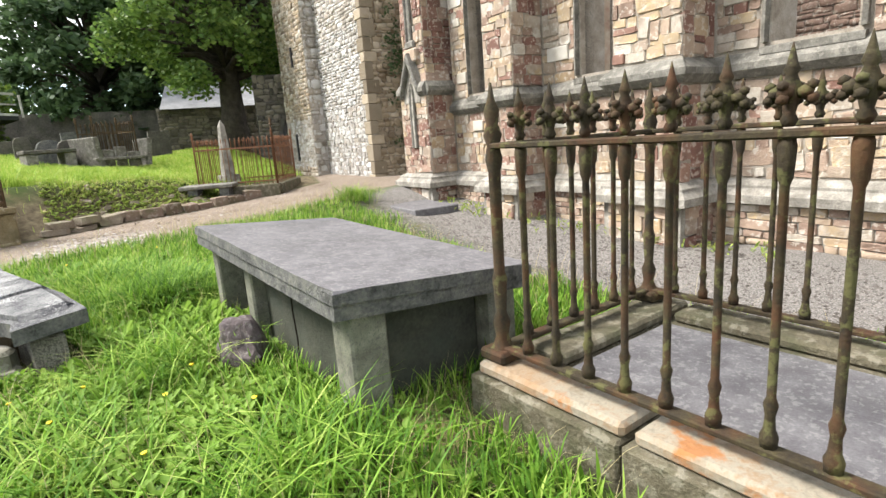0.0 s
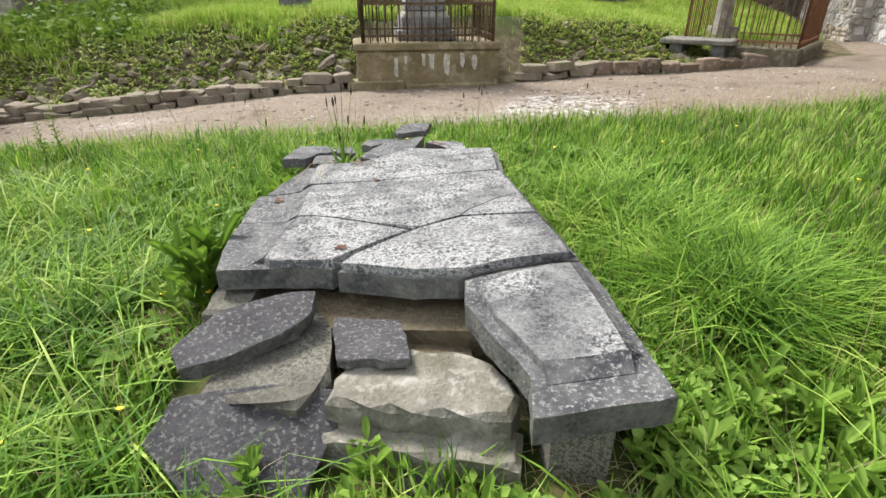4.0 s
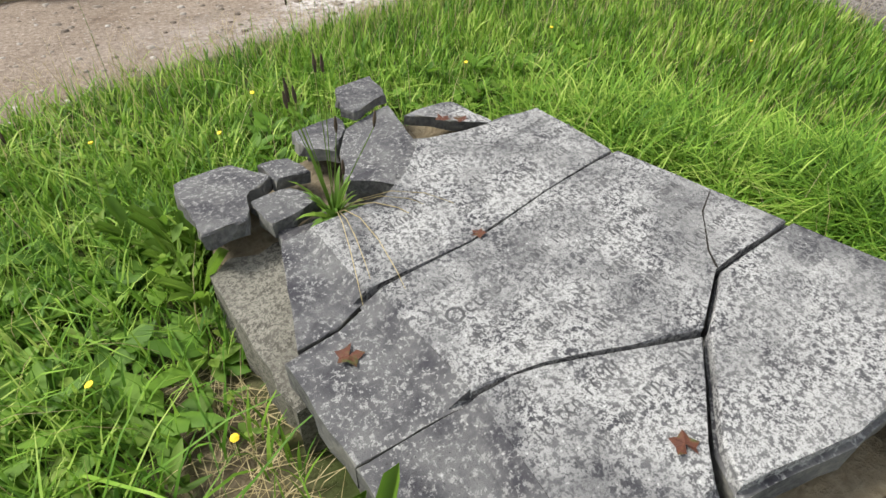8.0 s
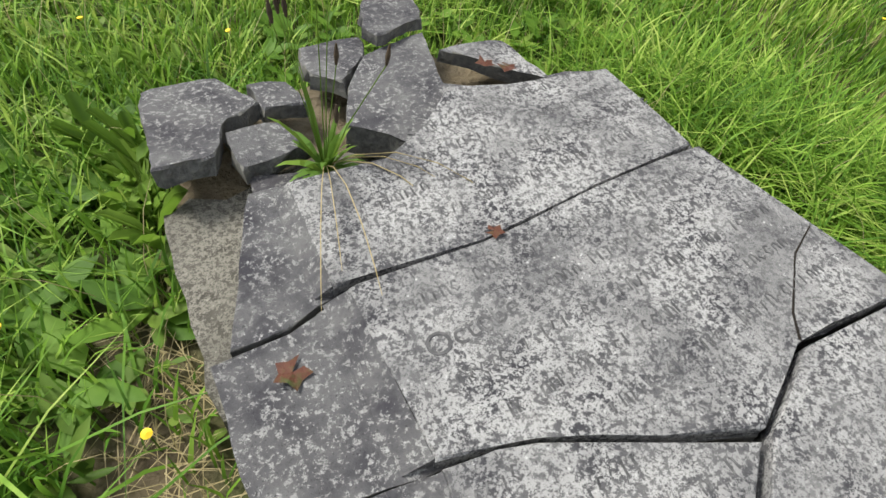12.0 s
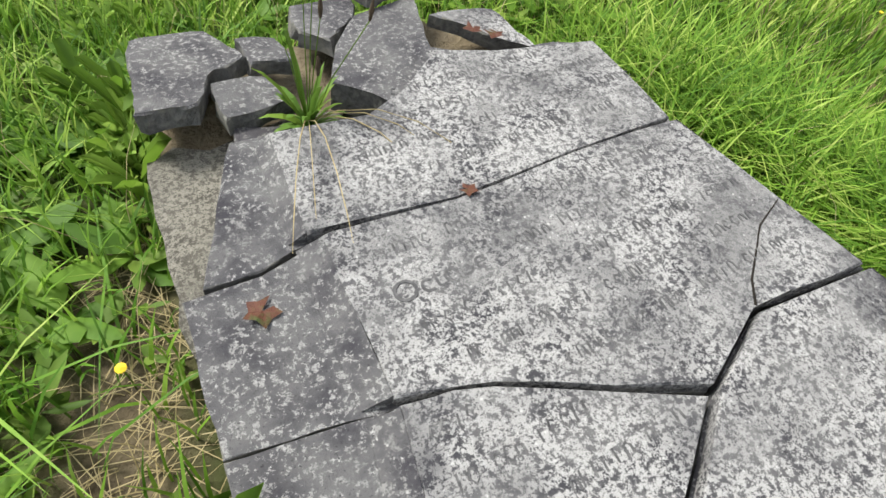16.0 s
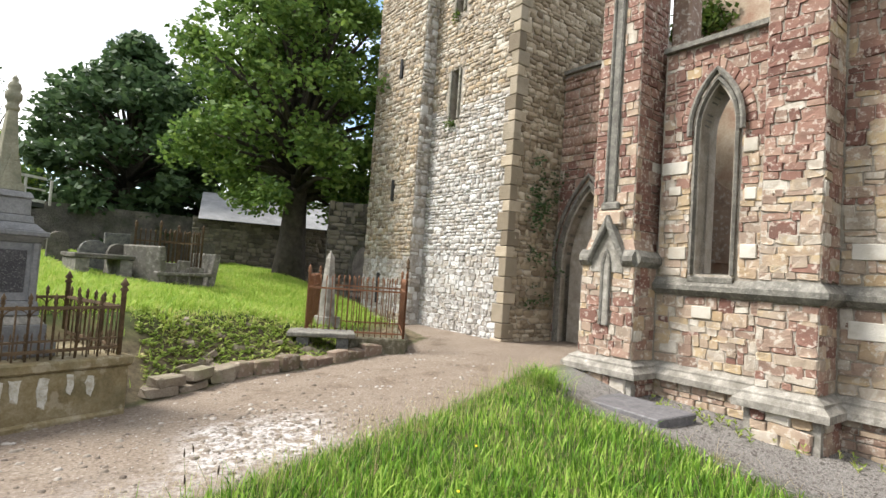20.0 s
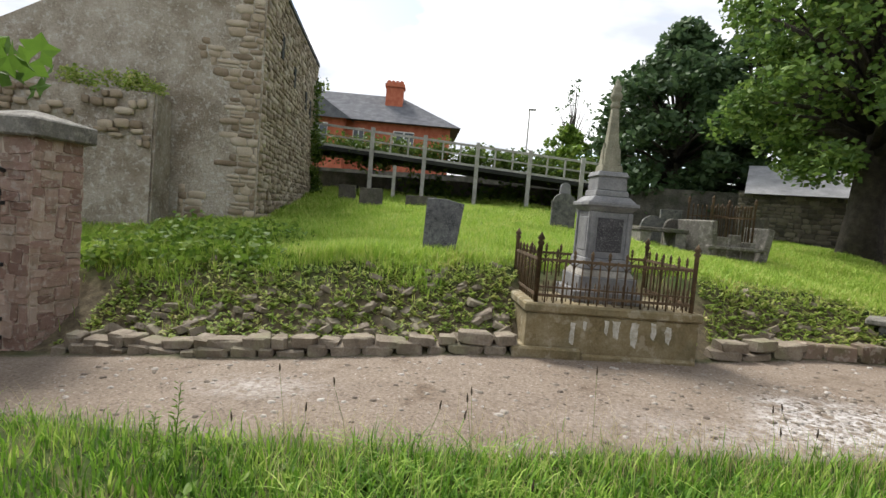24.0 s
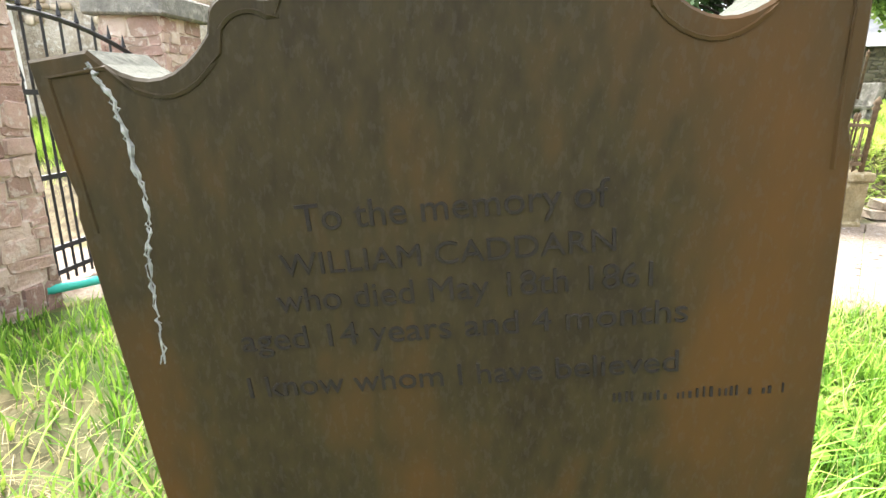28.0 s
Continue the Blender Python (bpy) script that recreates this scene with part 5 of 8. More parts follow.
for k in range(3):
    part("lettering", box(-0.42 + 0.04 * k, 0.42 - 0.06 * k, -0.026, -0.0205, 1.84 - 0.14 * k, 1.89 - 0.14 * k), WHITE_PAINT, sg, "pale bar of unreadable lettering")
for x in (-0.5, 0.5):
    part("post", box(x - 0.03, x + 0.03, 0.03, 0.08, 0, 2.05), TIMBER, sg)

# ---- raised deck, far house ----
DECK = pose(-10.1, 18.5, -0.35, rz=12)
deck = thing("raised_walkway", DECK, "raised timber walkway on pale posts with lattice railing and shaded wall", "walkway")
deck_z = lambda x: 3.8 - 0.06 * (x + 1.5)


def sloped(x0, x1, y0, y1, z0, z1):
    """A beam that follows the walkway's fall; z0 and z1 over its underside."""
    a, b = deck_z(x0), deck_z(x1)
    return raw([(x0, y0, a + z0), (x1, y0, b + z0), (x1, y1, b + z0), (x0, y1, a + z0), (x0, y0, a + z1), (x1, y0, b + z1), (x1, y1, b + z1), (x0, y1, a + z1)],
               [(3, 2, 1, 0), (4, 5, 6, 7), (0, 1, 5, 4), (1, 2, 6, 5), (2, 3, 7, 6), (3, 0, 4, 7)])


# the floor's colour carries the shade of its underside
part("floor", sloped(-1.5, 10.7, -0.2, 3, 0, 0.14), DECKSHADE, deck, "walkway floor coloured near-black for its underside shade")
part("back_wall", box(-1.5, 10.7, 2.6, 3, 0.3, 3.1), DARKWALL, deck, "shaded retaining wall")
for z0, z1 in ((0.84, 0.92), (0.14, 0.22), (0.5, 0.55)):
    part("rail", sloped(-1.5, 10.7, -0.2, -0.12, z0, z1), TIMBER, deck)
for i in range(5):
    x = 1.95 + i * 1.9
    zt = deck_z(x)
    part("post", box(x - 0.07, x + 0.07, -0.36, -0.21, 0.2, zt + 1.0, 0.01), TIMBER, deck, "pale weathered post")
    for j in (0.62, 1.26):
        part("baluster", box(x + j, x + j + 0.06, -0.19, -0.13, deck_z(x + j) + 0.1, deck_z(x + j) + 0.86), TIMBER, deck)
part("brace", box(1.95, 2.85, -0.5, -0.42, 2.85, 2.93), TIMBER, deck)
part("post", box(2.78, 2.9, -0.52, -0.42, 0.4, 3.3), TIMBER, deck)


def brick_house():
    h = thing("brick_house", pose(-15.55, 36.9, 3.05, rz=15), "red brick house with a hipped grey slate roof and brick chimney", "house")
    part("wall", box(-13, 6.1, 0, 8, -4, 4.5), BRICK_RED, h, "red brick wall")
    part("wall", box(-4.9, -1.4, -1.3, 0, -4, 4.4), BRICK_RED, h, "projecting brick bay")
    bm = raw([(-13.8, -0.7, 4.4), (6.8, -0.7, 4.4), (6.8, 8.7, 4.4), (-13.8, 8.7, 4.4), (-9.0, 4, 7.1), (2.2, 4, 7.1)], [(0, 1, 5, 4), (1, 2, 5), (2, 3, 4, 5), (3, 0, 4), (3, 2, 1, 0)])
    part("roof", bm, SLATE_ROOF, h, "hipped grey slate roof")
    bm = raw([(-5.5, -1.9, 4.2), (-0.8, -1.9, 4.2), (-3.15, -1.9, 5.7), (-3.15, 3, 5.7), (-5.5, 3, 4.2), (-0.8, 3, 4.2)], [(0, 1, 2), (0, 2, 3, 4), (1, 5, 3, 2)])
    part("roof", bm, SLATE_ROOF, h, "gabled slate roof of the bay")
    ch_ = part("chimney", box(1.1, 2.4, 2.2, 3.4, 5.0, 7.9), BRICK_RED, h, "red brick chimney stack")
    part("chimney_cap", box(1.0, 2.5, 2.1, 3.5, 7.5, 7.72), BRICK_RED, ch_)
    for i in range(4):
        part("chimney_pot", lathe([(0.13, 7.9), (0.11, 8.1)], 8, Matrix.Translation((1.25 + i * 0.32, 2.8, 0))), BRICK_RED, ch_)
    for x, y, z, w in ((-7.6, 0, 2.6, 1.2), (-5.9, 0, 2.6, 0.9), (-3.7, -1.3, 2.6, 1.2), (-0.9, 0, 2.6, 0.8), (2.0, 0, 2.6, 1.5)):
        f = part("window", box(x, x + w, y - 0.06, y, z, z + 1.3), WHITE_PAINT, h, "white framed window")
        for k in range(2):
            part("pane", box(x + 0.07 + k * w / 2, x + w / 2 - 0.03 + k * w / 2, y - 0.08, y - 0.062, z + 0.08, z + 1.22), GLASS, f)
    return h


brick_house()
pole = thing("street_lamp", pose(-4.5, 44, 1.9, rz=0), "slim grey street lamp post far behind the walkway", "street lamp")
part("pole", lathe([(0.08, 0), (0.05, 8.3)], 6), TIMBER, pole)
part("lamp_head", box(-0.1, 0.5, -0.08, 0.08, 8.2, 8.35), TIMBER, pole)


# ---- broken ledger ----
def tilt(x, y):
    return 0.063 * x + 0.0544 * y


SLAB_Z, THICK = 0.309, 0.082
ledger = thing("broken_ledger", pose(0, 0, 0), "cracked grey slate grave ledger, broken into pieces on low plinth", "grave slab")
CR1 = [(-0.75, 1.24), (-0.66, 1.25), (-0.53, 1.3), (-0.27, 1.31), (0.03, 1.38), (0.31, 1.43)]
CR2 = [(-0.57, 0.945), (-0.41, 0.94), (-0.34, 0.93), (-0.15, 0.86), (0.01, 0.81)]
pieces = (
    [(-0.76, 1.244), (-0.66, 1.256), (-0.6, 1.29), (-0.53, 1.306), (-0.27, 1.314), (-0.1, 1.344), (0.03, 1.382), (0.31, 1.432), (0.36, 1.44), (0.32, 1.78), (0.2, 1.82), (0.0, 1.785), (-0.15, 1.85), (-0.12, 2.1), (-0.31, 2.03), (-0.39, 1.9), (-0.43, 1.76), (-0.34, 1.7), (-0.29, 1.64), (-0.38, 1.61), (-0.49, 1.6), (-0.68, 1.6)],
    [(-0.795, 1.228), (-0.66, 1.243), (-0.6, 1.275), (-0.53, 1.295), (-0.27, 1.307), (-0.1, 1.339), (0.03, 1.379), (0.31, 1.43), (0.365, 1.43), (0.44, 1.19), (0.52, 0.95), (0.47, 0.946), (0.18, 0.93), (0.02, 0.822), (-0.15, 0.867), (-0.34, 0.936), (-0.41, 0.946), (-0.57, 0.949), (-0.755, 0.946)],
    [(-0.755, 0.943), (-0.57, 0.946), (-0.41, 0.94), (-0.34, 0.929), (-0.15, 0.86), (0.0, 0.811), (-0.19, 0.63), (-0.235, 0.56), (-0.28, 0.57), (-0.5, 0.565), (-0.67, 0.555), (-0.74, 0.8)],
    [(0.018, 0.81), (0.19, 0.92), (0.47, 0.938), (0.525, 0.94), (0.625, 0.62), (0.53, 0.615), (0.37, 0.565), (0.25, 0.515), (0.22, 0.5), (0.07, 0.5), (-0.12, 0.535), (-0.21, 0.545), (-0.175, 0.625)],
    [(0.24, 0.49), (0.375, 0.55), (0.55, 0.605), (0.63, 0.605), (0.68, 0.45), (0.78, -0.02), (0.44, -0.1), (0.44, 0.04), (0.4, 0.11), (0.32, 0.23), (0.25, 0.36)],
)
for k, poly in enumerate(pieces):
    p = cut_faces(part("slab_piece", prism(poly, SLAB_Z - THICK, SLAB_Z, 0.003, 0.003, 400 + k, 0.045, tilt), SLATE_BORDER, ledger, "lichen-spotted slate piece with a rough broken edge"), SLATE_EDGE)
# a thin dark tube paints the shade within the hairline crack
bm = bmesh.new()
tube_into(bm, [(x, y, SLAB_Z + 0.029 + tilt(x, y)) for x, y in ((0.19, 0.93), (0.22, 0.98), (0.28, 1.04), (0.33, 1.09), (0.42, 1.14))], [0.0035, 0.003, 0.0025, 0.003, 0.002], 5)
part("crack", bm, LETTER, ledger, "hairline crack")
# sunk margin: the inscribed panel stands proud of the border
STEP = 0.03
panel_parts = (
    [(-0.57, 1.296), (-0.53, 1.308), (-0.27, 1.316), (0.03, 1.384), (0.33, 1.437), (0.29, 1.765), (0.0, 1.76), (-0.16, 1.8), (-0.27, 1.66), (-0.38, 1.585), (-0.6, 1.58)],
    [(-0.545, 1.287), (-0.53, 1.293), (-0.27, 1.305), (0.03, 1.377), (0.34, 1.427), (0.49, 0.9505), (0.18, 0.932), (0.02, 0.825), (-0.15, 0.87), (-0.34, 0.938), (-0.5, 0.953)],
    [(-0.495, 0.94), (-0.41, 0.938), (-0.34, 0.927), (-0.15, 0.858), (-0.003, 0.809), (-0.19, 0.64), (-0.24, 0.58), (-0.47, 0.58), (-0.5, 0.6)],
    [(0.024, 0.812), (0.19, 0.917), (0.495, 0.938), (0.59, 0.628), (0.37, 0.578), (0.22, 0.513), (0.07, 0.513), (-0.12, 0.548), (-0.2, 0.56), (-0.165, 0.625)],
    [(0.47, 0.06), (0.69, 0.11), (0.585, 0.56), (0.4, 0.5), (0.29, 0.42), (0.34, 0.27)],
)
for k, poly in enumerate(panel_parts):
    part("inscribed_panel", prism(poly, SLAB_Z - 0.01, SLAB_Z + STEP, 0.005, 0.002, 440 + k, 0.09, tilt), SLATE, ledger, "worn inscribed face standing slightly proud")


def chamfer(line, dx, dy):
    """A sloping fillet from the raised panel's edge down to the border."""
    v = []
    for x, y in line:
        v += [(x, y, SLAB_Z + STEP - 0.001 + tilt(x, y)), (x + dx, y + dy, SLAB_Z + 0.002 + tilt(x + dx, y + dy)), (x, y, SLAB_Z - 0.01 + tilt(x, y))]
    f = [(0, 1, 2), tuple(3 * len(line) - k for k in (1, 2, 3))]
    for i in range(len(line) - 1):
        f += [(3 * i + k, 3 * i + (k + 1) % 3, 3 * i + 3 + (k + 1) % 3, 3 * i + 3 + k) for k in range(3)]
    bm = raw(v, f)
    bmesh.ops.recalc_face_normals(bm, faces=bm.faces[:])
    part("chamfer", bm, SLATE_BORDER, ledger, "sloping fillet of the raised panel")


chamfer([(-0.6, 1.575), (-0.57, 1.3)], -0.035, 0.0)
chamfer([(-0.545, 1.283), (-0.5, 0.957)], -0.05, 0.0)
chamfer([(-0.495, 0.937), (-0.5, 0.605)], -0.05, 0.0)
chamfer([(-0.498, 0.602), (-0.47, 0.582), (-0.245, 0.582)], 0.0, -0.012)
chamfer([(0.47, 0.062), (0.69, 0.112)], 0.008, -0.055)
chamfer([(0.69, 0.115), (0.587, 0.555)], 0.04, 0.008)
chamfer([(0.588, 0.632), (0.497, 0.936)], 0.028, 0.008)
chamfer([(0.488, 0.955), (0.342, 1.425)], 0.028, 0.008)


def carve(text, size, x, y, ang, parent, material, depth=0.0016, z=SLAB_Z + STEP):
    cu = bpy.data.curves.new("lettering", "FONT")
    cu.body, cu.size, cu.extrude, cu.align_x = text, size, depth, "LEFT"
    ob = new("lettering", cu)
    me = bpy.data.meshes.new_from_object(ob)
    bpy.data.objects.remove(ob)
    bpy.data.curves.remove(cu)
    me.materials.append(material)
    ob = new("lettering", me)
    ob.parent = parent
    ob.matrix_basis = pose(x, y, z + tilt(x, y), math.degrees(math.atan(0.0544)), -math.degrees(math.atan(0.063)), ang)
    return ob


# worn strokes drawn dark, as the shadow in shallow lettering
SLATE_LINE = surface("worn_letter_shade", [(0.04, 0.04, 0.042), (0.09, 0.09, 0.09), (0.2, 0.2, 0.195)], 30, 90, 0.9, 0.2)
rl = random.Random(9)
SLOPE = 0.2
for row in range(13):
    y = 1.72 - row * 0.082
    x0, x1 = -0.46 + 0.06 * rl.random(), 0.2 - 0.05 * rl.random() + (1.72 - y) * 0.12
    if row == 7:
        carve("October", 0.062, -0.45, 1.105, 11.5, ledger, SLATE_LINE)
        x0 = -0.19
    x = x0
    bm = bmesh.new()
    while x < x1:
        for _ in range(rl.randint(2, 6)):
            yy = y - 0.025 + (x + 0.45) * SLOPE
            if any(min(math.hypot(x - u, yy - v) for u, v in ((a[0] + (b[0] - a[0]) * s / 6, a[1] + (b[1] - a[1]) * s / 6) for a, b in zip(line, line[1:]) for s in range(7))) < 0.04 for line in (CR1, CR2)) or yy > 1.72 or (yy < 0.95 and x > -0.05) or yy < 0.6 or (yy > 1.55 and x < -0.32):
                x += 0.02
                continue
            z = SLAB_Z + STEP + tilt(x, yy)
            h, kind = rl.uniform(0.018, 0.026), rl.random()
            lean = rl.uniform(0.0, 0.3)
            pts = [(0, 0), (lean * h, h)] if kind < 0.45 else [(0.011, 0.2 * h), (0.004, 0), (-0.003, 0.4 * h), (0.003, 0.95 * h), (0.011, 0.8 * h)] if kind < 0.75 else [(0, 0), (0.002, 0.9 * h), (0.009, h), (0.013, 0.7 * h), (0.013, 0)]
            tube_into(bm, [(x + u - v * SLOPE, yy + v + u * SLOPE, z - 0.0005 + 0.063 * u + 0.0544 * v) for u, v in pts], [0.0022 + 0.001 * rl.random() for _ in pts], 4)
            x += rl.uniform(0.016, 0.024)
        x += 0.026
    if len(bm.verts):
        tagged(part("lettering", bm, SLATE_LINE, ledger, "worn strokes of unreadable inscription"), kind="stuff")
    else:
        bm.free()

# plinth that carries the ledger
plinth = thing("ledger_plinth", pose(0, 0, 0), "low rough stone plinth under the broken ledger", "plinth")
part("kerb", prism([(-0.7, 0.46), (-0.54, 0.46), (-0.56, 1.18), (-0.74, 1.18)], -0.12, 0.2, 0.015, 0.008, 460, 0.1, tilt), SLATE_PLINTH, plinth)
part("kerb", prism([(-0.8, 1.19), (-0.58, 1.19), (-0.6, 1.72), (-0.87, 1.72)], -0.12, 0.2, 0.02, 0.01, 468, 0.06, tilt), SLATE_PLINTH, plinth, "crumbling brown kerb stone")
part("rubble_bed", prism([(-0.84, 1.66), (-0.5, 1.6), (0.2, 1.7), (0.14, 2.0), (-0.12, 2.2), (-0.45, 2.1), (-0.82, 2.02)], -0.15, 0.19, 0.0, 0.02, 469, 0.06, tilt), SOIL, plinth, "dark earth and rubble under the broken head of the slab")
part("kerb", prism([(0.5, 0.0), (0.66, 0.0), (0.3, 1.7), (0.16, 1.7)], -0.12, 0.2, 0.015, 0.008, 461, 0.1, tilt), SLATE_PLINTH, plinth)
part("kerb", prism([(-0.6, 1.62), (0.3, 1.66), (0.3, 1.82), (-0.6, 1.78)], -0.12, 0.2, 0.015, 0.008, 462, 0.1, tilt), SLATE_PLINTH, plinth)
part("fill", prism([(-0.56, 0.42), (0.45, 0.42), (0.2, 1.65), (-0.6, 1.65)], -0.1, 0.16, 0.0, 0.01, 463, 0.1, tilt), SOIL, plinth, "earth fill")
part("kerb", prism([(-0.12, 0.06), (-0.1, 0.22), (0.0, 0.3), (0.28, 0.32), (0.43, 0.14), (0.4, 0.05)], -0.1, 0.19, 0.02, 0.01, 464, 0.06), KERB, plinth, "pale moulded kerb stone, chipped")
part("kerb_base", prism([(-0.14, 0.0), (-0.14, 0.12), (0.44, 0.1), (0.43, -0.04)], -0.12, 0.1, 0.02, 0.008, 465, 0.08), KERB, plinth, "weathered base moulding")
part("kerb", prism([(-0.5, 0.06), (-0.43, 0.52), (-0.26, 0.55), (-0.14, 0.18), (-0.2, 0.05)], -0.1, 0.17, 0.02, 0.012, 466, 0.07), SLATE_PLINTH, plinth, "rough pale kerb stone")
part("straw_bed", prism([(-0.12, 0.3), (-0.24, 0.56), (0.24, 0.52), (0.3, 0.32), (0.0, 0.28)], -0.08, 0.13, 0.0, 0.01, 467, 0.05), SOIL, plinth, "earth littered with straw")

FRAGS = (
    ("slate_fragment", [(-0.88, 2.04), (-0.7, 2.07), (-0.61, 1.92), (-0.71, 1.84), (-0.73, 1.72), (-0.86, 1.7)], -0.005, 0.05, SLATE_BORDER, -4, "broken slate fragment tipped at the head of the ledger"),
    ("slate_fragment", [(-0.63, 2.0), (-0.53, 2.0), (-0.49, 1.9), (-0.6, 1.89)], -0.02, 0.045, SLATE_BORDER, 3, "small slate fragment at the head of the ledger"),
    ("slate_fragment", [(-0.7, 1.81), (-0.58, 1.83), (-0.52, 1.74), (-0.68, 1.68)], -0.01, 0.045, SLATE_BORDER, 5, "small slate fragment beside a plantain tuft"),
    ("slate_fragment", [(-0.67, 1.7), (-0.53, 1.68), (-0.49, 1.61), (-0.66, 1.605)], -0.04, 0.05, SLATE_DARK, -3, "narrow dark slate fragment"),
    ("slate_fragment", [(-0.26, 2.24), (-0.1, 2.29), (-0.115, 2.13), (-0.27, 2.05), (-0.3, 2.1)], 0.035, 0.035, SLATE_BORDER, 4, "slate fragment lapped over the tip of the ledger"),
    ("slate_fragment", [(-0.47, 2.14), (-0.29, 2.17), (-0.305, 2.05), (-0.4, 1.91), (-0.47, 1.97)], -0.01, 0.045, SLATE_BORDER, -5, "tilted slate fragment at the head of the ledger"),
    ("slate_fragment", [(-0.1, 2.01), (0.11, 2.04), (0.19, 1.84), (0.07, 1.9), (-0.02, 1.97)], -0.02, 0.045, SLATE, 6, "curved slate fragment broken from the ledger's end"),
    ("slate_fragment", [(-0.2, 0.43), (0.03, 0.43), (0.1, 0.21), (-0.12, 0.19)], -0.1, 0.03, SLATE_DARK, -3, "square dark slate tile lying on the plinth"),
    ("slate_fragment", [(-0.63, 0.18), (-0.55, 0.36), (-0.38, 0.47), (-0.28, 0.5), (-0.26, 0.4), (-0.32, 0.29), (-0.46, 0.16), (-0.57, 0.1)], -0.05, 0.06, SLATE_DARK, 12, "long dark slate shard propped on the plinth's corner"),
    ("slate_fragment", [(-0.58, -0.1), (-0.56, 0.04), (-0.3, 0.14), (-0.08, 0.16), (-0.12, -0.17), (-0.4, -0.2)], -0.17, 0.045, SLATE_DARK, 24, "large dark slate shard leaning on the near end of the plinth"),
    ("slate_fragment", [(0.1, 0.03), (0.2, 0.1), (0.27, -0.04), (0.13, -0.1)], -0.27, 0.04, SLATE_DARK, 30, "small dark shard leaning against the kerb stone"),
    ("slate_fragment", [(-0.66, -0.1), (-0.57, -0.12), (-0.44, -0.22), (-0.58, -0.26), (-0.68, -0.2)], -0.29, 0.04, SLATE_DARK, 10, "dark slate shard half sunk in the grass"),
)
for k, (nm, poly, dz, th, mt, lean, lab) in enumerate(FRAGS):
    c = Vector((sum(p[0] for p in poly) / len(poly), sum(p[1] for p in poly) / len(poly)))
    z = SLAB_Z + tilt(c.x, c.y) + dz
    bm = prism([(p[0] - c.x, p[1] - c.y) for p in poly], -th, 0, 0.005, 0.009, 470 + k, 0.032)
    ob = new(nm, mesh_of(nm, bm, mt))
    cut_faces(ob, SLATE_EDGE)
    ob.matrix_basis = pose(c.x, c.y, z, lean, lean * 0.4, 0)
    tagged(ob, lab, "slate fragment", "fragments of the broken ledger")


def ground_box(name, parent, x0, x1, y0, y1, z0, z1, mt, label="", bevel=0.01, rough=0.0, seed=0):
    return part(name, box(x0, x1, y0, y1, z0, z1, bevel, 1, rough, seed), mt, parent, label)


# ---- table tomb ----
tomb = thing("table_tomb", pose(2.005, -0.655, 0, rz=0), "slate-topped table tomb on granite pilasters with a broken side panel", "tomb")
top_tilt = pose(0, 0, 0.595, 1.2, 5.2, 0)
W2, L2 = 0.52, 1.09
bm = prism([(-W2, -L2), (W2, -L2), (W2, L2), (-W2, L2)], -0.055, 0.0, 0.012, 0.003, 480, 0.12)
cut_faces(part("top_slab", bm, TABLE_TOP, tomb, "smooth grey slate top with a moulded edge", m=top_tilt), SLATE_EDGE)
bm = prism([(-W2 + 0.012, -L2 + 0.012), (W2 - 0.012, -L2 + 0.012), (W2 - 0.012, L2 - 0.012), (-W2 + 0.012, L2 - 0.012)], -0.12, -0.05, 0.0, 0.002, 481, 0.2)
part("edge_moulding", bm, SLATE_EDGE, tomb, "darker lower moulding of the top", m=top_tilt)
for x, y, w, d in ((-0.36, -0.96, 0.17, 0.17), (0.36, -0.96, 0.17, 0.17), (-0.36, 0.98, 0.16, 0.12), (0.36, 0.98, 0.16, 0.12), (-0.37, 0.32, 0.12, 0.13), (0.37, 0.32, 0.12, 0.13)):
    part("pilaster", box(x - w / 2, x + w / 2, y - d / 2, y + d / 2, -0.25, 0.5, 0.012, 1, 0.006, int(x * 50 + y * 9)), GRANITE, tomb, "pecked granite pilaster")
# panel colour already includes shade from the overhanging top
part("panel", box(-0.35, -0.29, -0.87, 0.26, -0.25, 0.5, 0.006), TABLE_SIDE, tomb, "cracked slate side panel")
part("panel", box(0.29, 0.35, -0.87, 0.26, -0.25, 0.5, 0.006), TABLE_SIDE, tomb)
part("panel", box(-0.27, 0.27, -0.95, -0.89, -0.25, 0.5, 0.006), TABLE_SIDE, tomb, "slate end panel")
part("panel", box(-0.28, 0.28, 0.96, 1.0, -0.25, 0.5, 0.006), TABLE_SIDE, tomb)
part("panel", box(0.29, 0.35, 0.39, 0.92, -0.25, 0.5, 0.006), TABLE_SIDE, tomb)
bm = bmesh.new()
tube_into(bm, [(-0.3515, -0.18, 0.42), (-0.3515, -0.165, 0.3), (-0.3515, -0.185, 0.15), (-0.3515, -0.17, 0.02)], [0.003, 0.007, 0.006, 0.002], 5)
part("crack", bm, LETTER, tomb, "dark vertical crack in the panel")
for k, (y, h, w, ln) in enumerate(((0.5, 0.34, 0.16, 14), (0.66, 0.38, 0.14, -10), (0.8, 0.26, 0.18, 22))):
    bm = prism([(-w / 2, 0), (w / 2, 0), (w / 2 - 0.03, h * 0.7), (0.0, h), (-w / 2 + 0.02, h * 0.55)], -0.02, 0.02, 0.004, 0.005, 490 + k, 0.05)
    part("panel_shard", bm, TABLE_SIDE, tomb, "shard of the broken side panel", m=pose(-0.28 + 0.02 * k, y, -0.08, 90, 0, 90) @ pose(0, 0, 0, 0, 0, ln))
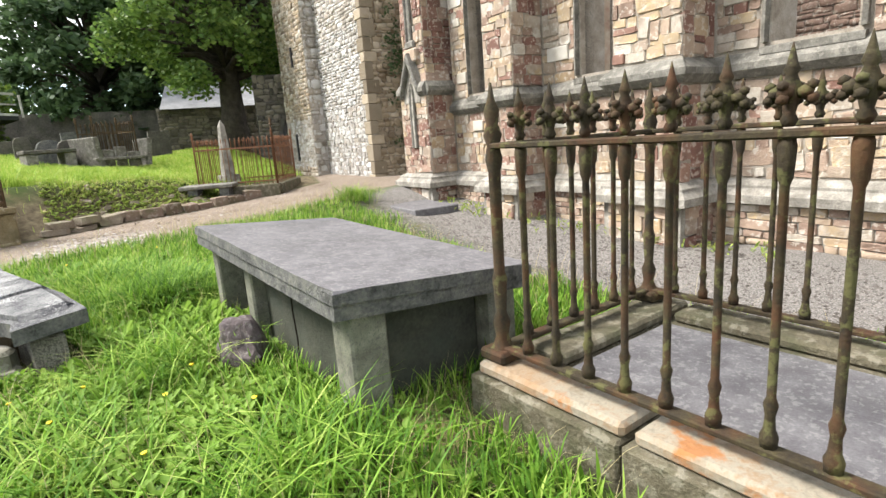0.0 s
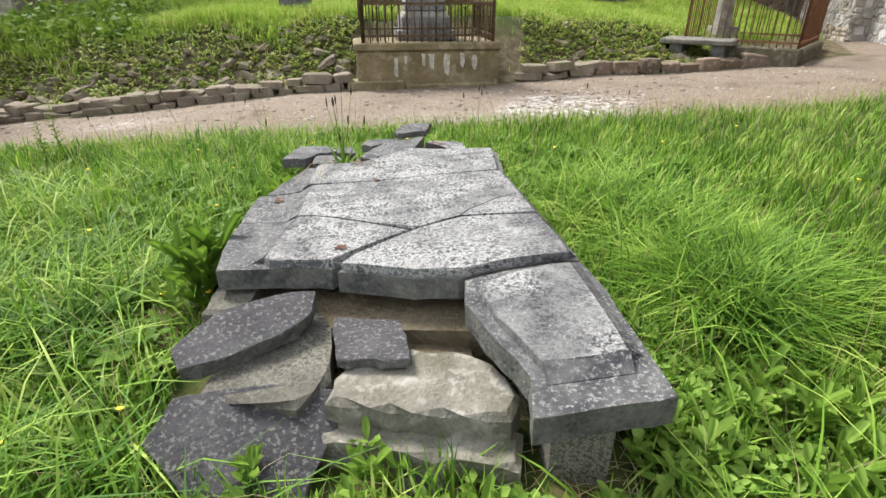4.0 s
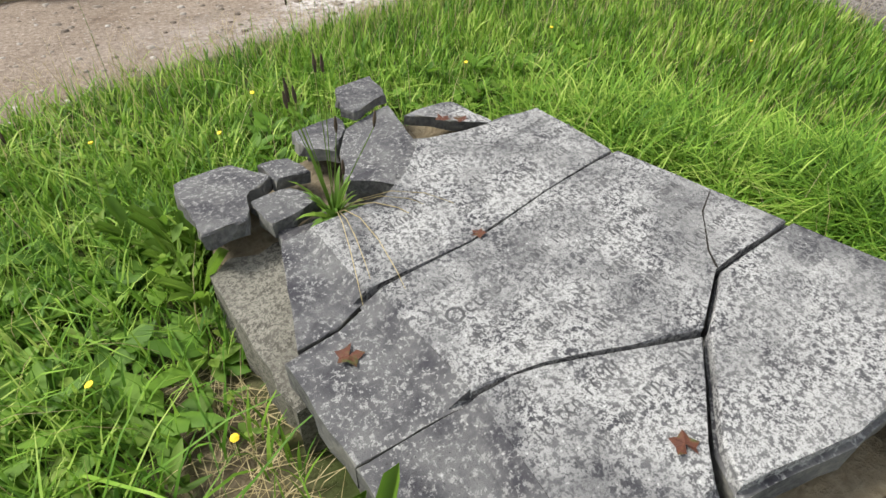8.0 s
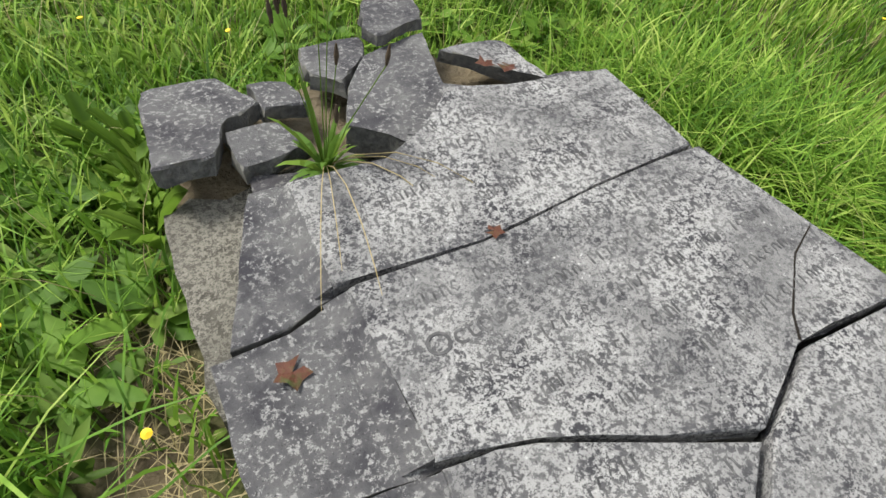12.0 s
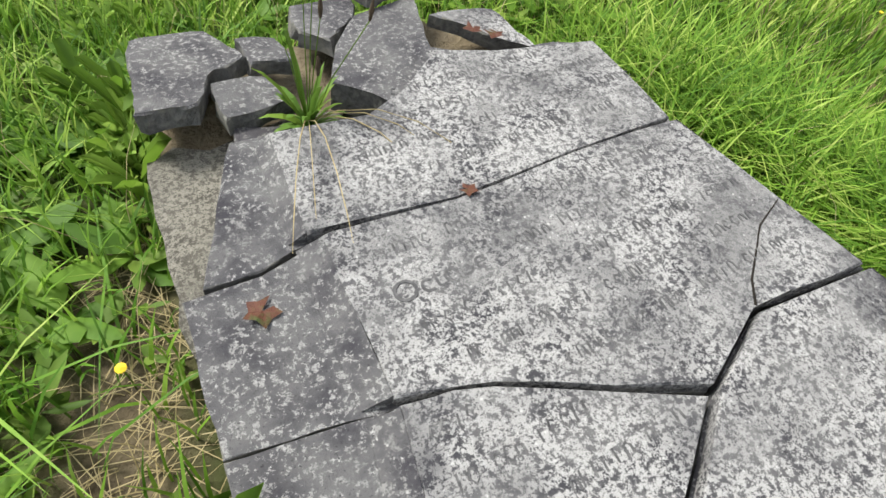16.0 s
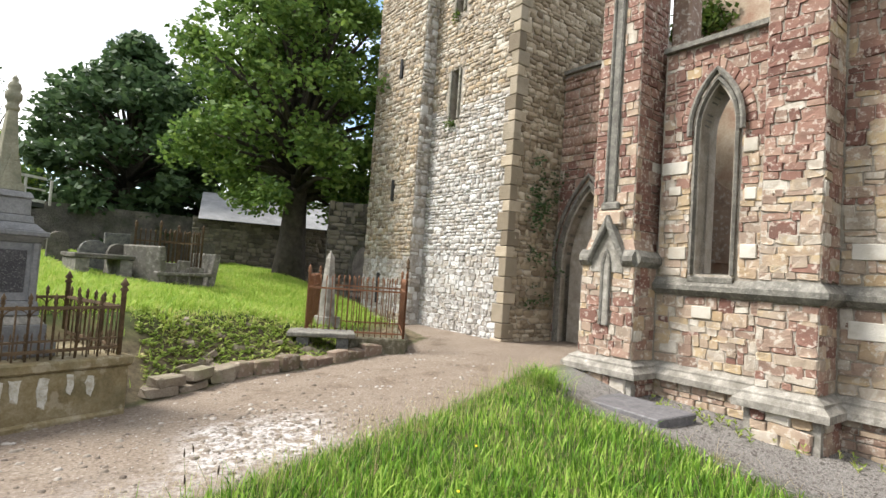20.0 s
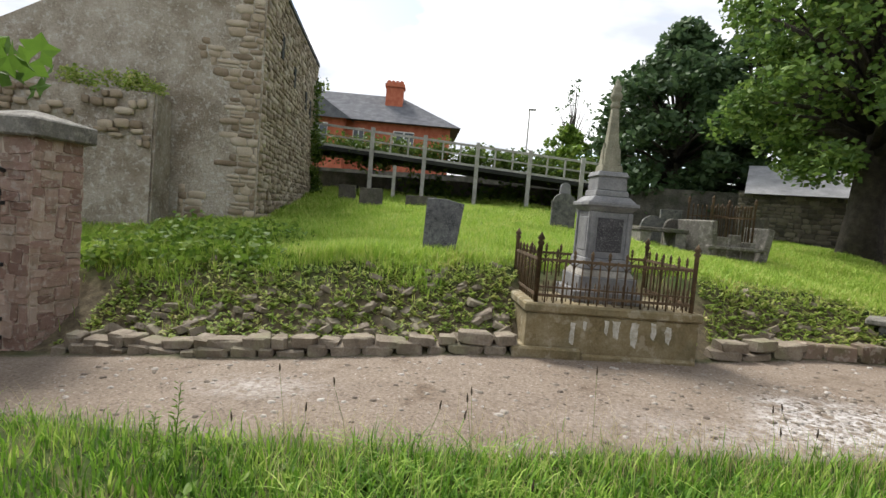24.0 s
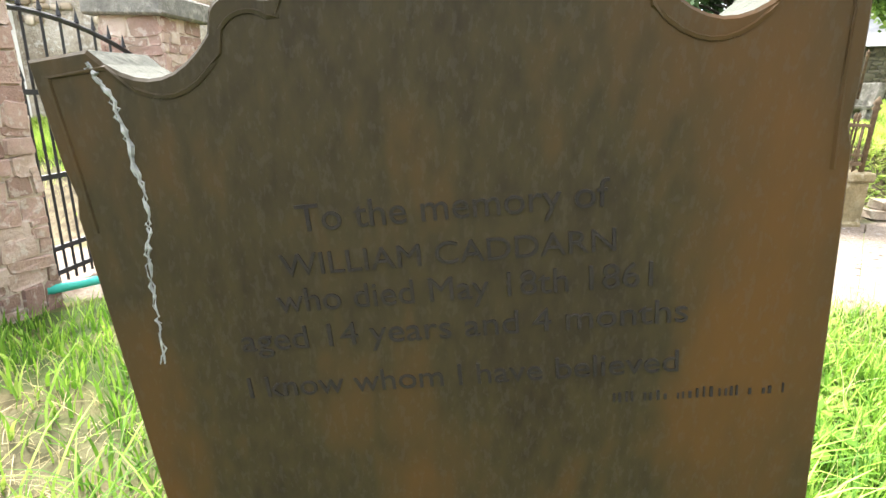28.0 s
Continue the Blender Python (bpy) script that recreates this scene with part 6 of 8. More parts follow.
BOULDER = surface("purplish_boulder", [(0.06, 0.048, 0.048), (0.1, 0.08, 0.08), (0.15, 0.125, 0.12)], 9, 60, 0.9, 0.5, spot=((0.25, 0.24, 0.22), 0.3, 30))
rock = bmesh.new()
bmesh.ops.create_icosphere(rock, subdivisions=3, radius=1.0)
for v in rock.verts:
    v.co = Vector((v.co.x * 0.13, v.co.y * 0.17, v.co.z * 0.2)) + Vector((noise.noise(v.co * 1.3), noise.noise(v.co * 1.3 + Vector((5, 0, 0))), noise.noise(v.co * 1.3 + Vector((0, 5, 0))))) * 0.06
ob = new("boulder", mesh_of("boulder", rock, BOULDER))
ob.matrix_basis = pose(1.42, -0.62, 0.1, 8, 5, 20)
tagged(ob, "dark purplish boulder leaning beside the table tomb", "boulder")

# flat slab by the church wall
fs = new("flat_ledger", mesh_of("flat_ledger", box(-0.42, 0.42, -1.05, 1.05, -0.12, 0.1, 0.015, 1, 0.006, 2), TABLE_TOP))
fs.matrix_basis = pose(6.05, 4.75, -0.12, 0, 0, -7)
tagged(fs, "flat dark slate grave ledger on the gravel by the church wall", "grave slab")

# ---- railed grave by the walk's start ----
EX0, EX1, EY0, EY1 = 1.98, 3.26, -4.56, -1.9
rail_grave = thing("railed_grave", pose(0, 0, 0), "stained stone grave kerb with mossy cast-iron railings round a slate ledger", "grave")
KZ = 0.24
for k, (x0, x1, y0, y1) in enumerate(((EX0, EX0 + 0.27, EY0, -2.62), (EX0, EX0 + 0.27, -2.61, EY1), (EX0 + 0.275, EX1, EY1 - 0.25, EY1), (EX1 - 0.25, EX1, EY0, EY1 - 0.255))):
    part("kerb", box(x0, x1, y0, y1, -0.3, KZ - 0.055, 0.01, 1, 0.004, k), MOSS_KERB, rail_grave, "moss-stained kerb stone")
    part("kerb_top", box(x0 + 0.025, x1 - 0.025, y0 + (0.0 if k else 0), y1 - 0.025, KZ - 0.055, KZ, 0.015, 1, 0.004, k + 7), KERB_RUST if k < 2 else MOSS_KERB, rail_grave, "pale kerb top with rust stains")
part("ledger", box(EX0 + 0.29, EX1 - 0.27, EY0 + 0.2, EY1 - 0.27, -0.1, 0.2, 0.012, 1, 0.004, 3), TABLE_TOP, rail_grave, "grey slate ledger inside the railing")


def baluster_mesh(h0, h1):
    prof = [(0.021, h0), (0.024, h0 + 0.03), (0.016, h0 + 0.05), (0.013, h0 + 0.09), (0.019, h0 + 0.12), (0.012, h0 + 0.14), (0.0115, h1 - 0.12), (0.018, h1 - 0.1), (0.022, h1 - 0.03), (0.016, h1)]
    return mesh_of("baluster", lathe(prof, 8), IRON_MOSS, True)


def finial_mesh(scale=1.0):
    bm = lathe([(0.012, 0), (0.02, 0.015), (0.013, 0.03), (0.02, 0.06), (0.022, 0.09), (0.012, 0.115), (0.018, 0.125), (0.012, 0.14), (0.006, 0.165), (0.001, 0.185)], 8)
    for a in range(4):
        d = Vector((math.cos(a * math.pi / 2), math.sin(a * math.pi / 2), 0))
        for r, z, s in ((0.03, 0.075, 0.02), (0.044, 0.06, 0.015), (0.043, 0.09, 0.014)):
            bmesh.ops.create_icosphere(bm, subdivisions=1, radius=s, matrix=Matrix.Translation(d * r + Vector((0, 0, z))) @ Matrix.Diagonal((1, 1, 0.9, 1)))
    bmesh.ops.scale(bm, vec=(scale, scale, scale), verts=bm.verts[:])
    return mesh_of("finial", bm, IRON_MOSS, True)


BAL, FIN = baluster_mesh(KZ + 0.06, 1.1), finial_mesh()


def rail_bar(x, y):
    b = new("baluster", BAL)
    b.parent = rail_grave
    b.location = (x, y, 0)
    f = new("finial", FIN)
    f.parent = b
    f.location = (0, 0, 1.115)


RX0, RX1, RY1 = EX0 + 0.12, EX1 - 0.12, EY1 - 0.08
for k, (a, b) in enumerate((((RX0, EY0), (RX0, RY1)), ((RX0, RY1), (RX1, RY1)), ((RX1, RY1), (RX1, EY0)))):
    d = Vector(b) - Vector(a)
    for z, r in ((1.1, 0.022), (KZ + 0.05, 0.02)):
        bm = bmesh.new()
        bmesh.ops.create_cube(bm, size=1, matrix=Matrix.Translation((a[0] + d.x / 2, a[1] + d.y / 2, z)) @ Matrix.Rotation(math.atan2(d.y, d.x), 4, "Z") @ Matrix.Diagonal((d.length, 0.05, 0.022, 1)))
        bmesh.ops.bevel(bm, geom=bm.edges[:], offset=0.005, segments=1, affect="EDGES")
        part("rail", bm, IRON_MOSS, rail_grave, "mossy cast-iron rail")
    n = round(d.length / 0.143)
    for i in range(1, n):
        p = Vector(a) + d * i / n
        if k == 0:
            p = Vector(b) - d * i / n
        rail_bar(p.x, p.y)
for x, y in ((RX0, RY1), (RX1, RY1)):
    prof = [(0.055, KZ), (0.06, KZ + 0.03), (0.04, KZ + 0.06), (0.026, KZ + 0.1), (0.036, KZ + 0.16), (0.022, KZ + 0.2), (0.03, KZ + 0.34), (0.022, KZ + 0.37), (0.024, 1.0), (0.034, 1.05), (0.024, 1.1), (0.036, 1.14), (0.022, 1.18), (0.03, 1.23), (0.014, 1.27), (0.004, 1.33)]
    post = part("corner_post", lathe(prof, 10, Matrix.Translation((x, y, 0))), IRON_MOSS, rail_grave, "turned cast-iron corner post", True)
    part("post_base", box(x - 0.07, x + 0.07, y - 0.07, y + 0.07, KZ, KZ + 0.05, 0.012), IRON_MOSS, rail_grave)

# ---- railed monument across the lane ----
MON = pose(-1.57, 6.12, 0, rz=15.5)
mon = thing("monument_grave", MON, "stained stone plinth with brown iron railings round a grey spired monument", "monument")
PZ = 0.57
part("plinth", box(0, 1.92, 0, 1.4, -0.2, 0.47, 0.015, 1, 0.004, 5), PLINTH, mon, "tall plinth of pale concrete streaked with lime and damp")
part("coping", box(-0.03, 1.95, -0.03, 1.43, 0.47, PZ, 0.018, 1, 0.004, 6), PLINTH, mon, "projecting plinth coping")
part("footing", box(-0.14, 0.62, -0.07, 0.25, -0.15, 0.1, 0.02, 1, 0.01, 6), PLINTH, mon, "rough footing")
part("footing", box(0.63, 1.9, -0.05, 0.2, -0.15, 0.05, 0.02, 1, 0.01, 9), PLINTH, mon, "low footing")
rs = random.Random(44)
for k in range(7):
    x, w = 0.52 + 0.17 * k + rs.uniform(-0.05, 0.05), rs.uniform(0.03, 0.09)
    z1, z0 = 0.44 - rs.uniform(0, 0.06), 0.1 + rs.uniform(0, 0.2)
    poly = [(x - w * rs.uniform(0.3, 0.6), z1), (x + w * 0.5, z1 - 0.01), (x + w * rs.uniform(0.4, 0.9), (z0 + z1) / 2), (x + w * 0.3, z0), (x - w * 0.3, z0 + 0.03), (x - w * rs.uniform(0.2, 0.7), (z0 + z1) / 2 + 0.04)]
    part("lime_patch", prism([(a, b) for a, b in poly], 0, 0.006, 0.002, 0.006, 60 + k, 0.03), LIME, mon, "flaking white lime patch", m=pose(0, 0.0, 0, 90))
CX, CY = 0.97, 0.66


def block(r0, r1, z0, z1, bevel=0.012):
    bm = raw([(CX - r0, CY - r0, z0), (CX + r0, CY - r0, z0), (CX + r0, CY + r0, z0), (CX - r0, CY + r0, z0), (CX - r1, CY - r1, z1), (CX + r1, CY - r1, z1), (CX + r1, CY + r1, z1), (CX - r1, CY + r1, z1)],
             [(3, 2, 1, 0), (4, 5, 6, 7), (0, 1, 5, 4), (1, 2, 6, 5), (2, 3, 7, 6), (3, 0, 4, 7)])
    bmesh.ops.bevel(bm, geom=bm.edges[:], offset=bevel, segments=1, affect="EDGES")
    return bm


for nm, r0, r1, z0, z1, mt in (("base_step", 0.40, 0.40, PZ, 0.70, MARBLE), ("base_step", 0.335, 0.335, 0.70, 0.86, MARBLE), ("base_moulding", 0.325, 0.27, 0.86, 0.94, PALE_DRESSED), ("base_moulding", 0.285, 0.265, 0.94, 1.07, MARBLE),
                               ("die", 0.245, 0.235, 1.07, 1.61, MARBLE), ("cornice", 0.24, 0.29, 1.61, 1.67, MARBLE), ("cornice", 0.3, 0.3, 1.67, 1.72, MARBLE), ("cornice", 0.275, 0.21, 1.72, 1.79, MARBLE),
                               ("upper_tier", 0.2, 0.19, 1.79, 1.86, MARBLE), ("upper_tier", 0.175, 0.17, 1.86, 2.02, MARBLE), ("upper_tier", 0.19, 0.165, 2.02, 2.08, MARBLE), ("spire_base", 0.125, 0.115, 2.08, 2.16, SPIRE), ("spire_base", 0.1, 0.085, 2.16, 2.36, SPIRE), ("spire", 0.07, 0.036, 2.36, 2.86, SPIRE)):
    part(nm, block(r0, r1, z0, z1, 0.008), mt, mon)
for a in range(4):
    turn = pose(CX, CY, 0, rz=90 * a)
    part("inscription_panel", box(-0.15, 0.15, -0.2495, -0.23, 1.15, 1.54, 0.006), SLATE_DARK if a == 0 else MARBLE, mon, "recessed inscribed panel", m=turn)
    for sx in (-0.215, 0.215):
        part("pilaster", box(sx - 0.025, sx + 0.025, -0.258, -0.2, 1.07, 1.61, 0.006), MARBLE, mon, m=turn)
    bm = raw([(-0.065, -0.112, 2.16), (0.065, -0.112, 2.16), (0, -0.095, 2.42), (-0.065, -0.04, 2.16), (0.065, -0.04, 2.16), (0, -0.04, 2.42)], [(0, 1, 2), (5, 4, 3), (0, 3, 4, 1), (1, 4, 5, 2), (2, 5, 3, 0)])
    part("gablet", bm, SPIRE, mon, m=turn)
part("spire_finial", lathe([(0.05, 2.83), (0.062, 2.86), (0.045, 2.89), (0.05, 2.91), (0.07, 2.95), (0.07, 2.99), (0.045, 3.02), (0.058, 3.05), (0.045, 3.09), (0.022, 3.11), (0.03, 3.13), (0.004, 3.17)], 10, Matrix.Translation((CX, CY, 0))), SPIRE, mon, "", True)


def plain_bar(h, r, tip, mt):
    return mesh_of("bar", lathe([(r, 0), (r, h - 0.1), (r * 1.8, h - 0.09), (r * 1.2, h - 0.06), (r * 2.0, h - 0.045), (0.002, h)] if tip else [(r, 0), (r, h)], 6), mt, True)


def fence(owner, corners, z, h, gap, mt, r=0.011, skip=(), arcs=False, post_r=0.025):
    """Bars, rails and corner posts along a run of corners, in the owner's frame."""
    tall, short = plain_bar(h, r, True, mt), plain_bar(h * 0.82, r * 0.8, False, mt)
    for k, (a, b) in enumerate(zip(corners, corners[1:])):
        if k in skip:
            continue
        a, b = Vector(a), Vector(b)
        d = b - a
        for zz in (0.08, h * 0.78):
            bm = bmesh.new()
            bmesh.ops.create_cube(bm, size=1, matrix=Matrix.Translation((a.x + d.x / 2, a.y + d.y / 2, z + zz)) @ Matrix.Rotation(math.atan2(d.y, d.x), 4, "Z") @ Matrix.Diagonal((d.length, 0.02, 0.03, 1)))
            part("rail", bm, mt, owner)
        n = max(2, int(d.length / gap))
        for i in range(1, n):
            ob = new("bar", tall if not arcs or i % 2 == 0 else short)
            ob.parent = owner
            p = a + d * i / n
            ob.location = (p.x, p.y, z)
            if arcs and i % 2 == 1 and i < n - 1:
                q = d.normalized() * d.length / n
                bm = bmesh.new()
                tube_into(bm, [(p.x - q.x * math.cos(t), p.y - q.y * math.cos(t), z + h * 0.62 + 0.09 * math.sin(t)) for t in np.linspace(0, math.pi, 7)], [0.007] * 7, 5)
                part("scroll", bm, mt, owner)
    for c in corners:
        part("post", lathe([(post_r, z), (post_r, z + h + 0.02), (post_r * 1.7, z + h + 0.04), (post_r * 0.8, z + h + 0.07), (post_r * 1.7, z + h + 0.09), (0.004, z + h + 0.16)], 8, Matrix.Translation((c[0], c[1], 0))), mt, owner, "", True)


fence(mon, [(0.1, 0.07), (1.84, 0.07), (1.84, 1.32), (0.1, 1.32), (0.1, 0.07)], PZ, 0.6, 0.095, IRON_BROWN, arcs=True)
for i in range(34):
    part("dog_bar", lathe([(0.006, PZ + 0.02), (0.006, PZ + 0.2), (0.011, PZ + 0.21), (0.002, PZ + 0.25)], 5, Matrix.Translation((0.12 + i * 0.0518, 0.075, 0))), IRON_BROWN, mon)
part("rail", box(0.1, 1.84, 0.062, 0.088, PZ + 0.16, PZ + 0.18), IRON_BROWN, mon)

# ---- headstones ----
def slab_stone(name, outline, thick, mt, m, label, category="headstone", side=None, bevel=0.008, group=""):
    """An upright stone: outline in x, z; its carved face looks to -y."""
    n = len(outline)
    bm = raw([(x, 0, z) for x, z in outline] + [(x, thick, z) for x, z in outline], [tuple(range(n)), tuple(range(2 * n - 1, n - 1, -1))] + [(i, n + i, n + (i + 1) % n, (i + 1) % n) for i in range(n)])
    bmesh.ops.recalc_face_normals(bm, faces=bm.faces[:])
    if bevel:
        edges = [e for e in bm.edges if abs(e.verts[0].co.y - e.verts[1].co.y) < 1e-6]
        bmesh.ops.bevel(bm, geom=edges, offset=bevel, segments=1, affect="EDGES")
    me = mesh_of(name, bm, mt)
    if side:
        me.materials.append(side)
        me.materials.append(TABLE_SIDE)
        # edges turned up to the sky get dark grey, toning down skylight by colour
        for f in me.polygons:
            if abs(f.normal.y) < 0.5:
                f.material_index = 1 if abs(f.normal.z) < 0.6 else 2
    ob = new(name, me)
    ob.matrix_basis = m
    return tagged(ob, label, category, group)


def scroll_top(w, h, mid=0.0, k=9):
    """The shaped top of the tall headstone: square horns, scooped shoulders, small lobes and a round head on tapering sides."""
    right = [(w - 0.012, -0.35), (w - 0.004, 1.16), (w - 0.01, 1.185), (w - 0.004, 1.225), (w, h), (w - 0.075, h + 0.004)]
    for i in range(1, k + 1):
        t = i / k
        right.append((w - 0.075 - 0.145 * t, h + 0.004 - 0.044 * math.sin(math.pi * t * 0.9) ** 0.8 + 0.02 * t * t))
    for i in range(1, k + 1):
        a = math.pi * (0.12 + 0.6 * i / k)
        right.append((0.214 + 0.04 * math.cos(a), h + 0.01 + 0.037 * math.sin(a)))
    for i in range(k + 1):
        a = radians(10) + radians(80) * i / k
        right.append((0.18 * math.cos(a) ** 0.85, h + 0.018 + 0.11 * math.sin(a)))
    right = [(x + mid, z) for x, z in right]
    return right + [(2 * mid - x, z) for x, z in right[::-1][1:]]


HW, HH, HMID = 0.474, 1.35, 0.029
HM = pose(-2.777, 0.905, -0.005, 0.83, -7.15, 11.33)
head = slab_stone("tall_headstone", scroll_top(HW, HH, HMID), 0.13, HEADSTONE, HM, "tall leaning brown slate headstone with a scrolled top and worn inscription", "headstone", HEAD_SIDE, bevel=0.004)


def face_text(text, x0, x1, z, parent, size=0.05):
    """Cut lettering on an upright face, fitted between x0 and x1."""
    cu = bpy.data.curves.new("lettering", "FONT")
    cu.body, cu.size, cu.extrude = text, size, 0.0012
    ob = new("lettering", cu)
    me = bpy.data.meshes.new_from_object(ob)
    bpy.data.objects.remove(ob)
    bpy.data.curves.remove(cu)
    xs = [v.co.x for v in me.vertices]
    k = (x1 - x0) / (max(xs) - min(xs))
    me.materials.append(LETTER)
    ob = new("lettering", me)
    ob.parent = parent
    ob.matrix_basis = pose(x0, -0.0008, z, 90, 0, 0) @ Matrix.Diagonal((k, 1, 1, 1))
    return tagged(ob, "worn cut lettering", "", "", "stuff")


for text, x0, x1, z, size in (("To the memory of", -0.161, 0.223, 1.117, 0.05), ("WILLIAM CADDARN", -0.192, 0.231, 1.06, 0.042), ("who died May 18th 1861", -0.206, 0.276, 1.01, 0.047),
                              ("aged 14 years and 4 months", -0.267, 0.319, 0.957, 0.047), ("I know whom I have believed", -0.274, 0.307, 0.886, 0.045)):
    face_text(text, x0, x1, z, head, size)
rz_ = random.Random(5)
bm = bmesh.new()
x = 0.226
while x < 0.45:
    l = rz_.uniform(0.002, 0.004)
    box_into(bm, x, x + l, -0.0015, 0.001, 0.844, 0.844 + rz_.uniform(0.008, 0.016))
    x += l + rz_.choice((0.004, 0.006, 0.008, 0.014))
tagged(part("lettering", bm, LETTER, head, "small unreadable line of cut lettering"), kind="stuff")
rv = random.Random(15)
VEIN_LINE = ((-0.375, 1.34), (-0.365, 1.324), (-0.353, 1.294), (-0.348, 1.251), (-0.346, 1.206), (-0.346, 1.156), (-0.356, 1.127), (-0.364, 1.09), (-0.373, 1.018), (-0.374, 0.993), (-0.382, 0.936))
bm = bmesh.new()
for strand in range(2):
    pts, rad = [], []
    for (xa, za), (xb, zb) in zip(VEIN_LINE, VEIN_LINE[1:]):
        for q in range(5):
            t = q / 5
            pts.append((xa + (xb - xa) * t + rv.uniform(-0.003, 0.003) * (1 + strand), -0.0002, za + (zb - za) * t))
            rad.append((0.0016 + 0.0034 * rv.random() ** 2) * (1.0 if strand == 0 else 0.55) * (0.4 + 0.6 * (za - 0.9) / 0.44))
    tube_into(bm, pts, rad, 5)
part("vein", bm, VEIN, head, "pale mineral vein down the slate")
# beaded rim, set in from the edge along the side and the scrolled top
rim = [(HMID + (x - HMID) * 0.955, z - 0.022) for x, z in scroll_top(HW, HH, HMID) if z > -0.3 and not 1.17 < z < 1.2]
for seg in (rim[:len(rim) // 2 + 1], rim[len(rim) // 2:]):
    bm = bmesh.new()
    tube_into(bm, [(x, 0.0005, z) for x, z in seg], [0.0035] * len(seg), 5)
    part("edge_bead", bm, HEADSTONE, head, "raised edge moulding")


def round_top(w, h, shoulder=0.06, k=10):
    pts = [(-w, -0.3), (w, -0.3), (w, h - shoulder - w * 0.5)]
    for i in range(k + 1):
        a = math.pi * i / k
        pts.append((w * 0.92 * math.cos(a), h - w * 0.5 - shoulder + (w * 0.5 + shoulder) * math.sin(a)))
    return pts + [(-w, h - shoulder - w * 0.5)]


square = lambda w, h: [(-w, -0.3), (w, -0.3), (w, h), (-w, h - 0.02)]
slab_stone("headstone", [(-0.15, -0.3), (0.15, -0.3), (0.16, 0.7), (0.1, 0.76), (-0.02, 0.78), (-0.14, 0.82), (-0.17, 0.78)], 0.2, HEADSTONE, pose(-4.95, 1.2, -0.02, -4, 0, 46) @ pose(0, 0, 0, 0, 3, 0), "thick rough dark headstone with a broken top", side=HEAD_SIDE)
slab_stone("headstone", [(-0.17, -0.3), (0.17, -0.3), (0.17, 0.38), (-0.17, 0.38)], 0.07, TABLE_SIDE, pose(-4.34, 0.8, 0.03, -14, 0, 44) @ pose(0, 0, 0, 0, -24, 0), "small dark slate headstone leaning back in long grass", side=GRANITE)
slab_stone("headstone", round_top(0.36, 1.75), 0.12, HEADSTONE, pose(-5.75, 0.98, 0.0, -3, 0, 36) @ pose(0, 0, 0, 0, -9, 0), "tall dark round-topped headstone under the leaves", side=HEAD_SIDE)
slab_stone("headstone", [(-0.24, -0.4), (0.19, -0.4), (0.27, 0.86), (0.0, 0.9), (-0.28, 0.88)], 0.12, SLATE_BORDER, pose(-2.98, 7.88, 0.75, -6, 0, 11) @ pose(0, 0, 0, 0, 3, 0), "lichened dark headstone on the grass bank")


def far_stone(x, y, w, h, kind, rot, lean=0, mt=None, label="grey headstone in the upper graveyard"):
    z = ground_z(x, y)
    return slab_stone("headstone", round_top(w * 0.7, h) if kind else square(w * 0.7, h), 0.1, mt or (DARKWALL if (int(x * 10) + int(y * 10)) % 3 else SLATE_EDGE), pose(x, y, z, lean, 0, rot), label, group="headstones of the upper graveyard")


for row in ((-1.25, 13.2, 0.4, 1.0, 1, 12, 0), (-0.7, 13.6, 0.3, 0.75, 0, 10, 4), (-6.9, 15.5, 0.5, 0.7, 0, 8, -5), (-5.6, 16.5, 0.7, 0.5, 0, 6, 0), (0.4, 15.6, 0.3, 0.8, 1, 10, 3), (1.0, 14.6, 0.45, 0.75, 1, 14, -4),
            (1.6, 15.8, 0.4, 0.95, 0, 10, 2), (1.35, 14.2, 0.3, 0.8, 1, 12, 6), (-8.2, 16.8, 0.4, 0.6, 0, 8, 3), (4.2, 17.6, 0.5, 1.0, 0, 10, 0), (0.0, 17.5, 0.6, 0.6, 1, 0, 0)):
    far_stone(*row)
ob = far_stone(-1.25, 13.33, 0.18, 1.25, 1, 12, 0, MARBLE, "pale headstone with a round cap")


DARK_SLAB = surface("dark_grave_slab", [(0.075, 0.068, 0.055), (0.13, 0.12, 0.1), (0.2, 0.19, 0.165)], 5, 50, 0.93, 0.6, stain=((0.07, 0.075, 0.045), 0.6, 3), spot=((0.34, 0.33, 0.29), 0.4, 12))


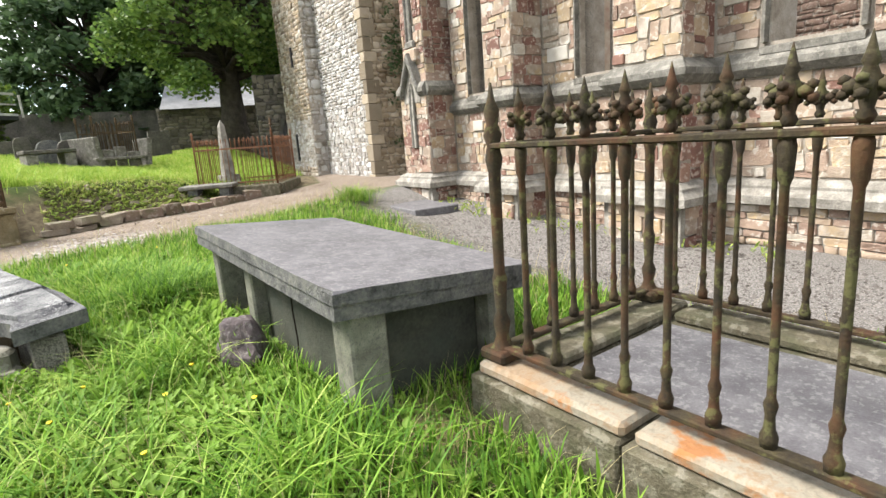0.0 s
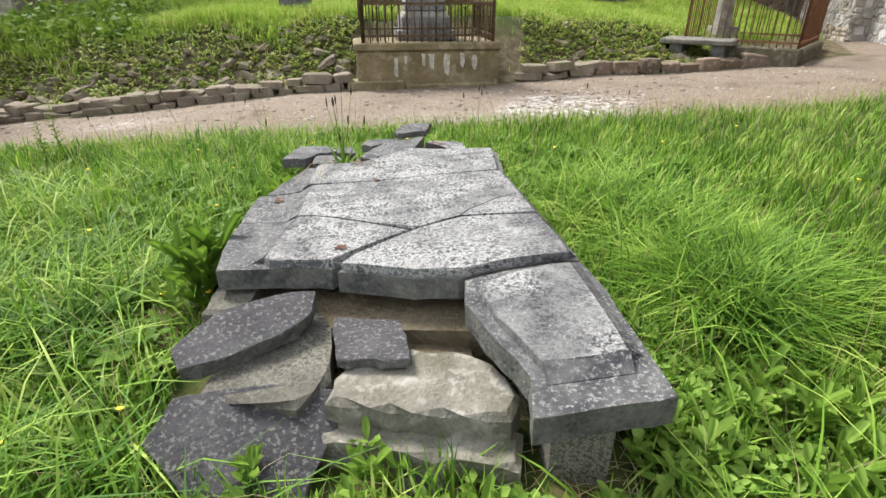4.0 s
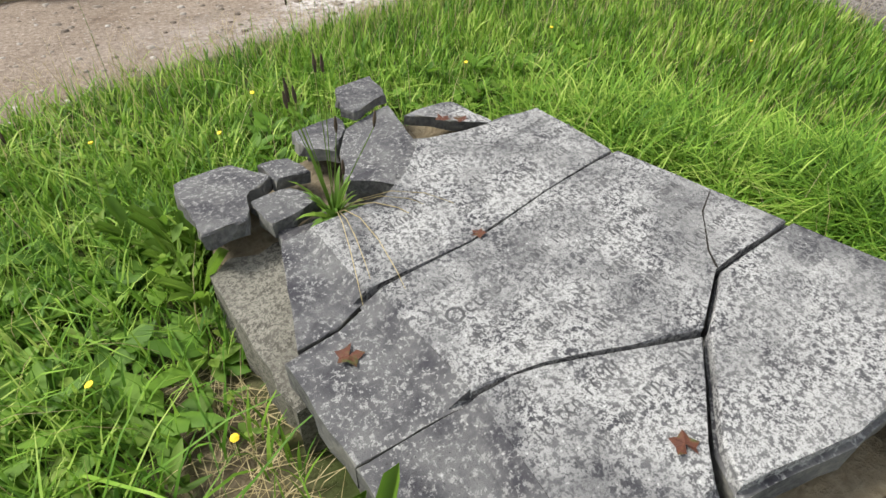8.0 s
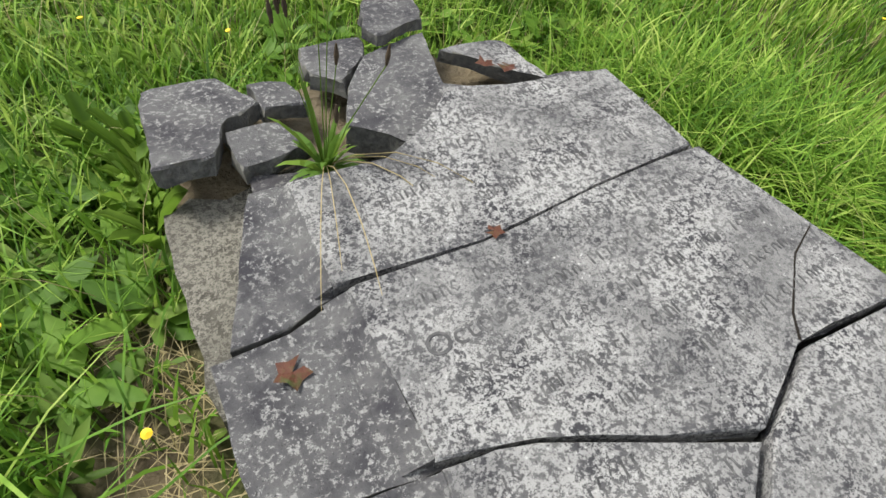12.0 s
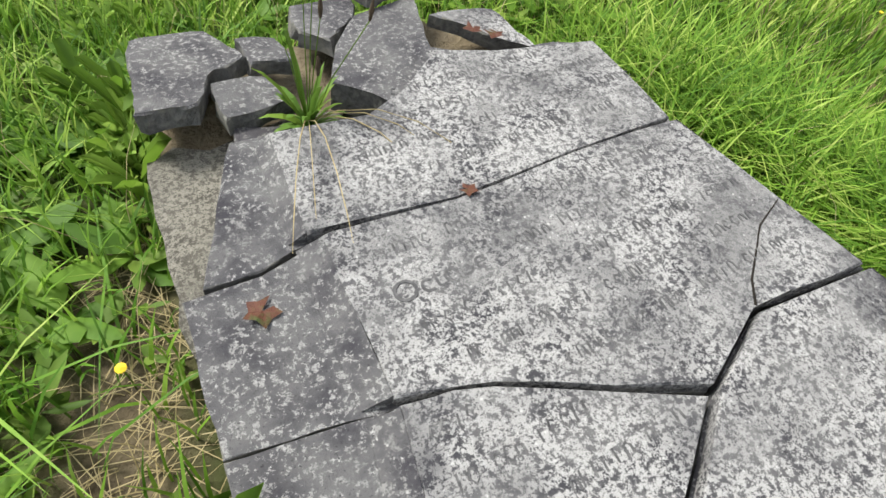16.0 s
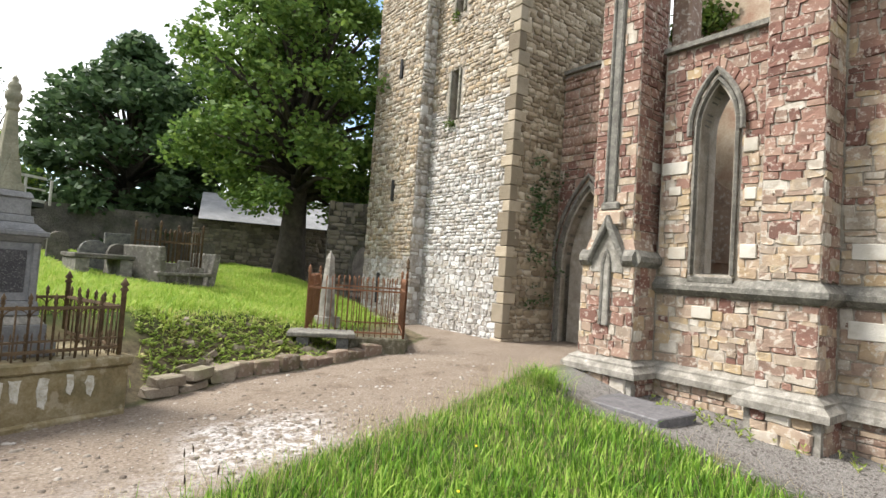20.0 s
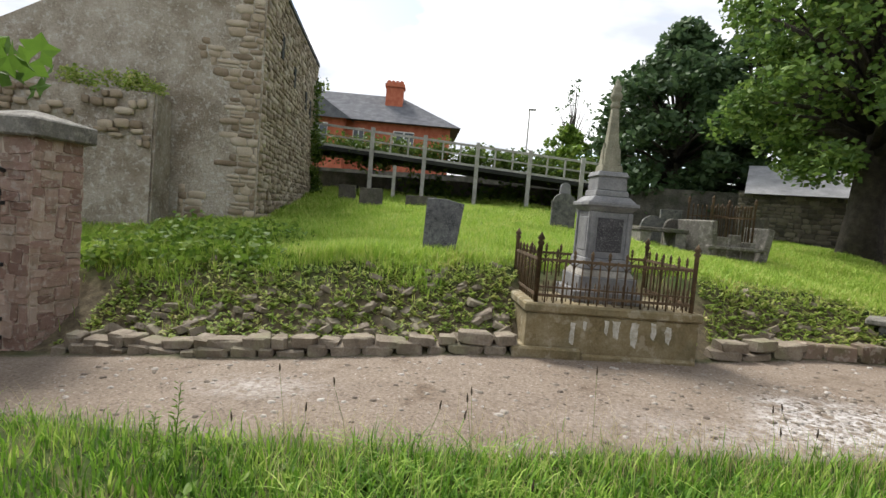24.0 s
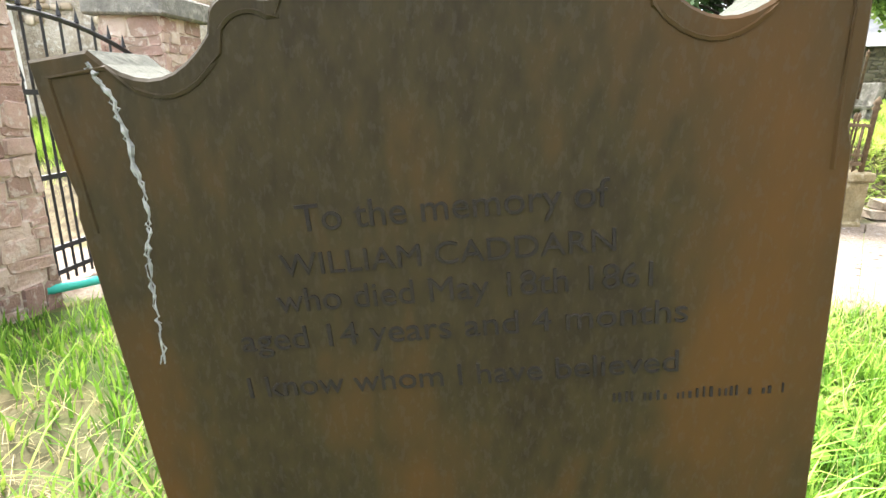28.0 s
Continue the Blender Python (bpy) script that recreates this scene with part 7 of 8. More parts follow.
def railed_tomb(x, y, rot):
    z = ground_z(x, y)
    t = thing("railed_tomb", pose(x, y, z - 0.1, rz=rot), "grey stone tomb with upright end slabs and a spiked iron railing", "tomb")
    part("end_slab", box(-0.07, 0.07, -0.55, 0.55, -0.1, 1.0, 0.02, 1, 0.01, 1), DARK_SLAB, t, "leaning end slab", m=pose(-0.62, -0.1, 0, 0, -7, 8))
    part("end_slab", box(-0.07, 0.07, -0.5, 0.5, -0.1, 0.92, 0.02, 1, 0.01, 2), DARK_SLAB, t, "leaning end slab", m=pose(0.62, -0.15, 0, 0, 9, -6))
    for x0, x1, h0 in ((-0.5, -0.2, 0.66), (-0.17, 0.12, 0.72), (0.16, 0.48, 0.58)):
        part("front_slab", box(x0, x1, -0.5, -0.42, -0.1, h0, 0.02, 1, 0.01, int(h0 * 100)), DARK_SLAB, t, "upright broken side slab")
    part("ledge", box(-0.75, 0.7, -0.66, -0.52, 0.38, 0.46, 0.015, 1, 0.008, 4), DARK_SLAB, t, "narrow stone ledge")
    fence(t, [(-0.52, -0.3), (0.52, -0.3), (0.52, 0.6), (-0.52, 0.6)], 0.1, 1.3, 0.11, IRON_BROWN, 0.014)
    return t


railed_tomb(2.35, 13.7, 20)
table2 = thing("low_tomb", pose(0.9, 13.4, ground_z(0.9, 13.4), rz=12), "low grey table tomb on short supports in the upper graveyard", "tomb")
part("top", box(-0.55, 0.55, -0.4, 0.4, 0.42, 0.52, 0.02), DARKWALL, table2)
for x in (-0.4, 0.4):
    part("support", box(x - 0.12, x + 0.12, -0.35, 0.35, -0.1, 0.42), DRESSED, table2)

# rust-red railed plot below the tower
rp = thing("red_railed_plot", pose(4.83, 8.15, 0.28, rz=146), "grave plot with rust-red iron railings on a low stone kerb", "grave")
part("kerb", box(-0.05, 1.0, -0.1, 0.1, -0.2, 0.1, 0.02, 1, 0.01, 1), MOSS_KERB, rp)
part("kerb", box(-0.1, 0.1, -1.9, -0.1, -0.2, 0.1, 0.02, 1, 0.01, 2), MOSS_KERB, rp)
fence(rp, [(0, 0), (1.7, 0), (1.7, -1.8), (0, -1.8), (0, 0)], 0.1, 1.05, 0.1, IRON_RUST, 0.008, (), False, 0.02)
part("tall_post", lathe([(0.02, 0.1), (0.02, 1.35), (0.04, 1.37), (0.02, 1.42), (0.035, 1.46), (0.003, 1.55)], 8, Matrix.Translation((0.0, -0.02, 0))), IRON_BROWN, rp)
ob_ = thing("small_obelisk", pose(4.3, 10.0, ground_z(4.3, 10.0) - 0.1, rz=15), "pale stone obelisk behind the red railing", "obelisk")
for nm, r0, r1, z0, z1 in (("base", 0.2, 0.2, 0, 0.3), ("shaft", 0.12, 0.06, 0.3, 1.45), ("tip", 0.06, 0.005, 1.45, 1.6)):
    CX, CY = 0, 0
    part(nm, block(r0, r1, z0, z1, 0.004), PALE_DRESSED, ob_)
lt = thing("low_slab_tomb", pose(3.55, 8.75, 0.3, rz=150), "low grey slab tomb at the bank's foot", "tomb")
part("top", box(-0.55, 0.55, -0.3, 0.3, 0.1, 0.18, 0.015, 1, 0.01, 1), DRESSED, lt)
part("support", box(0.2, 0.4, -0.25, 0.25, -0.2, 0.1, 0.01), SLATE_EDGE, lt)
part("support", box(-0.45, -0.25, -0.25, 0.25, -0.2, 0.1, 0.01), SLATE_EDGE, lt)

# barn, ruined arch wall, far wall
barn = thing("stone_barn", pose(6.6, 21.0, 0.8, rz=-18), "dark rubble barn with a pale slate roof under the trees", "barn")
part("wall", box(-1.8, 3.4, 0, 5, -1, 2.3), DARKWALL, barn, "dark rubble wall")
masonry(barn, pose(0, 0, 0), -1.78, 3.38, -0.3, 2.2, lambda w, r: DARK_RUBBLE, DARK_RUBBLE, (0.1, 0.2), (0.16, 0.4), 0.03, 0.016, 262, None, 0, 1.2, 0.4)
bm = raw([(-1.6, -0.3, 2.2), (3.6, -0.3, 2.2), (3.6, 2.5, 3.5), (-1.6, 2.5, 3.5), (-1.6, 5.3, 2.2), (3.6, 5.3, 2.2)], [(0, 1, 2, 3), (3, 2, 5, 4), (0, 3, 4), (1, 5, 2), (4, 5, 1, 0)])
part("roof", bm, PALE_ROOF, barn, "pale grey slate roof")
wall, keep = bay("wall_ruined_arch", 0.95, 3.2, -0.5, 3.2, (1.75, 2.35, 0.4, 1.3, 1.95), 0, 0.7, "dark ruined wall pierced by a pointed arch")
masonry(wall, pose(0, 0, 0), 0.97, 3.18, 0.0, 3.15, lambda w, r: DARK_RUBBLE, DARK_RUBBLE, (0.1, 0.2), (0.14, 0.36), 0.03, 0.016, 261, keep, 0, 1.2, 0.4)
wall.matrix_basis = pose(5.9, 15.15, 0.3, rz=-31)
wall.data.materials[0] = DARKWALL
bm = box(-26, 24, 0, 0.6, -0.5, 2.4, rough=0.05)
solid("wall_churchyard_far", bm, DARKWALL, pose(2.0, 24.5, 0.8, rz=-4), "dark rubble wall along the far side of the churchyard", "wall")

# ---- bank stones ----
BANK_STONE = surface("bank_stone", [(0.12, 0.097, 0.07), (0.2, 0.165, 0.125), (0.3, 0.26, 0.2)], 6, 50, 0.93, 0.6, stain=((0.13, 0.14, 0.06), 0.5, 3))


BROWN_EDGE = surface("brown_edging", [(0.1, 0.07, 0.052), (0.17, 0.12, 0.09), (0.25, 0.19, 0.145)], 7, 50, 0.93, 0.7, rand="object", stain=((0.09, 0.095, 0.04), 0.6, 4), spot=((0.4, 0.36, 0.3), 0.4, 12))


def ridge_stones():
    rnd = random.Random(77)
    kinds = []
    for k in range(6):
        bm = bmesh.new()
        bmesh.ops.create_cube(bm, size=1)
        bmesh.ops.bevel(bm, geom=bm.edges[:], offset=0.12, segments=1, affect="EDGES")
        for v in bm.verts:
            v.co += Vector((rnd.uniform(-0.08, 0.08), rnd.uniform(-0.08, 0.08), rnd.uniform(-0.08, 0.08)))
        kinds.append(mesh_of("kerb_stone", bm, BANK_STONE))
    reds = []
    for k in range(4):
        reds.append(mesh_of("kerb_stone", box(-0.5, 0.5, -0.5, 0.5, -0.5, 0.5, 0.07, 1, 0.05, 90 + k), BROWN_EDGE))
    row = thing("bank_edging", pose(0, 0, 0), "dry edging of rough field stones along the foot of the bank", "stone edging")
    x = -6.4
    while x < 4.2:
        l = rnd.uniform(0.14, 0.4)
        if not -1.75 < x + l / 2 < 0.45:
            yy = along(FAR_EDGE, x + l / 2)
            slope = math.degrees(math.atan2(along(FAR_EDGE, x + l) - along(FAR_EDGE, x), l))
            red = x > 1.6
            for lev in range(1 if red else 2):
                h = rnd.uniform(0.08, 0.14) * (1.7 if red else 1)
                ob = new("kerb_stone", rnd.choice(reds if red else kinds))
                ob.parent = row
                ob.matrix_basis = pose(x + l / 2 + lev * 0.1, yy + 0.1 + lev * 0.06, lane_z(x) + h / 2 - 0.02 + lev * 0.1, rnd.uniform(-6, 6), rnd.uniform(-5, 5), slope + rnd.uniform(-8, 8)) @ Matrix.Diagonal((l, 0.22, h, 1))
        x += l + rnd.uniform(0, 0.05)
    loose = thing("bank_rubble", pose(0, 0, 0), "scattered weathered stones on the earthy bank", "rubble")
    for i in range(300):
        x = rnd.uniform(-6.2, 4.2)
        if -1.8 < x < 0.6:
            continue
        d = abs(rnd.gauss(0, 0.6)) + 0.15
        y = along(FAR_EDGE, x) + d
        s = rnd.uniform(0.05, 0.17) * (1.2 - min(d, 1) * 0.5)
        ob = new("stone", rnd.choice(kinds))
        ob.parent = loose
        ob.matrix_basis = pose(x, y, ground_z(x, y) + s * 0.1, rnd.uniform(-30, 30), rnd.uniform(-30, 30), rnd.uniform(0, 360)) @ Matrix.Diagonal((s * 1.6, s, s * 0.6, 1))


ridge_stones()


# ---- trees ----
def leaf_cloud(centres, radii, per, size, seed, flat=0.75):
    """Many small leaf quads scattered through lumps of crown."""
    rng = np.random.default_rng(seed)
    P = []
    for c, r in zip(centres, radii):
        n = int(per * r * r)
        v = rng.normal(size=(n, 3))
        v /= np.linalg.norm(v, axis=1)[:, None]
        rad = r * (0.15 + 1.0 * rng.random(n) ** 0.75)
        p = np.array(c) + v * rad[:, None] * np.array((1, 1, flat))
        P.append(p)
    P = np.vstack(P)
    n = len(P)
    s = size * (0.6 + 0.8 * rng.random(n))
    a = rng.normal(size=(n, 3))
    a[:, 2] *= 0.5
    a /= np.linalg.norm(a, axis=1)[:, None]
    b = np.cross(a, rng.normal(size=(n, 3)))
    b /= np.linalg.norm(b, axis=1)[:, None]
    a, b = a * s[:, None], b * s[:, None] * 0.7
    V = np.stack([P - a, P + b * 0.9, P + a, P - b * 0.9], 1).reshape(-1, 3)
    F = np.arange(4 * n).reshape(n, 4)
    return V, F


def tree(x, y, z, h, spread, seed, mt, label, lumps=46, per=420, size=0.16, trunk=0.35, low=0.25, name="tree", fluff=0.19):
    t = thing(name, pose(x, y, z), label, "tree")
    rnd = random.Random(seed)
    bm = bmesh.new()
    top = h * 0.62
    line = [(0, 0, -0.3), (0.05 * h * 0.1, 0, h * 0.12), (0.1, 0.05, h * 0.3), (0.0, 0.1, top)]
    tube_into(bm, line, [trunk * 1.35, trunk, trunk * 0.72, trunk * 0.25], 9)
    centres, radii = [], []
    for k in range(lumps):
        a = rnd.uniform(0, 2 * math.pi)
        f = (k + 0.5) / lumps
        zz = h * (low + (0.97 - low) * f)
        env = spread * math.sin(math.pi * min(1, 0.18 + 0.82 * f)) ** 0.75
        r = env * math.sqrt(rnd.uniform(0.15, 1)) * 0.85
        c = (r * math.cos(a), r * math.sin(a), zz)
        centres.append(c)
        radii.append(rnd.uniform(0.5, 1.1) * spread * fluff)
        if k % 2 == 0:
            st_z = min(top * 0.95, h * 0.14 + zz * 0.42)
            p0 = Vector((0.05, 0.05, st_z))
            p1 = p0.lerp(Vector(c), 0.5) + Vector((0, 0, 0.25))
            tube_into(bm, [p0, p1, Vector(c)], [trunk * 0.32, trunk * 0.18, trunk * 0.04], 5)
    part("trunk", bm, BARK, t, "dark branching trunk", True)
    V, F = leaf_cloud(centres, radii, per, size, seed)
    bulk("crown", V, F, mt, t, "crown of small leaves with gaps", "", "")
    return t


tree(6.5, 16.6, 1.1, 10.6, 4.5, 5, TREE_LEAF, "large sycamore tree in full leaf beside the tower", 260, 430, 0.095, 0.42, 0.22, "tree", 0.165)
tree(3.6, 27.2, 1.3, 9.7, 4.4, 6, DARK_LEAF, "dark broadleaf tree behind the graves", 200, 240, 0.16, 0.35, 0.04)
tree(7.2, 28.5, 1.3, 10.6, 3.4, 8, DARK_LEAF, "dark broadleaf tree behind the barn", 170, 240, 0.17, 0.35, 0.08)
tree(10.5, 27, 1.5, 11, 4.5, 9, DARK_LEAF, "broadleaf tree behind the barn", 120, 200, 0.18, 0.35, 0.15)
tree(-1.2, 32.8, 1.5, 5.6, 2.4, 10, WEED, "light green tree beyond the walkway", 90, 420, 0.14, 0.25, 0.05)
tree(-1.1, 33.5, 2.0, 8.2, 1.7, 12, DARK_LEAF, "thin bare-looking tree beyond the walkway", 70, 90, 0.09, 0.16, 0.3)
tree(9.9, 2.6, -0.2, 8.6, 1.0, 14, IVY, "young leafy sapling growing inside the ruined church", 24, 260, 0.09, 0.08, 0.7, "sapling", 0.4)


def hedge(name, pts, r, per, size, mt, seed, label, category="ivy", kind="stuff"):
    rnd = random.Random(seed)
    V, F = leaf_cloud(pts, [r * rnd.uniform(0.7, 1.2) for _ in pts], per, size, seed, 0.8)
    return bulk(name, V, F, mt, None, label, category, kind)


rd = random.Random(21)
D3 = lambda p: tuple(DECK @ Vector(p))
hedge("ivy_hedge", [D3((rd.uniform(-1.5, 10.5), rd.uniform(0.3, 1.6), rd.uniform(3.5, 4.15))) for _ in range(110)], 0.5, 300, 0.09, IVY, 22, "ivy and shrubs grown over the walkway railing", "hedge")
hedge("ivy_screen", [D3((rd.uniform(3, 10.6), rd.uniform(1.8, 2.5), rd.uniform(0.8, 3.0))) for _ in range(80)], 0.6, 220, 0.1, IVY, 23, "dark ivy hanging under the walkway", "ivy")
hedge("shrubs", [(rd.uniform(-7.4, -5.0), rd.uniform(6.2, 8.2), 0.45 + rd.uniform(0, 0.4)) for _ in range(30)], 0.42, 900, 0.05, WEED, 24, "nettles and ground elder at the foot of the building", "weeds")
hedge("wall_ivy", [tuple(CHURCH @ Vector((rd.uniform(-0.05, 0.2), rd.uniform(0.5, 1.4), rd.uniform(1.0, 4.2)))) for _ in range(26)], 0.22, 700, 0.04, DARK_LEAF, 25, "dark ivy climbing in the corner of the tower", "ivy")
hedge("gable_ivy", [tuple(CHURCH @ Vector((rd.uniform(1.5, 2.7), 3.45, 7.2 + rd.uniform(0, 0.5)))) for _ in range(26)], 0.35, 500, 0.06, IVY, 26, "ivy and moss on the broken gable", "ivy")
hedge("gable_moss", [tuple(CHURCH @ Vector((1.6 + t_, 3.42, 7.95 + 0.85 * t_ + rd.uniform(-0.25, 0.0)))) for t_ in (0.2, 0.4, 0.6, 0.75, 0.9, 1.0)], 0.2, 900, 0.05, IVY, 36, "moss and ferns under the broken gable's coping", "ivy")
hedge("far_shrub", [tuple(CHURCH @ Vector((5.55 + rd.uniform(-0.45, 0.45) * (1 - t_ / 1.6), 8.5, 5.9 + t_))) for t_ in [rd.uniform(0, 1.35) for _ in range(26)]], 0.3, 700, 0.07, WEED, 37, "shrub grown on the far wall of the ruin", "shrub")
for k, s_ in enumerate(((-2.1, 5.25), (-2.1, 7.9), (-2.6, 11.5))):
    hedge("wall_plant", [tuple(CHURCH @ Vector((s_[0] + rd.uniform(-0.15, 0.1), -0.06, s_[1] + rd.uniform(-0.15, 0.08)))) for _ in range(4)], 0.11, 3000, 0.03, IVY, 27 + k, "small fern rooted in the tower masonry", "plant")

B3 = lambda p: tuple(pose(-7.67, 10.65, 0.2, rz=18.9) @ Vector(p))
hedge("wall_weeds", [B3((rd.uniform(-3.6, -1.8), rd.uniform(-0.9, -0.4), 3.12 + rd.uniform(-0.1, 0.25))) for _ in range(26)], 0.2, 1500, 0.035, BANK_WEED, 33, "yellow-green weeds along the broken wall top", "weeds")
hedge("wall_ivy", [B3((rd.uniform(0.0, 0.15), rd.uniform(7.4, 8.5), rd.uniform(0.6, 5.6))) for _ in range(40)], 0.3, 700, 0.06, IVY, 34, "ivy climbing the end of the long rubble wall", "ivy")

# overhanging branch near the tall headstone
def palmate(size):
    pts = []
    for i in range(10):
        a = math.radians(-70 + 320 * i / 9)
        r = size * (1.0 if i % 2 == 1 else 0.62)
        pts.append((r * math.sin(a + math.pi), r * math.cos(a + math.pi)))
    return pts


def branch(name, points, seed, leaves, size, spread):
    b = thing(name, pose(0, 0, 0), "overhanging sycamore branch with lobed green leaves", "branch")
    bm = bmesh.new()
    tube_into(bm, points, list(np.linspace(0.02, 0.005, len(points))), 5)
    part("twig", bm, BARK, b)
    rnd = random.Random(seed)
    kinds = []
    for k in range(4):
        pl_ = palmate(size * (0.8 + 0.15 * k))
        bm = raw([(0, 0, 0)] + [(x, y, 0.25 * abs(x) * rnd.uniform(0.2, 1) - 0.02) for x, y in pl_], [(0, i + 1, i + 2) for i in range(9)])
        kinds.append(mesh_of("leaf", bm, BRANCH_LEAF))
    for i in range(leaves):
        t = rnd.random() * (len(points) - 1)
        k = int(t)
        p = Vector(points[k]).lerp(Vector(points[min(k + 1, len(points) - 1)]), t - k) + Vector((rnd.gauss(0, spread), rnd.gauss(0, spread), -abs(rnd.gauss(0, spread * 0.8))))
        ob = new("leaf", rnd.choice(kinds))
        ob.parent = b
        ob.matrix_basis = pose(*p, rnd.uniform(-70, 70), rnd.uniform(-60, 60), rnd.uniform(0, 360))
    return b


branch("branch", [(-7.0, -0.3, 2.6), (-5.6, 1.1, 2.2), (-5.0, 2.0, 2.13), (-4.7, 2.35, 2.1), (-4.35, 2.72, 2.16)], 31, 330, 0.088, 0.15)
branch("branch", [(-7.0, -0.4, 1.7), (-6.2, 0.4, 1.4), (-5.7, 0.9, 1.28), (-5.3, 1.4, 1.2)], 32, 210, 0.085, 0.17)


# ---- grass and weeds ----
SLAB_BLOCK = [(-0.76, 0.4), (-0.88, 1.7), (-0.88, 2.05), (-0.5, 2.15), (-0.1, 2.28), (0.15, 2.03), (0.36, 1.8), (0.8, -0.05), (0.4, -0.12), (0.3, 0.0), (-0.1, -0.15), (-0.6, -0.1)]


def inside(poly, X, Y):
    res = np.zeros(len(X), bool)
    n = len(poly)
    for i in range(n):
        x0, y0 = poly[i]
        x1, y1 = poly[(i + 1) % n]
        c = (y0 > Y) != (y1 > Y)
        res ^= c & (X < (x1 - x0) * (Y - y0) / ((y1 - y0) or 1e-9) + x0)
    return res


FE, NE = np.array(FAR_EDGE), np.array(NEAR_EDGE)
GY = np.array([-9, -4, -0.3, 1.1, 3.7, 5.4])
GXV = np.array([3.6, 3.9, 4.15, 4.35, 5.0, 5.4])


def free(X, Y, margin=0.0):
    ok = ~inside(SLAB_BLOCK, X, Y)
    ok &= ~((X > 1.62) & (X < 2.4) & (Y > -1.6) & (Y < 0.35))
    ok &= ~((X > 1.93) & (X < 3.4) & (Y > -4.7) & (Y < -2.0))
    bare = np.exp(-((X + 0.98) / 0.15) ** 4 - ((Y - 1.05) / 0.65) ** 4) + 0.9 * np.exp(-((X - 1.8) / 0.3) ** 2 - ((Y + 1.9) / 0.25) ** 2) + 0.75 * np.exp(-((X + 4.9) / 0.8) ** 4 - ((Y - 0.9) / 0.7) ** 4)
    ok &= np.random.default_rng(len(X)).random(len(X)) > 0.85 * bare
    ok &= ~((np.abs(X + 3.05) < 0.47) & (np.abs(Y - 0.9) < 0.09))
    return ok


def wave(X, Y, f, s):
    return (np.sin(X * f + s) * np.cos(Y * f * 1.13 - s * 1.7) + np.sin((X + Y) * f * 0.63 + s * 2.3) * 0.7) * 0.5


def heights(X, Y):
    return np.array([ground_z(float(a), float(b)) for a, b in zip(X, Y)])


def blades(name, X, Y, h, w, mt, label, seed, lean=0.45, category="grass"):
    """Bent grass blades, three segments each, all one stuff."""
    rng = np.random.default_rng(seed)
    n = len(X)
    cell = 0.1
    gx, gy = np.floor(X / cell), np.floor(Y / cell)
    keys, inv = np.unique(np.stack([gx, gy], 1), axis=0, return_inverse=True)
    gz = heights(keys[:, 0] * cell + cell / 2, keys[:, 1] * cell + cell / 2)[inv.ravel()]
    ang = rng.random(n) * 2 * np.pi
    d = np.stack([np.cos(ang), np.sin(ang)], 1)
    k = np.stack([-d[:, 1], d[:, 0]], 1)
    bend = lean * (0.3 + rng.random(n) * 1.2)
    V = np.zeros((n, 7, 3))
    for i, (t, ww) in enumerate(((0, 0.8), (0.4, 1.0), (0.75, 0.7))):
        c = np.stack([X, Y], 1) + d * (bend * h * t * t)[:, None]
        zz = gz - 0.01 + h * (t - 0.28 * bend * t * t)
        V[:, 2 * i, :2], V[:, 2 * i + 1, :2] = c - k * (w * ww)[:, None], c + k * (w * ww)[:, None]
        V[:, 2 * i, 2] = V[:, 2 * i + 1, 2] = zz
    V[:, 6, :2] = np.stack([X, Y], 1) + d * (bend * h * 1.15)[:, None]
    V[:, 6, 2] = gz + h * (1 - 0.34 * bend)
    base = (np.arange(n) * 7)[:, None]
    F = np.concatenate([base + np.array([[0, 1, 3], [0, 3, 2], [2, 3, 5], [2, 5, 4], [4, 5, 6]])[i] for i in range(5)], 0)
    return bulk(name, V.reshape(-1, 3), F, mt, None, label, category, "stuff")


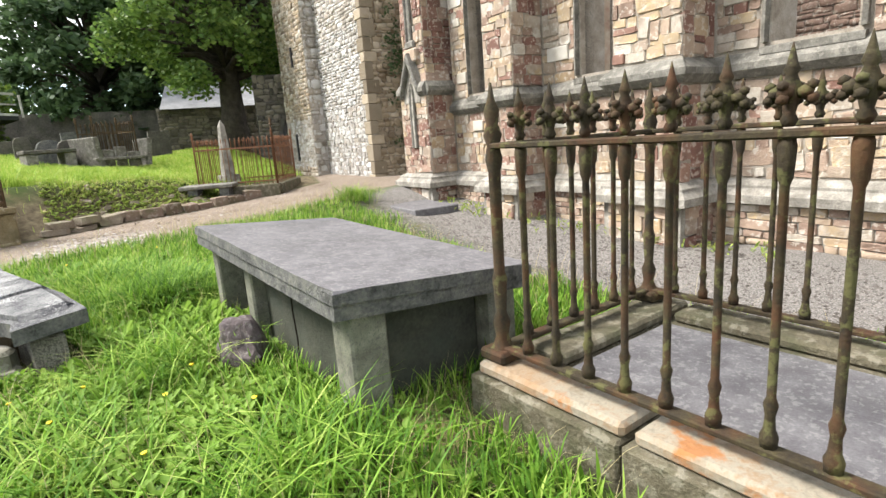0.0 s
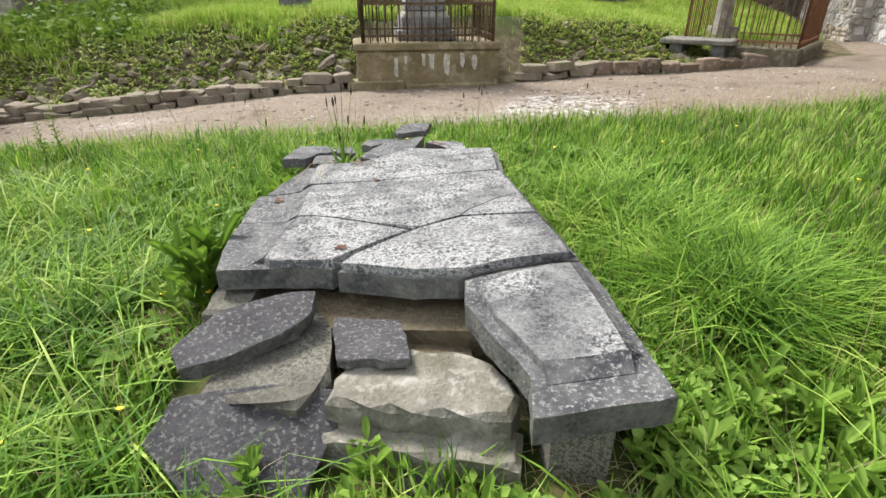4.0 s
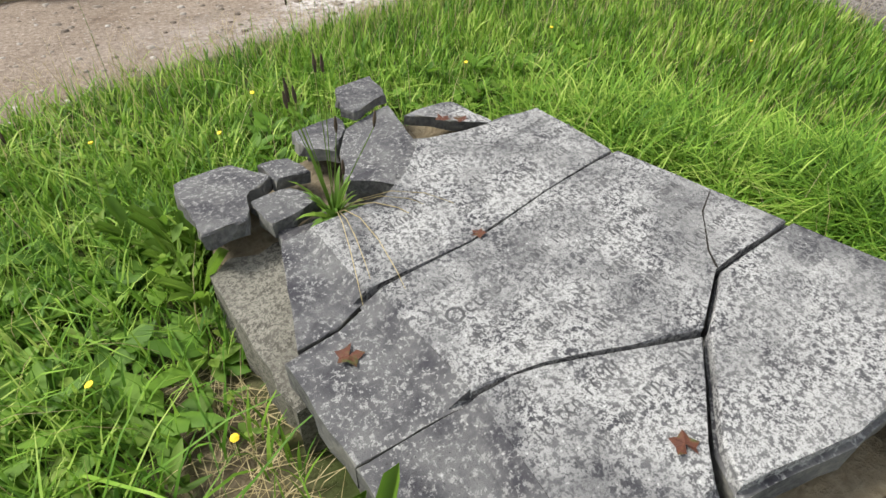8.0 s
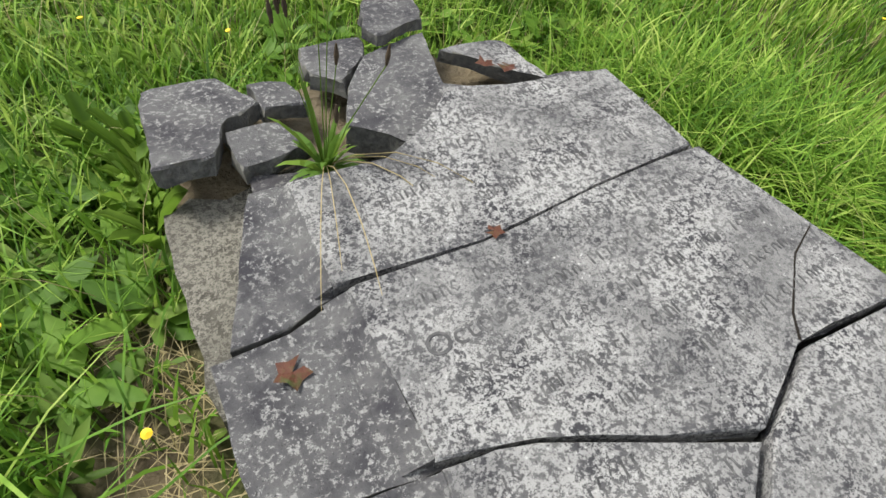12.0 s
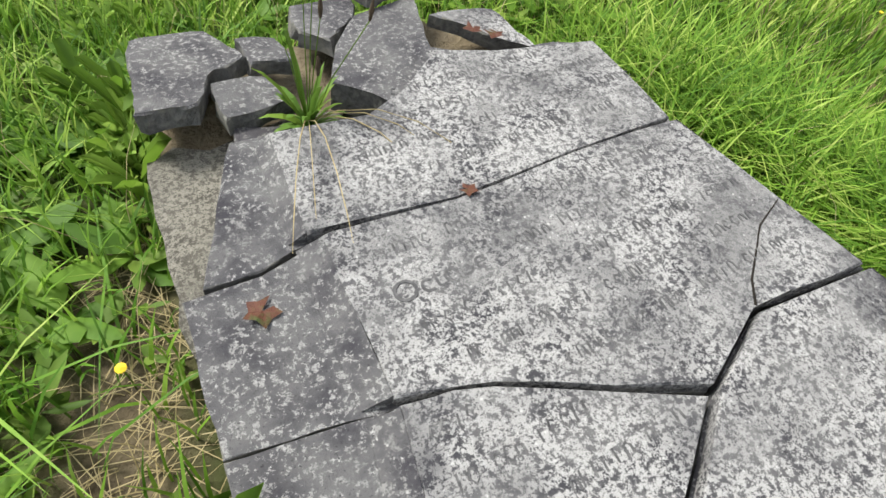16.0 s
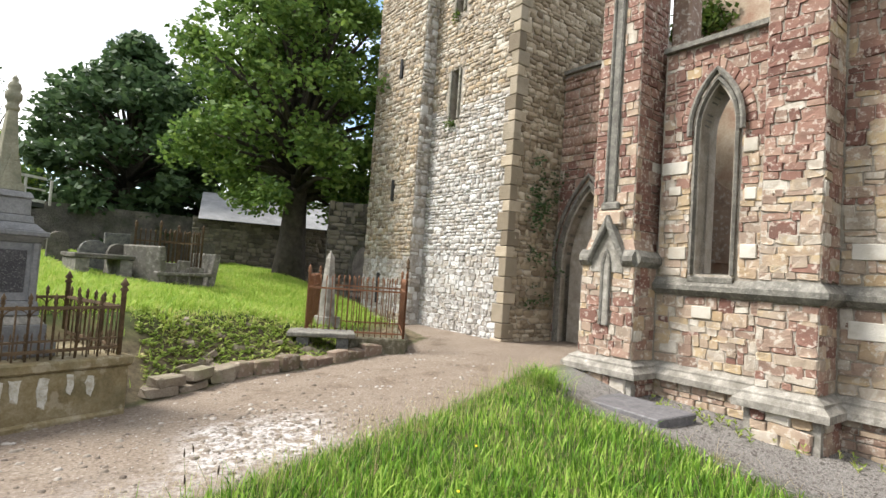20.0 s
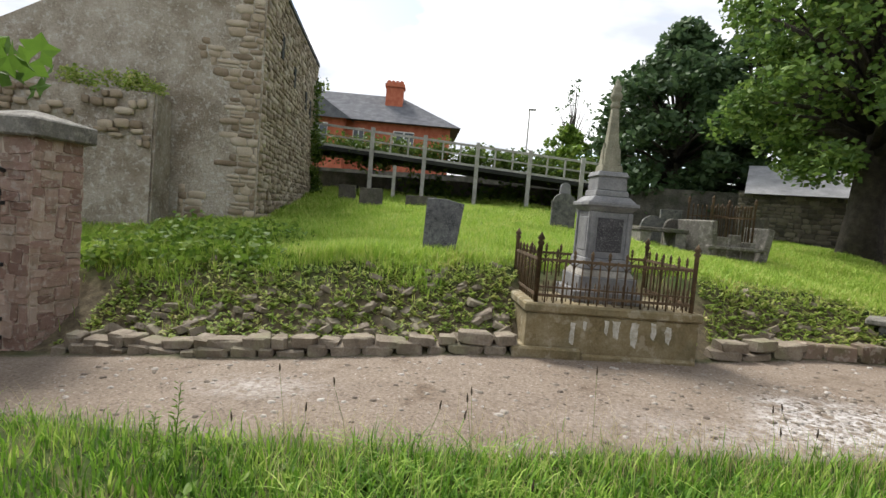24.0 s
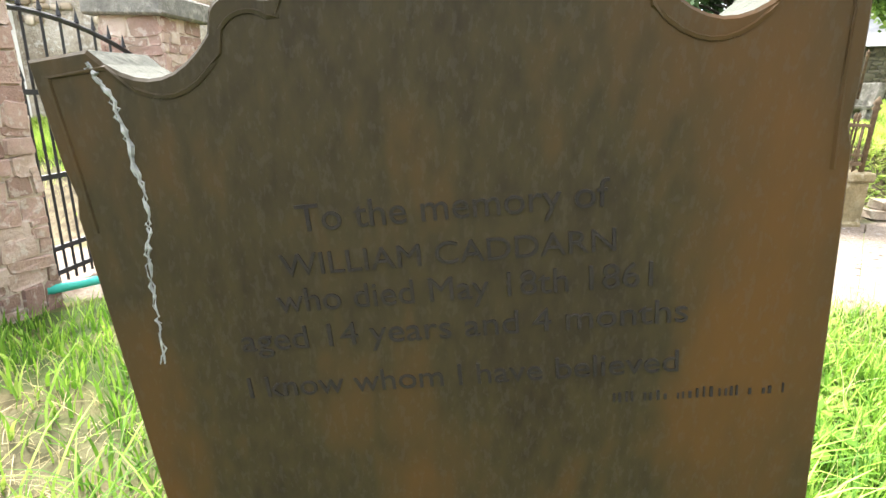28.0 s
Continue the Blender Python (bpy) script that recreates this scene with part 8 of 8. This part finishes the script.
def lawn():
    rng = np.random.default_rng(4)
    # near lawn, thickest round the broken ledger
    n = 400000
    X, Y = rng.uniform(-7, 5.4, n), rng.uniform(-5, 5.6, n)
    near = np.exp(-((X + 0.2) ** 2 + (Y - 1.0) ** 2) / 9.0)
    near2 = np.exp(-((X - 1.0) ** 2 + (Y + 1.2) ** 2) / 6.0)
    clump = 0.5 + 0.5 * wave(X, Y, 5.1, 1.0)
    yn = np.interp(X, NE[:, 0], NE[:, 1])
    gx = np.interp(Y, GY, GXV)
    edge = np.minimum(np.clip((yn - Y) / 0.25, 0, 1), np.clip((gx - X + 0.3 * wave(X, Y, 3, 2)) / 0.5, 0, 1))
    ok = free(X, Y) & (rng.random(n) < (0.16 + 0.84 * np.maximum(near, near2)) * (0.45 + 0.55 * clump) * edge)
    X, Y = X[ok], Y[ok]
    tall = 0.5 + 0.5 * wave(X, Y, 1.6, 0.4)
    side = np.clip((X + 1.2) / 1.2, 0.0, 1.0)
    h = (0.06 + 0.1 * tall + 0.07 * rng.random(len(X))) * (0.75 + 0.35 * rng.random(len(X)))
    h *= np.where((np.abs(X - 0.9) < 0.5) & (Y < 0.6), 0.65, 1.0)
    w = 0.0026 + 0.0034 * rng.random(len(X)) ** 2
    blades("lawn_grass", X, Y, h, w * (1 + 0.5 * (np.hypot(X, Y) > 3)), GRASS, "lush uneven green grass round the graves", 41)
    # longer tufts
    tx, ty = [], []
    for cx, cy, k, s in ((1.05, 1.75, 700, 0.22), (1.28, 0.95, 1500, 0.13), (1.5, 1.1, 700, 0.12), (1.3, 1.35, 700, 0.2), (0.95, 2.1, 500, 0.2), (-4.6, 0.25, 500, 0.25), (-4.0, 0.9, 350, 0.25), (-1.9, 0.4, 500, 0.3), (-1.3, 0.7, 400, 0.25), (-2.2, 1.4, 500, 0.3), (0.4, -1.2, 300, 0.25), (-0.9, -0.5, 400, 0.25), (1.1, -0.5, 250, 0.15), (5.25, 5.35, 350, 0.15), (1.3, -1.9, 260, 0.2)):
        tx.append(cx + rng.normal(size=k) * s)
        ty.append(cy + rng.normal(size=k) * s)
    X, Y = np.concatenate(tx), np.concatenate(ty)
    ok = free(X, Y)
    X, Y = X[ok], Y[ok]
    blades("grass_tufts", X, Y, 0.22 + 0.16 * rng.random(len(X)), 0.003 + 0.002 * rng.random(len(X)), GRASS, "long arching tufts of coarse grass", 42, 1.0)
    # dry stalks
    n = 5200
    X, Y = rng.uniform(-5, 4.5, n), rng.uniform(-4, 4.6, n)
    ok = free(X, Y) & (Y < np.interp(X, NE[:, 0], NE[:, 1])) & (X < np.interp(Y, GY, GXV))
    X, Y = X[ok], Y[ok]
    blades("dry_stalks", X, Y, 0.16 + 0.2 * rng.random(len(X)), np.full(len(X), 0.0012), DRY, "thin dry grass stalks", 43, 0.5)
    k = 900
    X, Y = np.concatenate([rng.uniform(-0.2, 0.3, 300), rng.normal(1.78, 0.2, 700), -0.93 + 0.06 * rng.normal(size=420), rng.normal(-4.8, 0.5, 1500)]), np.concatenate([rng.uniform(0.25, 0.55, 300), rng.normal(-1.9, 0.16, 700), rng.uniform(0.4, 1.7, 420), rng.normal(0.9, 0.4, 1500)])
    X, Y = np.concatenate([X, rng.uniform(0.3, 1.6, 1500)]), np.concatenate([Y, rng.uniform(-1.9, 0.7, 1500)])
    blades("straw", X, Y, 0.05 + 0.06 * rng.random(len(X)), np.full(len(X), 0.0014), DRY, "flattened dry straw", 44, 2.4)
    # bank and upper lawn
    n = 520000
    X, Y = rng.uniform(-14, 9, n), rng.uniform(4, 22, n)
    yf = np.interp(X, FE[:, 0], FE[:, 1])
    d = Y - yf
    brow = np.where(X > 0.5, 1.8, 1.3) + 0.55 * wave(X, Y, 1.9, 5) + 0.45 * wave(X, Y, 5.3, 2) + 0.35 * (rng.random(n) - 0.5)
    ok = (d > 0.25) & (rng.random(n) < np.where(d < brow, 0.012 + 0.1 * np.clip(d - 0.5, 0, 1) ** 2, 1.0) * np.clip(1.25 - d / 16, 0.3, 1))
    L = MON.inverted()
    mx, my = X + 1.57, Y - 6.12
    c, s = math.cos(radians(15.5)), math.sin(radians(15.5))
    lx, ly = mx * c + my * s, -mx * s + my * c
    ok &= ~((lx > -0.05) & (lx < 2.05) & (ly > -0.1) & (ly < 1.45))
    ok &= ~((X > 4.0) & (d < 1.0))
    X, Y, d = X[ok], Y[ok], d[ok]
    h = (0.12 + 0.16 * (0.5 + 0.5 * wave(X, Y, 1.1, 3)) + 0.1 * rng.random(len(X))) * np.where(d < 1.5, 0.6, 1.0) * np.where((X > 0.3) & (d > 1.5), 0.7, 1.0)
    blades("bank_grass", X, Y, h, (0.0028 + 0.0035 * rng.random(len(X))) * (1 + 0.11 * np.clip(d, 0, 12)), GRASS_FAR, "bright long grass on the bank and upper graveyard", 45)


lawn()


def leaf_stuff(name, X, Y, n_leaf, length, width, mt, label, seed, lift=0.5):
    """Low rosettes and leafy weeds: pointed leaves fanned from each root."""
    rng = np.random.default_rng(seed)
    V, F = [], []
    b = 0
    for x, y in zip(X, Y):
        z = ground_z(float(x), float(y))
        for k in range(n_leaf):
            a = rng.random() * 6.283
            l, w = length * (0.6 + 0.7 * rng.random()), width * (0.7 + 0.6 * rng.random())
            d, p = np.array((math.cos(a), math.sin(a))), np.array((-math.sin(a), math.cos(a)))
            st = rng.random() * length * lift * 1.6
            up = lift * (0.4 + rng.random())
            pts = [(0, 0, 0), (0.35, -1, 0.7), (0.35, 1, 0.7), (0.75, -0.75, 1.0), (0.75, 0.75, 1.0), (1.0, 0, 0.9)]
            for t, s, hz in pts:
                q = np.array((x, y)) + d * (l * t) + p * (s * w)
                V.append((q[0], q[1], z + st + 0.012 + l * up * hz - (0.12 * l * abs(s))))
            F += [(b, b + 2, b + 4), (b, b + 4, b + 5), (b, b + 5, b + 3), (b, b + 3, b + 1)]
            b += 6
    return bulk(name, V, F, mt, None, label, "weeds", "stuff")


rw = np.random.default_rng(8)
def scatter(n, x0, x1, y0, y1):
    X, Y = rw.uniform(x0, x1, n), rw.uniform(y0, y1, n)
    ok = free(X, Y) & (Y < np.interp(X, NE[:, 0], NE[:, 1]) - 0.05) & (X < np.interp(Y, GY, GXV) - 0.1)
    return X[ok], Y[ok]


leaf_stuff("broad_weeds", *scatter(700, -3.5, 2.2, -2.5, 3.6), 5, 0.085, 0.017, WEED, "dandelion, dock and plantain leaves in the grass", 51, 0.35)
leaf_stuff("clover", *scatter(1600, 0.3, 1.8, -2.0, 0.9), 5, 0.042, 0.013, PALE_LEAF, "small pale trefoil and vetch leaves before the table tomb", 89, 0.7)
leaf_stuff("clover", *scatter(2600, -3, 1.8, -2.6, 3.2), 4, 0.04, 0.011, WEED, "small clover and speedwell leaves", 52, 0.5)
X, Y = rw.normal(-0.86, 0.05, 16), rw.normal(0.76, 0.07, 16)
leaf_stuff("leafy_weed", X, Y, 9, 0.1, 0.02, NEAR_LEAF, "upright light green leafy weed beside the slab", 53, 1.3)
X, Y = rw.normal(-0.95, 0.08, 6), rw.normal(2.02, 0.1, 6)
leaf_stuff("leafy_weed", X, Y, 9, 0.09, 0.018, NEAR_LEAF, "light green leafy weed at the slab's head", 54, 1.1)
X, Y = rw.normal(1.35, 0.13, 30), rw.normal(0.0, 0.2, 30)
leaf_stuff("leafy_weed", X, Y, 9, 0.055, 0.014, PALE_LEAF, "leafy weeds against the table tomb", 55, 1.3)
X, Y = rw.normal(0.33, 0.2, 14), rw.normal(-0.22, 0.06, 14)
leaf_stuff("leafy_weed", X, Y, 9, 0.055, 0.013, NEAR_LEAF, "young weeds at the slab's foot", 57, 0.9)
Xb = rw.uniform(-6.5, 4.2, 4600)
Yb = np.interp(Xb, FE[:, 0], FE[:, 1]) + np.abs(rw.normal(0.75, 0.45, 4600)) + 0.12
ok = (Xb < -1.75) | (Xb > 0.6)
leaf_stuff("bank_weeds", Xb[ok], Yb[ok], 5, 0.055, 0.014, BANK_WEED, "low weeds and bramble over the earthy bank", 56, 0.5)

leaf_stuff("dock_leaves", *scatter(120, -2.2, -0.85, -0.4, 2.6), 6, 0.09, 0.014, WEED, "broad dock and dandelion leaves beside the broken slab", 58, 0.3)
leaf_stuff("dock_leaves", *scatter(110, 0.5, 1.6, -0.6, 1.6), 6, 0.07, 0.013, WEED, "broad leaves between the slab and the table tomb", 59, 0.4)
leaf_stuff("broad_leaves", *scatter(90, -2.0, -0.9, 0.3, 2.4), 6, 0.15, 0.03, GREEN_LEAF, "large dandelion and dock leaves beside the broken slab", 72, 0.25)
leaf_stuff("broad_leaves", *scatter(110, 0.5, 1.7, -1.6, 0.8), 6, 0.05, 0.013, GREEN_LEAF, "broad leaves between the slab and the table tomb", 73, 0.35)
leaf_stuff("broad_leaves", *scatter(60, -0.6, 1.6, 2.1, 3.2), 6, 0.1, 0.024, GREEN_LEAF, "broad leaves in the grass behind the slab", 74, 0.45)
for cx, cy, k, sd in ((-0.98, 2.0, 9, 75), (0.3, 2.25, 8, 76), (0.65, 1.75, 8, 77), (-0.87, 0.79, 6, 78), (0.04, -0.1, 5, 79), (-0.29, -0.16, 5, 80), (-0.97, 2.6, 7, 81), (1.49, 0.04, 20, 82), (1.2, -0.45, 12, 85), (0.95, 0.1, 12, 86), (1.25, 0.4, 14, 87), (0.8, -0.7, 10, 88)):
    leaf_stuff("leafy_weed", rw.normal(cx, 0.08, k), rw.normal(cy, 0.08, k), 11, 0.046, 0.012, PALE_LEAF, "clump of light green leafy weed", sd, 1.2)
rg_ = np.random.default_rng(83)
Xw, Yw = rg_.uniform(-2.4, 2.0, 9000), rg_.uniform(-2.6, 3.6, 9000)
okw = free(Xw, Yw) & (Yw < np.interp(Xw, NE[:, 0], NE[:, 1])) & (rg_.random(9000) < 0.35 + 0.65 * (wave(Xw, Yw, 4.3, 2.0) > 0))
blades("coarse_grass", Xw[okw], Yw[okw], (0.11 + 0.13 * rg_.random(okw.sum())) * np.where(Xw[okw] > 0.4, 0.75, 1.0), 0.0028 + 0.0028 * rg_.random(okw.sum()), GRASS, "coarse arching blades among the lawn grass", 84, 1.5)
# growth along the church's foot and the lane's edge
Sc = rw.uniform(3.2, 9.5, 120)
Pc = [CHURCH @ Vector((float(s), -0.25 - abs(float(rw.normal(0, 0.25))), 0)) for s in Sc]
leaf_stuff("wall_foot_weeds", np.array([p.x for p in Pc]), np.array([p.y for p in Pc]), 6, 0.05, 0.01, BANK_WEED, "straggling weeds along the foot of the church wall", 62, 0.9)
Xe = rw.uniform(-6.0, 6.0, 2600)
Ye = np.interp(Xe, NE[:, 0], NE[:, 1]) + rw.normal(-0.12, 0.16, 2600)
blades("edge_grass", Xe, Ye, 0.07 + 0.12 * rw.random(2600), np.full(2600, 0.0025), GRASS, "ragged grass spilling over the lane's edge", 63, 0.7)
Xe = rw.uniform(-3.0, 6.0, 1500)
Ye = np.interp(Xe, NE[:, 0], NE[:, 1]) + rw.normal(-0.25, 0.25, 1500)
blades("seeding_grass", Xe, Ye, 0.2 + 0.18 * rw.random(1500), np.full(1500, 0.0011), DRY, "pale seeding grass stems along the lane", 64, 0.45)


def lane_chips(n, seed):
    """Loose chips and pebbles pressed into the lane."""
    rng = np.random.default_rng(seed)
    V, F, b = [], [], 0
    for i in range(n):
        x = rng.uniform(-5.5, 5.5)
        a, c = along(NEAR_EDGE, x), along(FAR_EDGE, x)
        y = rng.uniform(a, c)
        if i % 3 == 0:
            x, y = 1.2 + rng.normal() * 0.9, 5.4 + rng.normal() * 0.5
        if not along(NEAR_EDGE, x) < y < along(FAR_EDGE, x):
            continue
        s = 0.008 + 0.03 * rng.random() ** 4
        z = ground_z(x, y)
        k = 6
        ph = rng.random() * 6.28
        rr = s * (0.7 + 0.6 * rng.random(k))
        for q, hz in ((1.0, -0.004), (0.7, s * 0.35)):
            for j in range(k):
                V.append((x + rr[j] * q * math.cos(ph + j * 1.047), y + 0.75 * rr[j] * q * math.sin(ph + j * 1.047), z + hz))
        for j in range(k):
            j2 = (j + 1) % k
            F += [(b + j, b + j2, b + k + j2), (b + j, b + k + j2, b + k + j)]
        F += [(b + k, b + k + j, b + k + j + 1) for j in range(1, k - 1)]
        b += 2 * k
    CHIP = surface("lane_chip", [(0.09, 0.07, 0.055), (0.17, 0.14, 0.11), (0.24, 0.21, 0.175), (0.38, 0.355, 0.32)], 8, 60, 0.92, 0.3, rand="island")
    bulk("lane_gravel", V, F, CHIP, None, "loose pale chips and pebbles on the worn lane", "gravel", "stuff")


lane_chips(2600, 65)


def yard_gravel(n, seed):
    """Small stones of the gravel strip along the church, as low facets."""
    rng = np.random.default_rng(seed)
    Y = rng.uniform(-4.5, 5.2, n)
    X = np.interp(Y, GY, GXV) + rng.uniform(-0.15, 2.2, n)
    s = 0.008 + 0.018 * rng.random(n) ** 3
    Z = np.array([ground_z(float(a), float(b)) for a, b in zip(X, Y)])
    ph = rng.random(n) * 6.28
    V = np.zeros((n, 5, 3))
    for j in range(4):
        r = s * (0.7 + 0.6 * rng.random(n))
        V[:, j] = np.stack([X + r * np.cos(ph + j * 1.571), Y + r * np.sin(ph + j * 1.571), Z - 0.003], 1)
    V[:, 4] = np.stack([X + 0.3 * s * rng.normal(size=n), Y + 0.3 * s * rng.normal(size=n), Z + s * 0.55], 1)
    base = (np.arange(n) * 5)[:, None]
    F = np.concatenate([base + np.array([[0, 1, 4], [1, 2, 4], [2, 3, 4], [3, 0, 4]])[i] for i in range(4)], 0)
    PEBBLE = surface("yard_pebble", [(0.042, 0.036, 0.03), (0.084, 0.073, 0.064), (0.125, 0.112, 0.1), (0.22, 0.2, 0.182)], 8, 60, 0.92, 0.2, rand="island")
    bulk("yard_gravel", V.reshape(-1, 3), F, PEBBLE, None, "grey loose gravel along the foot of the church", "gravel", "stuff")


yard_gravel(26000, 66)
# a tall weed and thin seeding stems at the lane's edge
def tall_weed(x, y, h, seed):
    """An upright stem with small alternate leaves."""
    rnd = random.Random(seed)
    t = thing("tall_weed", pose(x, y, ground_z(x, y)), "tall narrow green weed at the lane's edge", "plant")
    bm = bmesh.new()
    tube_into(bm, [(0, 0, -0.02), (0.01, 0, h * 0.5), (0.015, 0.01, h)], [0.004, 0.003, 0.0015], 5)
    part("stem", bm, WEED, t)
    for k in range(34):
        f = k / 33
        a, l = k * 2.4 + rnd.uniform(-0.3, 0.3), (0.075 - 0.045 * f) * rnd.uniform(0.8, 1.2)
        d, p = Vector((math.cos(a), math.sin(a), 0)), Vector((-math.sin(a), math.cos(a), 0))
        o = Vector((0.012 * f, 0, h * (0.08 + 0.92 * f)))
        tip = o + d * l + Vector((0, 0, l * 0.5))
        mid = o + d * l * 0.5 + Vector((0, 0, l * 0.4))
        part("leaf", raw([o, mid - p * l * 0.16, tip, mid + p * l * 0.16], [(0, 1, 2, 3)]), NEAR_LEAF, t)


tall_weed(-3.25, 2.87, 0.48, 67)
tall_weed(-3.34, 2.8, 0.33, 68)

# plantain tuft in the hole of the ledger
tuft = thing("plantain_tuft", pose(-0.5, 1.68, 0.3), "ribwort plantain tuft with dark seed heads growing through broken slab", "plant")
rt = random.Random(61)
for i in range(38):
    a, l, w = rt.uniform(0, 6.28), rt.uniform(0.07, 0.17), rt.uniform(0.005, 0.0115)
    up = rt.uniform(0.7, 2.1)
    d, p = Vector((math.cos(a), math.sin(a), 0)), Vector((-math.sin(a), math.cos(a), 0))
    u = Vector((0, 0, 1))
    pts = [d * (l * t * (1.25 - 0.3 * up)) + u * (l * (up * t - 0.8 * t * t)) for t in (0, 0.25, 0.5, 0.78, 1.0)]
    bm = raw([pts[0] - p * w * 0.3, pts[0] + p * w * 0.3, pts[1] - p * w * 0.8, pts[1] + p * w * 0.8, pts[2] - p * w, pts[2] + p * w, pts[3] - p * w * 0.6, pts[3] + p * w * 0.6, pts[4]], [(0, 1, 3, 2), (2, 3, 5, 4), (4, 5, 7, 6), (6, 7, 8)])
    part("leaf", bm, TUFT_LEAF if i % 4 else NEAR_LEAF, tuft)
for i in range(6):
    a = rt.uniform(-1.9, 0.3)
    l = rt.uniform(0.25, 0.5)
    d = Vector((math.cos(a), math.sin(a), 0))
    bm = bmesh.new()
    tube_into(bm, [d * (l * t) + Vector((0, 0, l * (0.9 * t - 0.75 * t * t) + 0.03)) for t in (0, 0.2, 0.45, 0.7, 0.9, 1.0)], [0.0013] * 5 + [0.0006], 4)
    part("stalk", bm, DRY, tuft, "thin arching dry grass stalk")
for i in range(9):
    a, l = rt.uniform(0, 6.28), rt.uniform(0.2, 0.46)
    d = Vector((math.cos(a), math.sin(a), 0)) * rt.uniform(0.02, 0.14)
    bm = bmesh.new()
    tube_into(bm, [Vector((0, 0, 0)), d * 0.4 + Vector((0, 0, l * 0.5)), d + Vector((0, 0, l))], [0.0016, 0.0014, 0.0012], 4)
    stem = part("stem", bm, WEED, tuft)
    bm = bmesh.new()
    tube_into(bm, [d + Vector((0, 0, l)), d * 1.02 + Vector((0, 0, l + 0.02)), d * 1.04 + Vector((0, 0, l + 0.045))], [0.003, 0.0055, 0.002], 6)
    part("seed_head", bm, SEED_HEAD, stem)


def seed_stalks(n, seed):
    rng = random.Random(seed)
    bm, bs = bmesh.new(), bmesh.new()
    for i in range(n):
        x = rng.uniform(-3.0, 3.2)
        y = along(NEAR_EDGE, x) - abs(rng.gauss(0.1, 0.35))
        z, l = ground_z(x, y), rng.uniform(0.28, 0.5)
        d = Vector((rng.gauss(0, 0.07), rng.gauss(0, 0.07), 0))
        p = Vector((x, y, z))
        tube_into(bs, [p, p + d * 0.4 + Vector((0, 0, l * 0.5)), p + d + Vector((0, 0, l))], [0.0018, 0.0015, 0.0012], 3)
        tube_into(bm, [p + d + Vector((0, 0, l)), p + d + Vector((0, 0, l + 0.02)), p + d * 1.05 + Vector((0, 0, l + 0.05))], [0.003, 0.0065, 0.002], 5)
    for nm, b, mt in (("seed_heads", bm, SEED_HEAD), ("seed_stems", bs, WEED)):
        ob = new(nm, mesh_of(nm, b, mt))
        tagged(ob, "dark plantain heads on thin stems along the lane's edge", "plant", "", "stuff")


seed_stalks(16, 71)


def dandelion():
    d = thing("dandelion", pose(0, 0, 0), "yellow hawkbit flower on a thin stem in the grass", "flower", "yellow flowers")
    bm = bmesh.new()
    tube_into(bm, [(0, 0, -0.1), (0.01, 0, 0.02), (0.012, 0, 0.07)], [0.002, 0.0018, 0.0016], 4)
    part("stem", bm, WEED, d)
    bm = lathe([(0.002, 0.068), (0.008, 0.074), (0.011, 0.079), (0.004, 0.081), (0.001, 0.082)], 9, Matrix.Translation((0.012, 0, 0)))
    part("flower_head", bm, YELLOW, d)
    return d


proto = dandelion()
spots = [(-0.95, 1.25), (-1.2, 1.55), (-1.45, 2.2), (-0.93, 0.62), (-0.76, 0.68), (-0.72, 0.02), (-0.95, -0.1), (0.42, -0.62), (0.68, -0.66), (0.56, -0.95), (0.3, -0.72), (1.15, -0.75), (1.0, -1.0), (-1.7, 1.2), (-1.9, 2.6), (-0.4, 3.1), (0.75, 2.9), (1.6, 3.2), (2.4, 3.8), (-1.1, 2.9), (-0.6, 2.75), (1.5, -2.6), (0.9, -2.0), (1.25, -1.35), (1.1, 1.2), (2.6, 2.4), (-2.4, 2.1), (0.85, -1.5)]
for i, (x, y) in enumerate(spots):
    m = pose(x, y, ground_z(x, y) + 0.06, random.Random(i).uniform(-15, 15), random.Random(i + 50).uniform(-15, 15), i * 47)
    if i == 0:
        proto.matrix_basis = m
    else:
        copy_thing(proto, m)


def dead_leaf(x, y, z, rot, s, label):
    pl_ = palmate(s)
    rnd = random.Random(int(rot))
    bm = raw([(0, 0, 0.004)] + [(a, b, 0.4 * abs(a) * rnd.uniform(0, 1)) for a, b in pl_], [(0, i + 1, i + 2) for i in range(9)])
    ob = new("dead_leaf", mesh_of("dead_leaf", bm, BROWN_LEAF))
    ob.matrix_basis = pose(x, y, z, 3, 3, rot)
    tagged(ob, label, "leaf", "fallen leaves")


for x, y, r, s in ((-0.67, 1.17, 40, 0.035), (-0.24, 1.325, 160, 0.022), (-0.23, 0.66, 250, 0.03), (-0.03, 1.86, 80, 0.03), (0.02, 1.83, 140, 0.03)):
    dead_leaf(x, y, SLAB_Z + tilt(x, y) + (0.033 if x > -0.5 else 0.004), r, s, "curled brown and green fallen leaf on the slate")
pipe = bmesh.new()
tube_into(pipe, [(-6.35, 3.05, -0.2), (-6.2, 3.6, -0.24)], [0.035, 0.035], 10)
ob = new("green_pipe", mesh_of("green_pipe", pipe, GREEN_PIPE, True))
tagged(ob, "short green plastic pipe lying by the gate", "pipe")

# ---- stones of the walls, laid last ----
for job in PIECES:
    lay(*job)
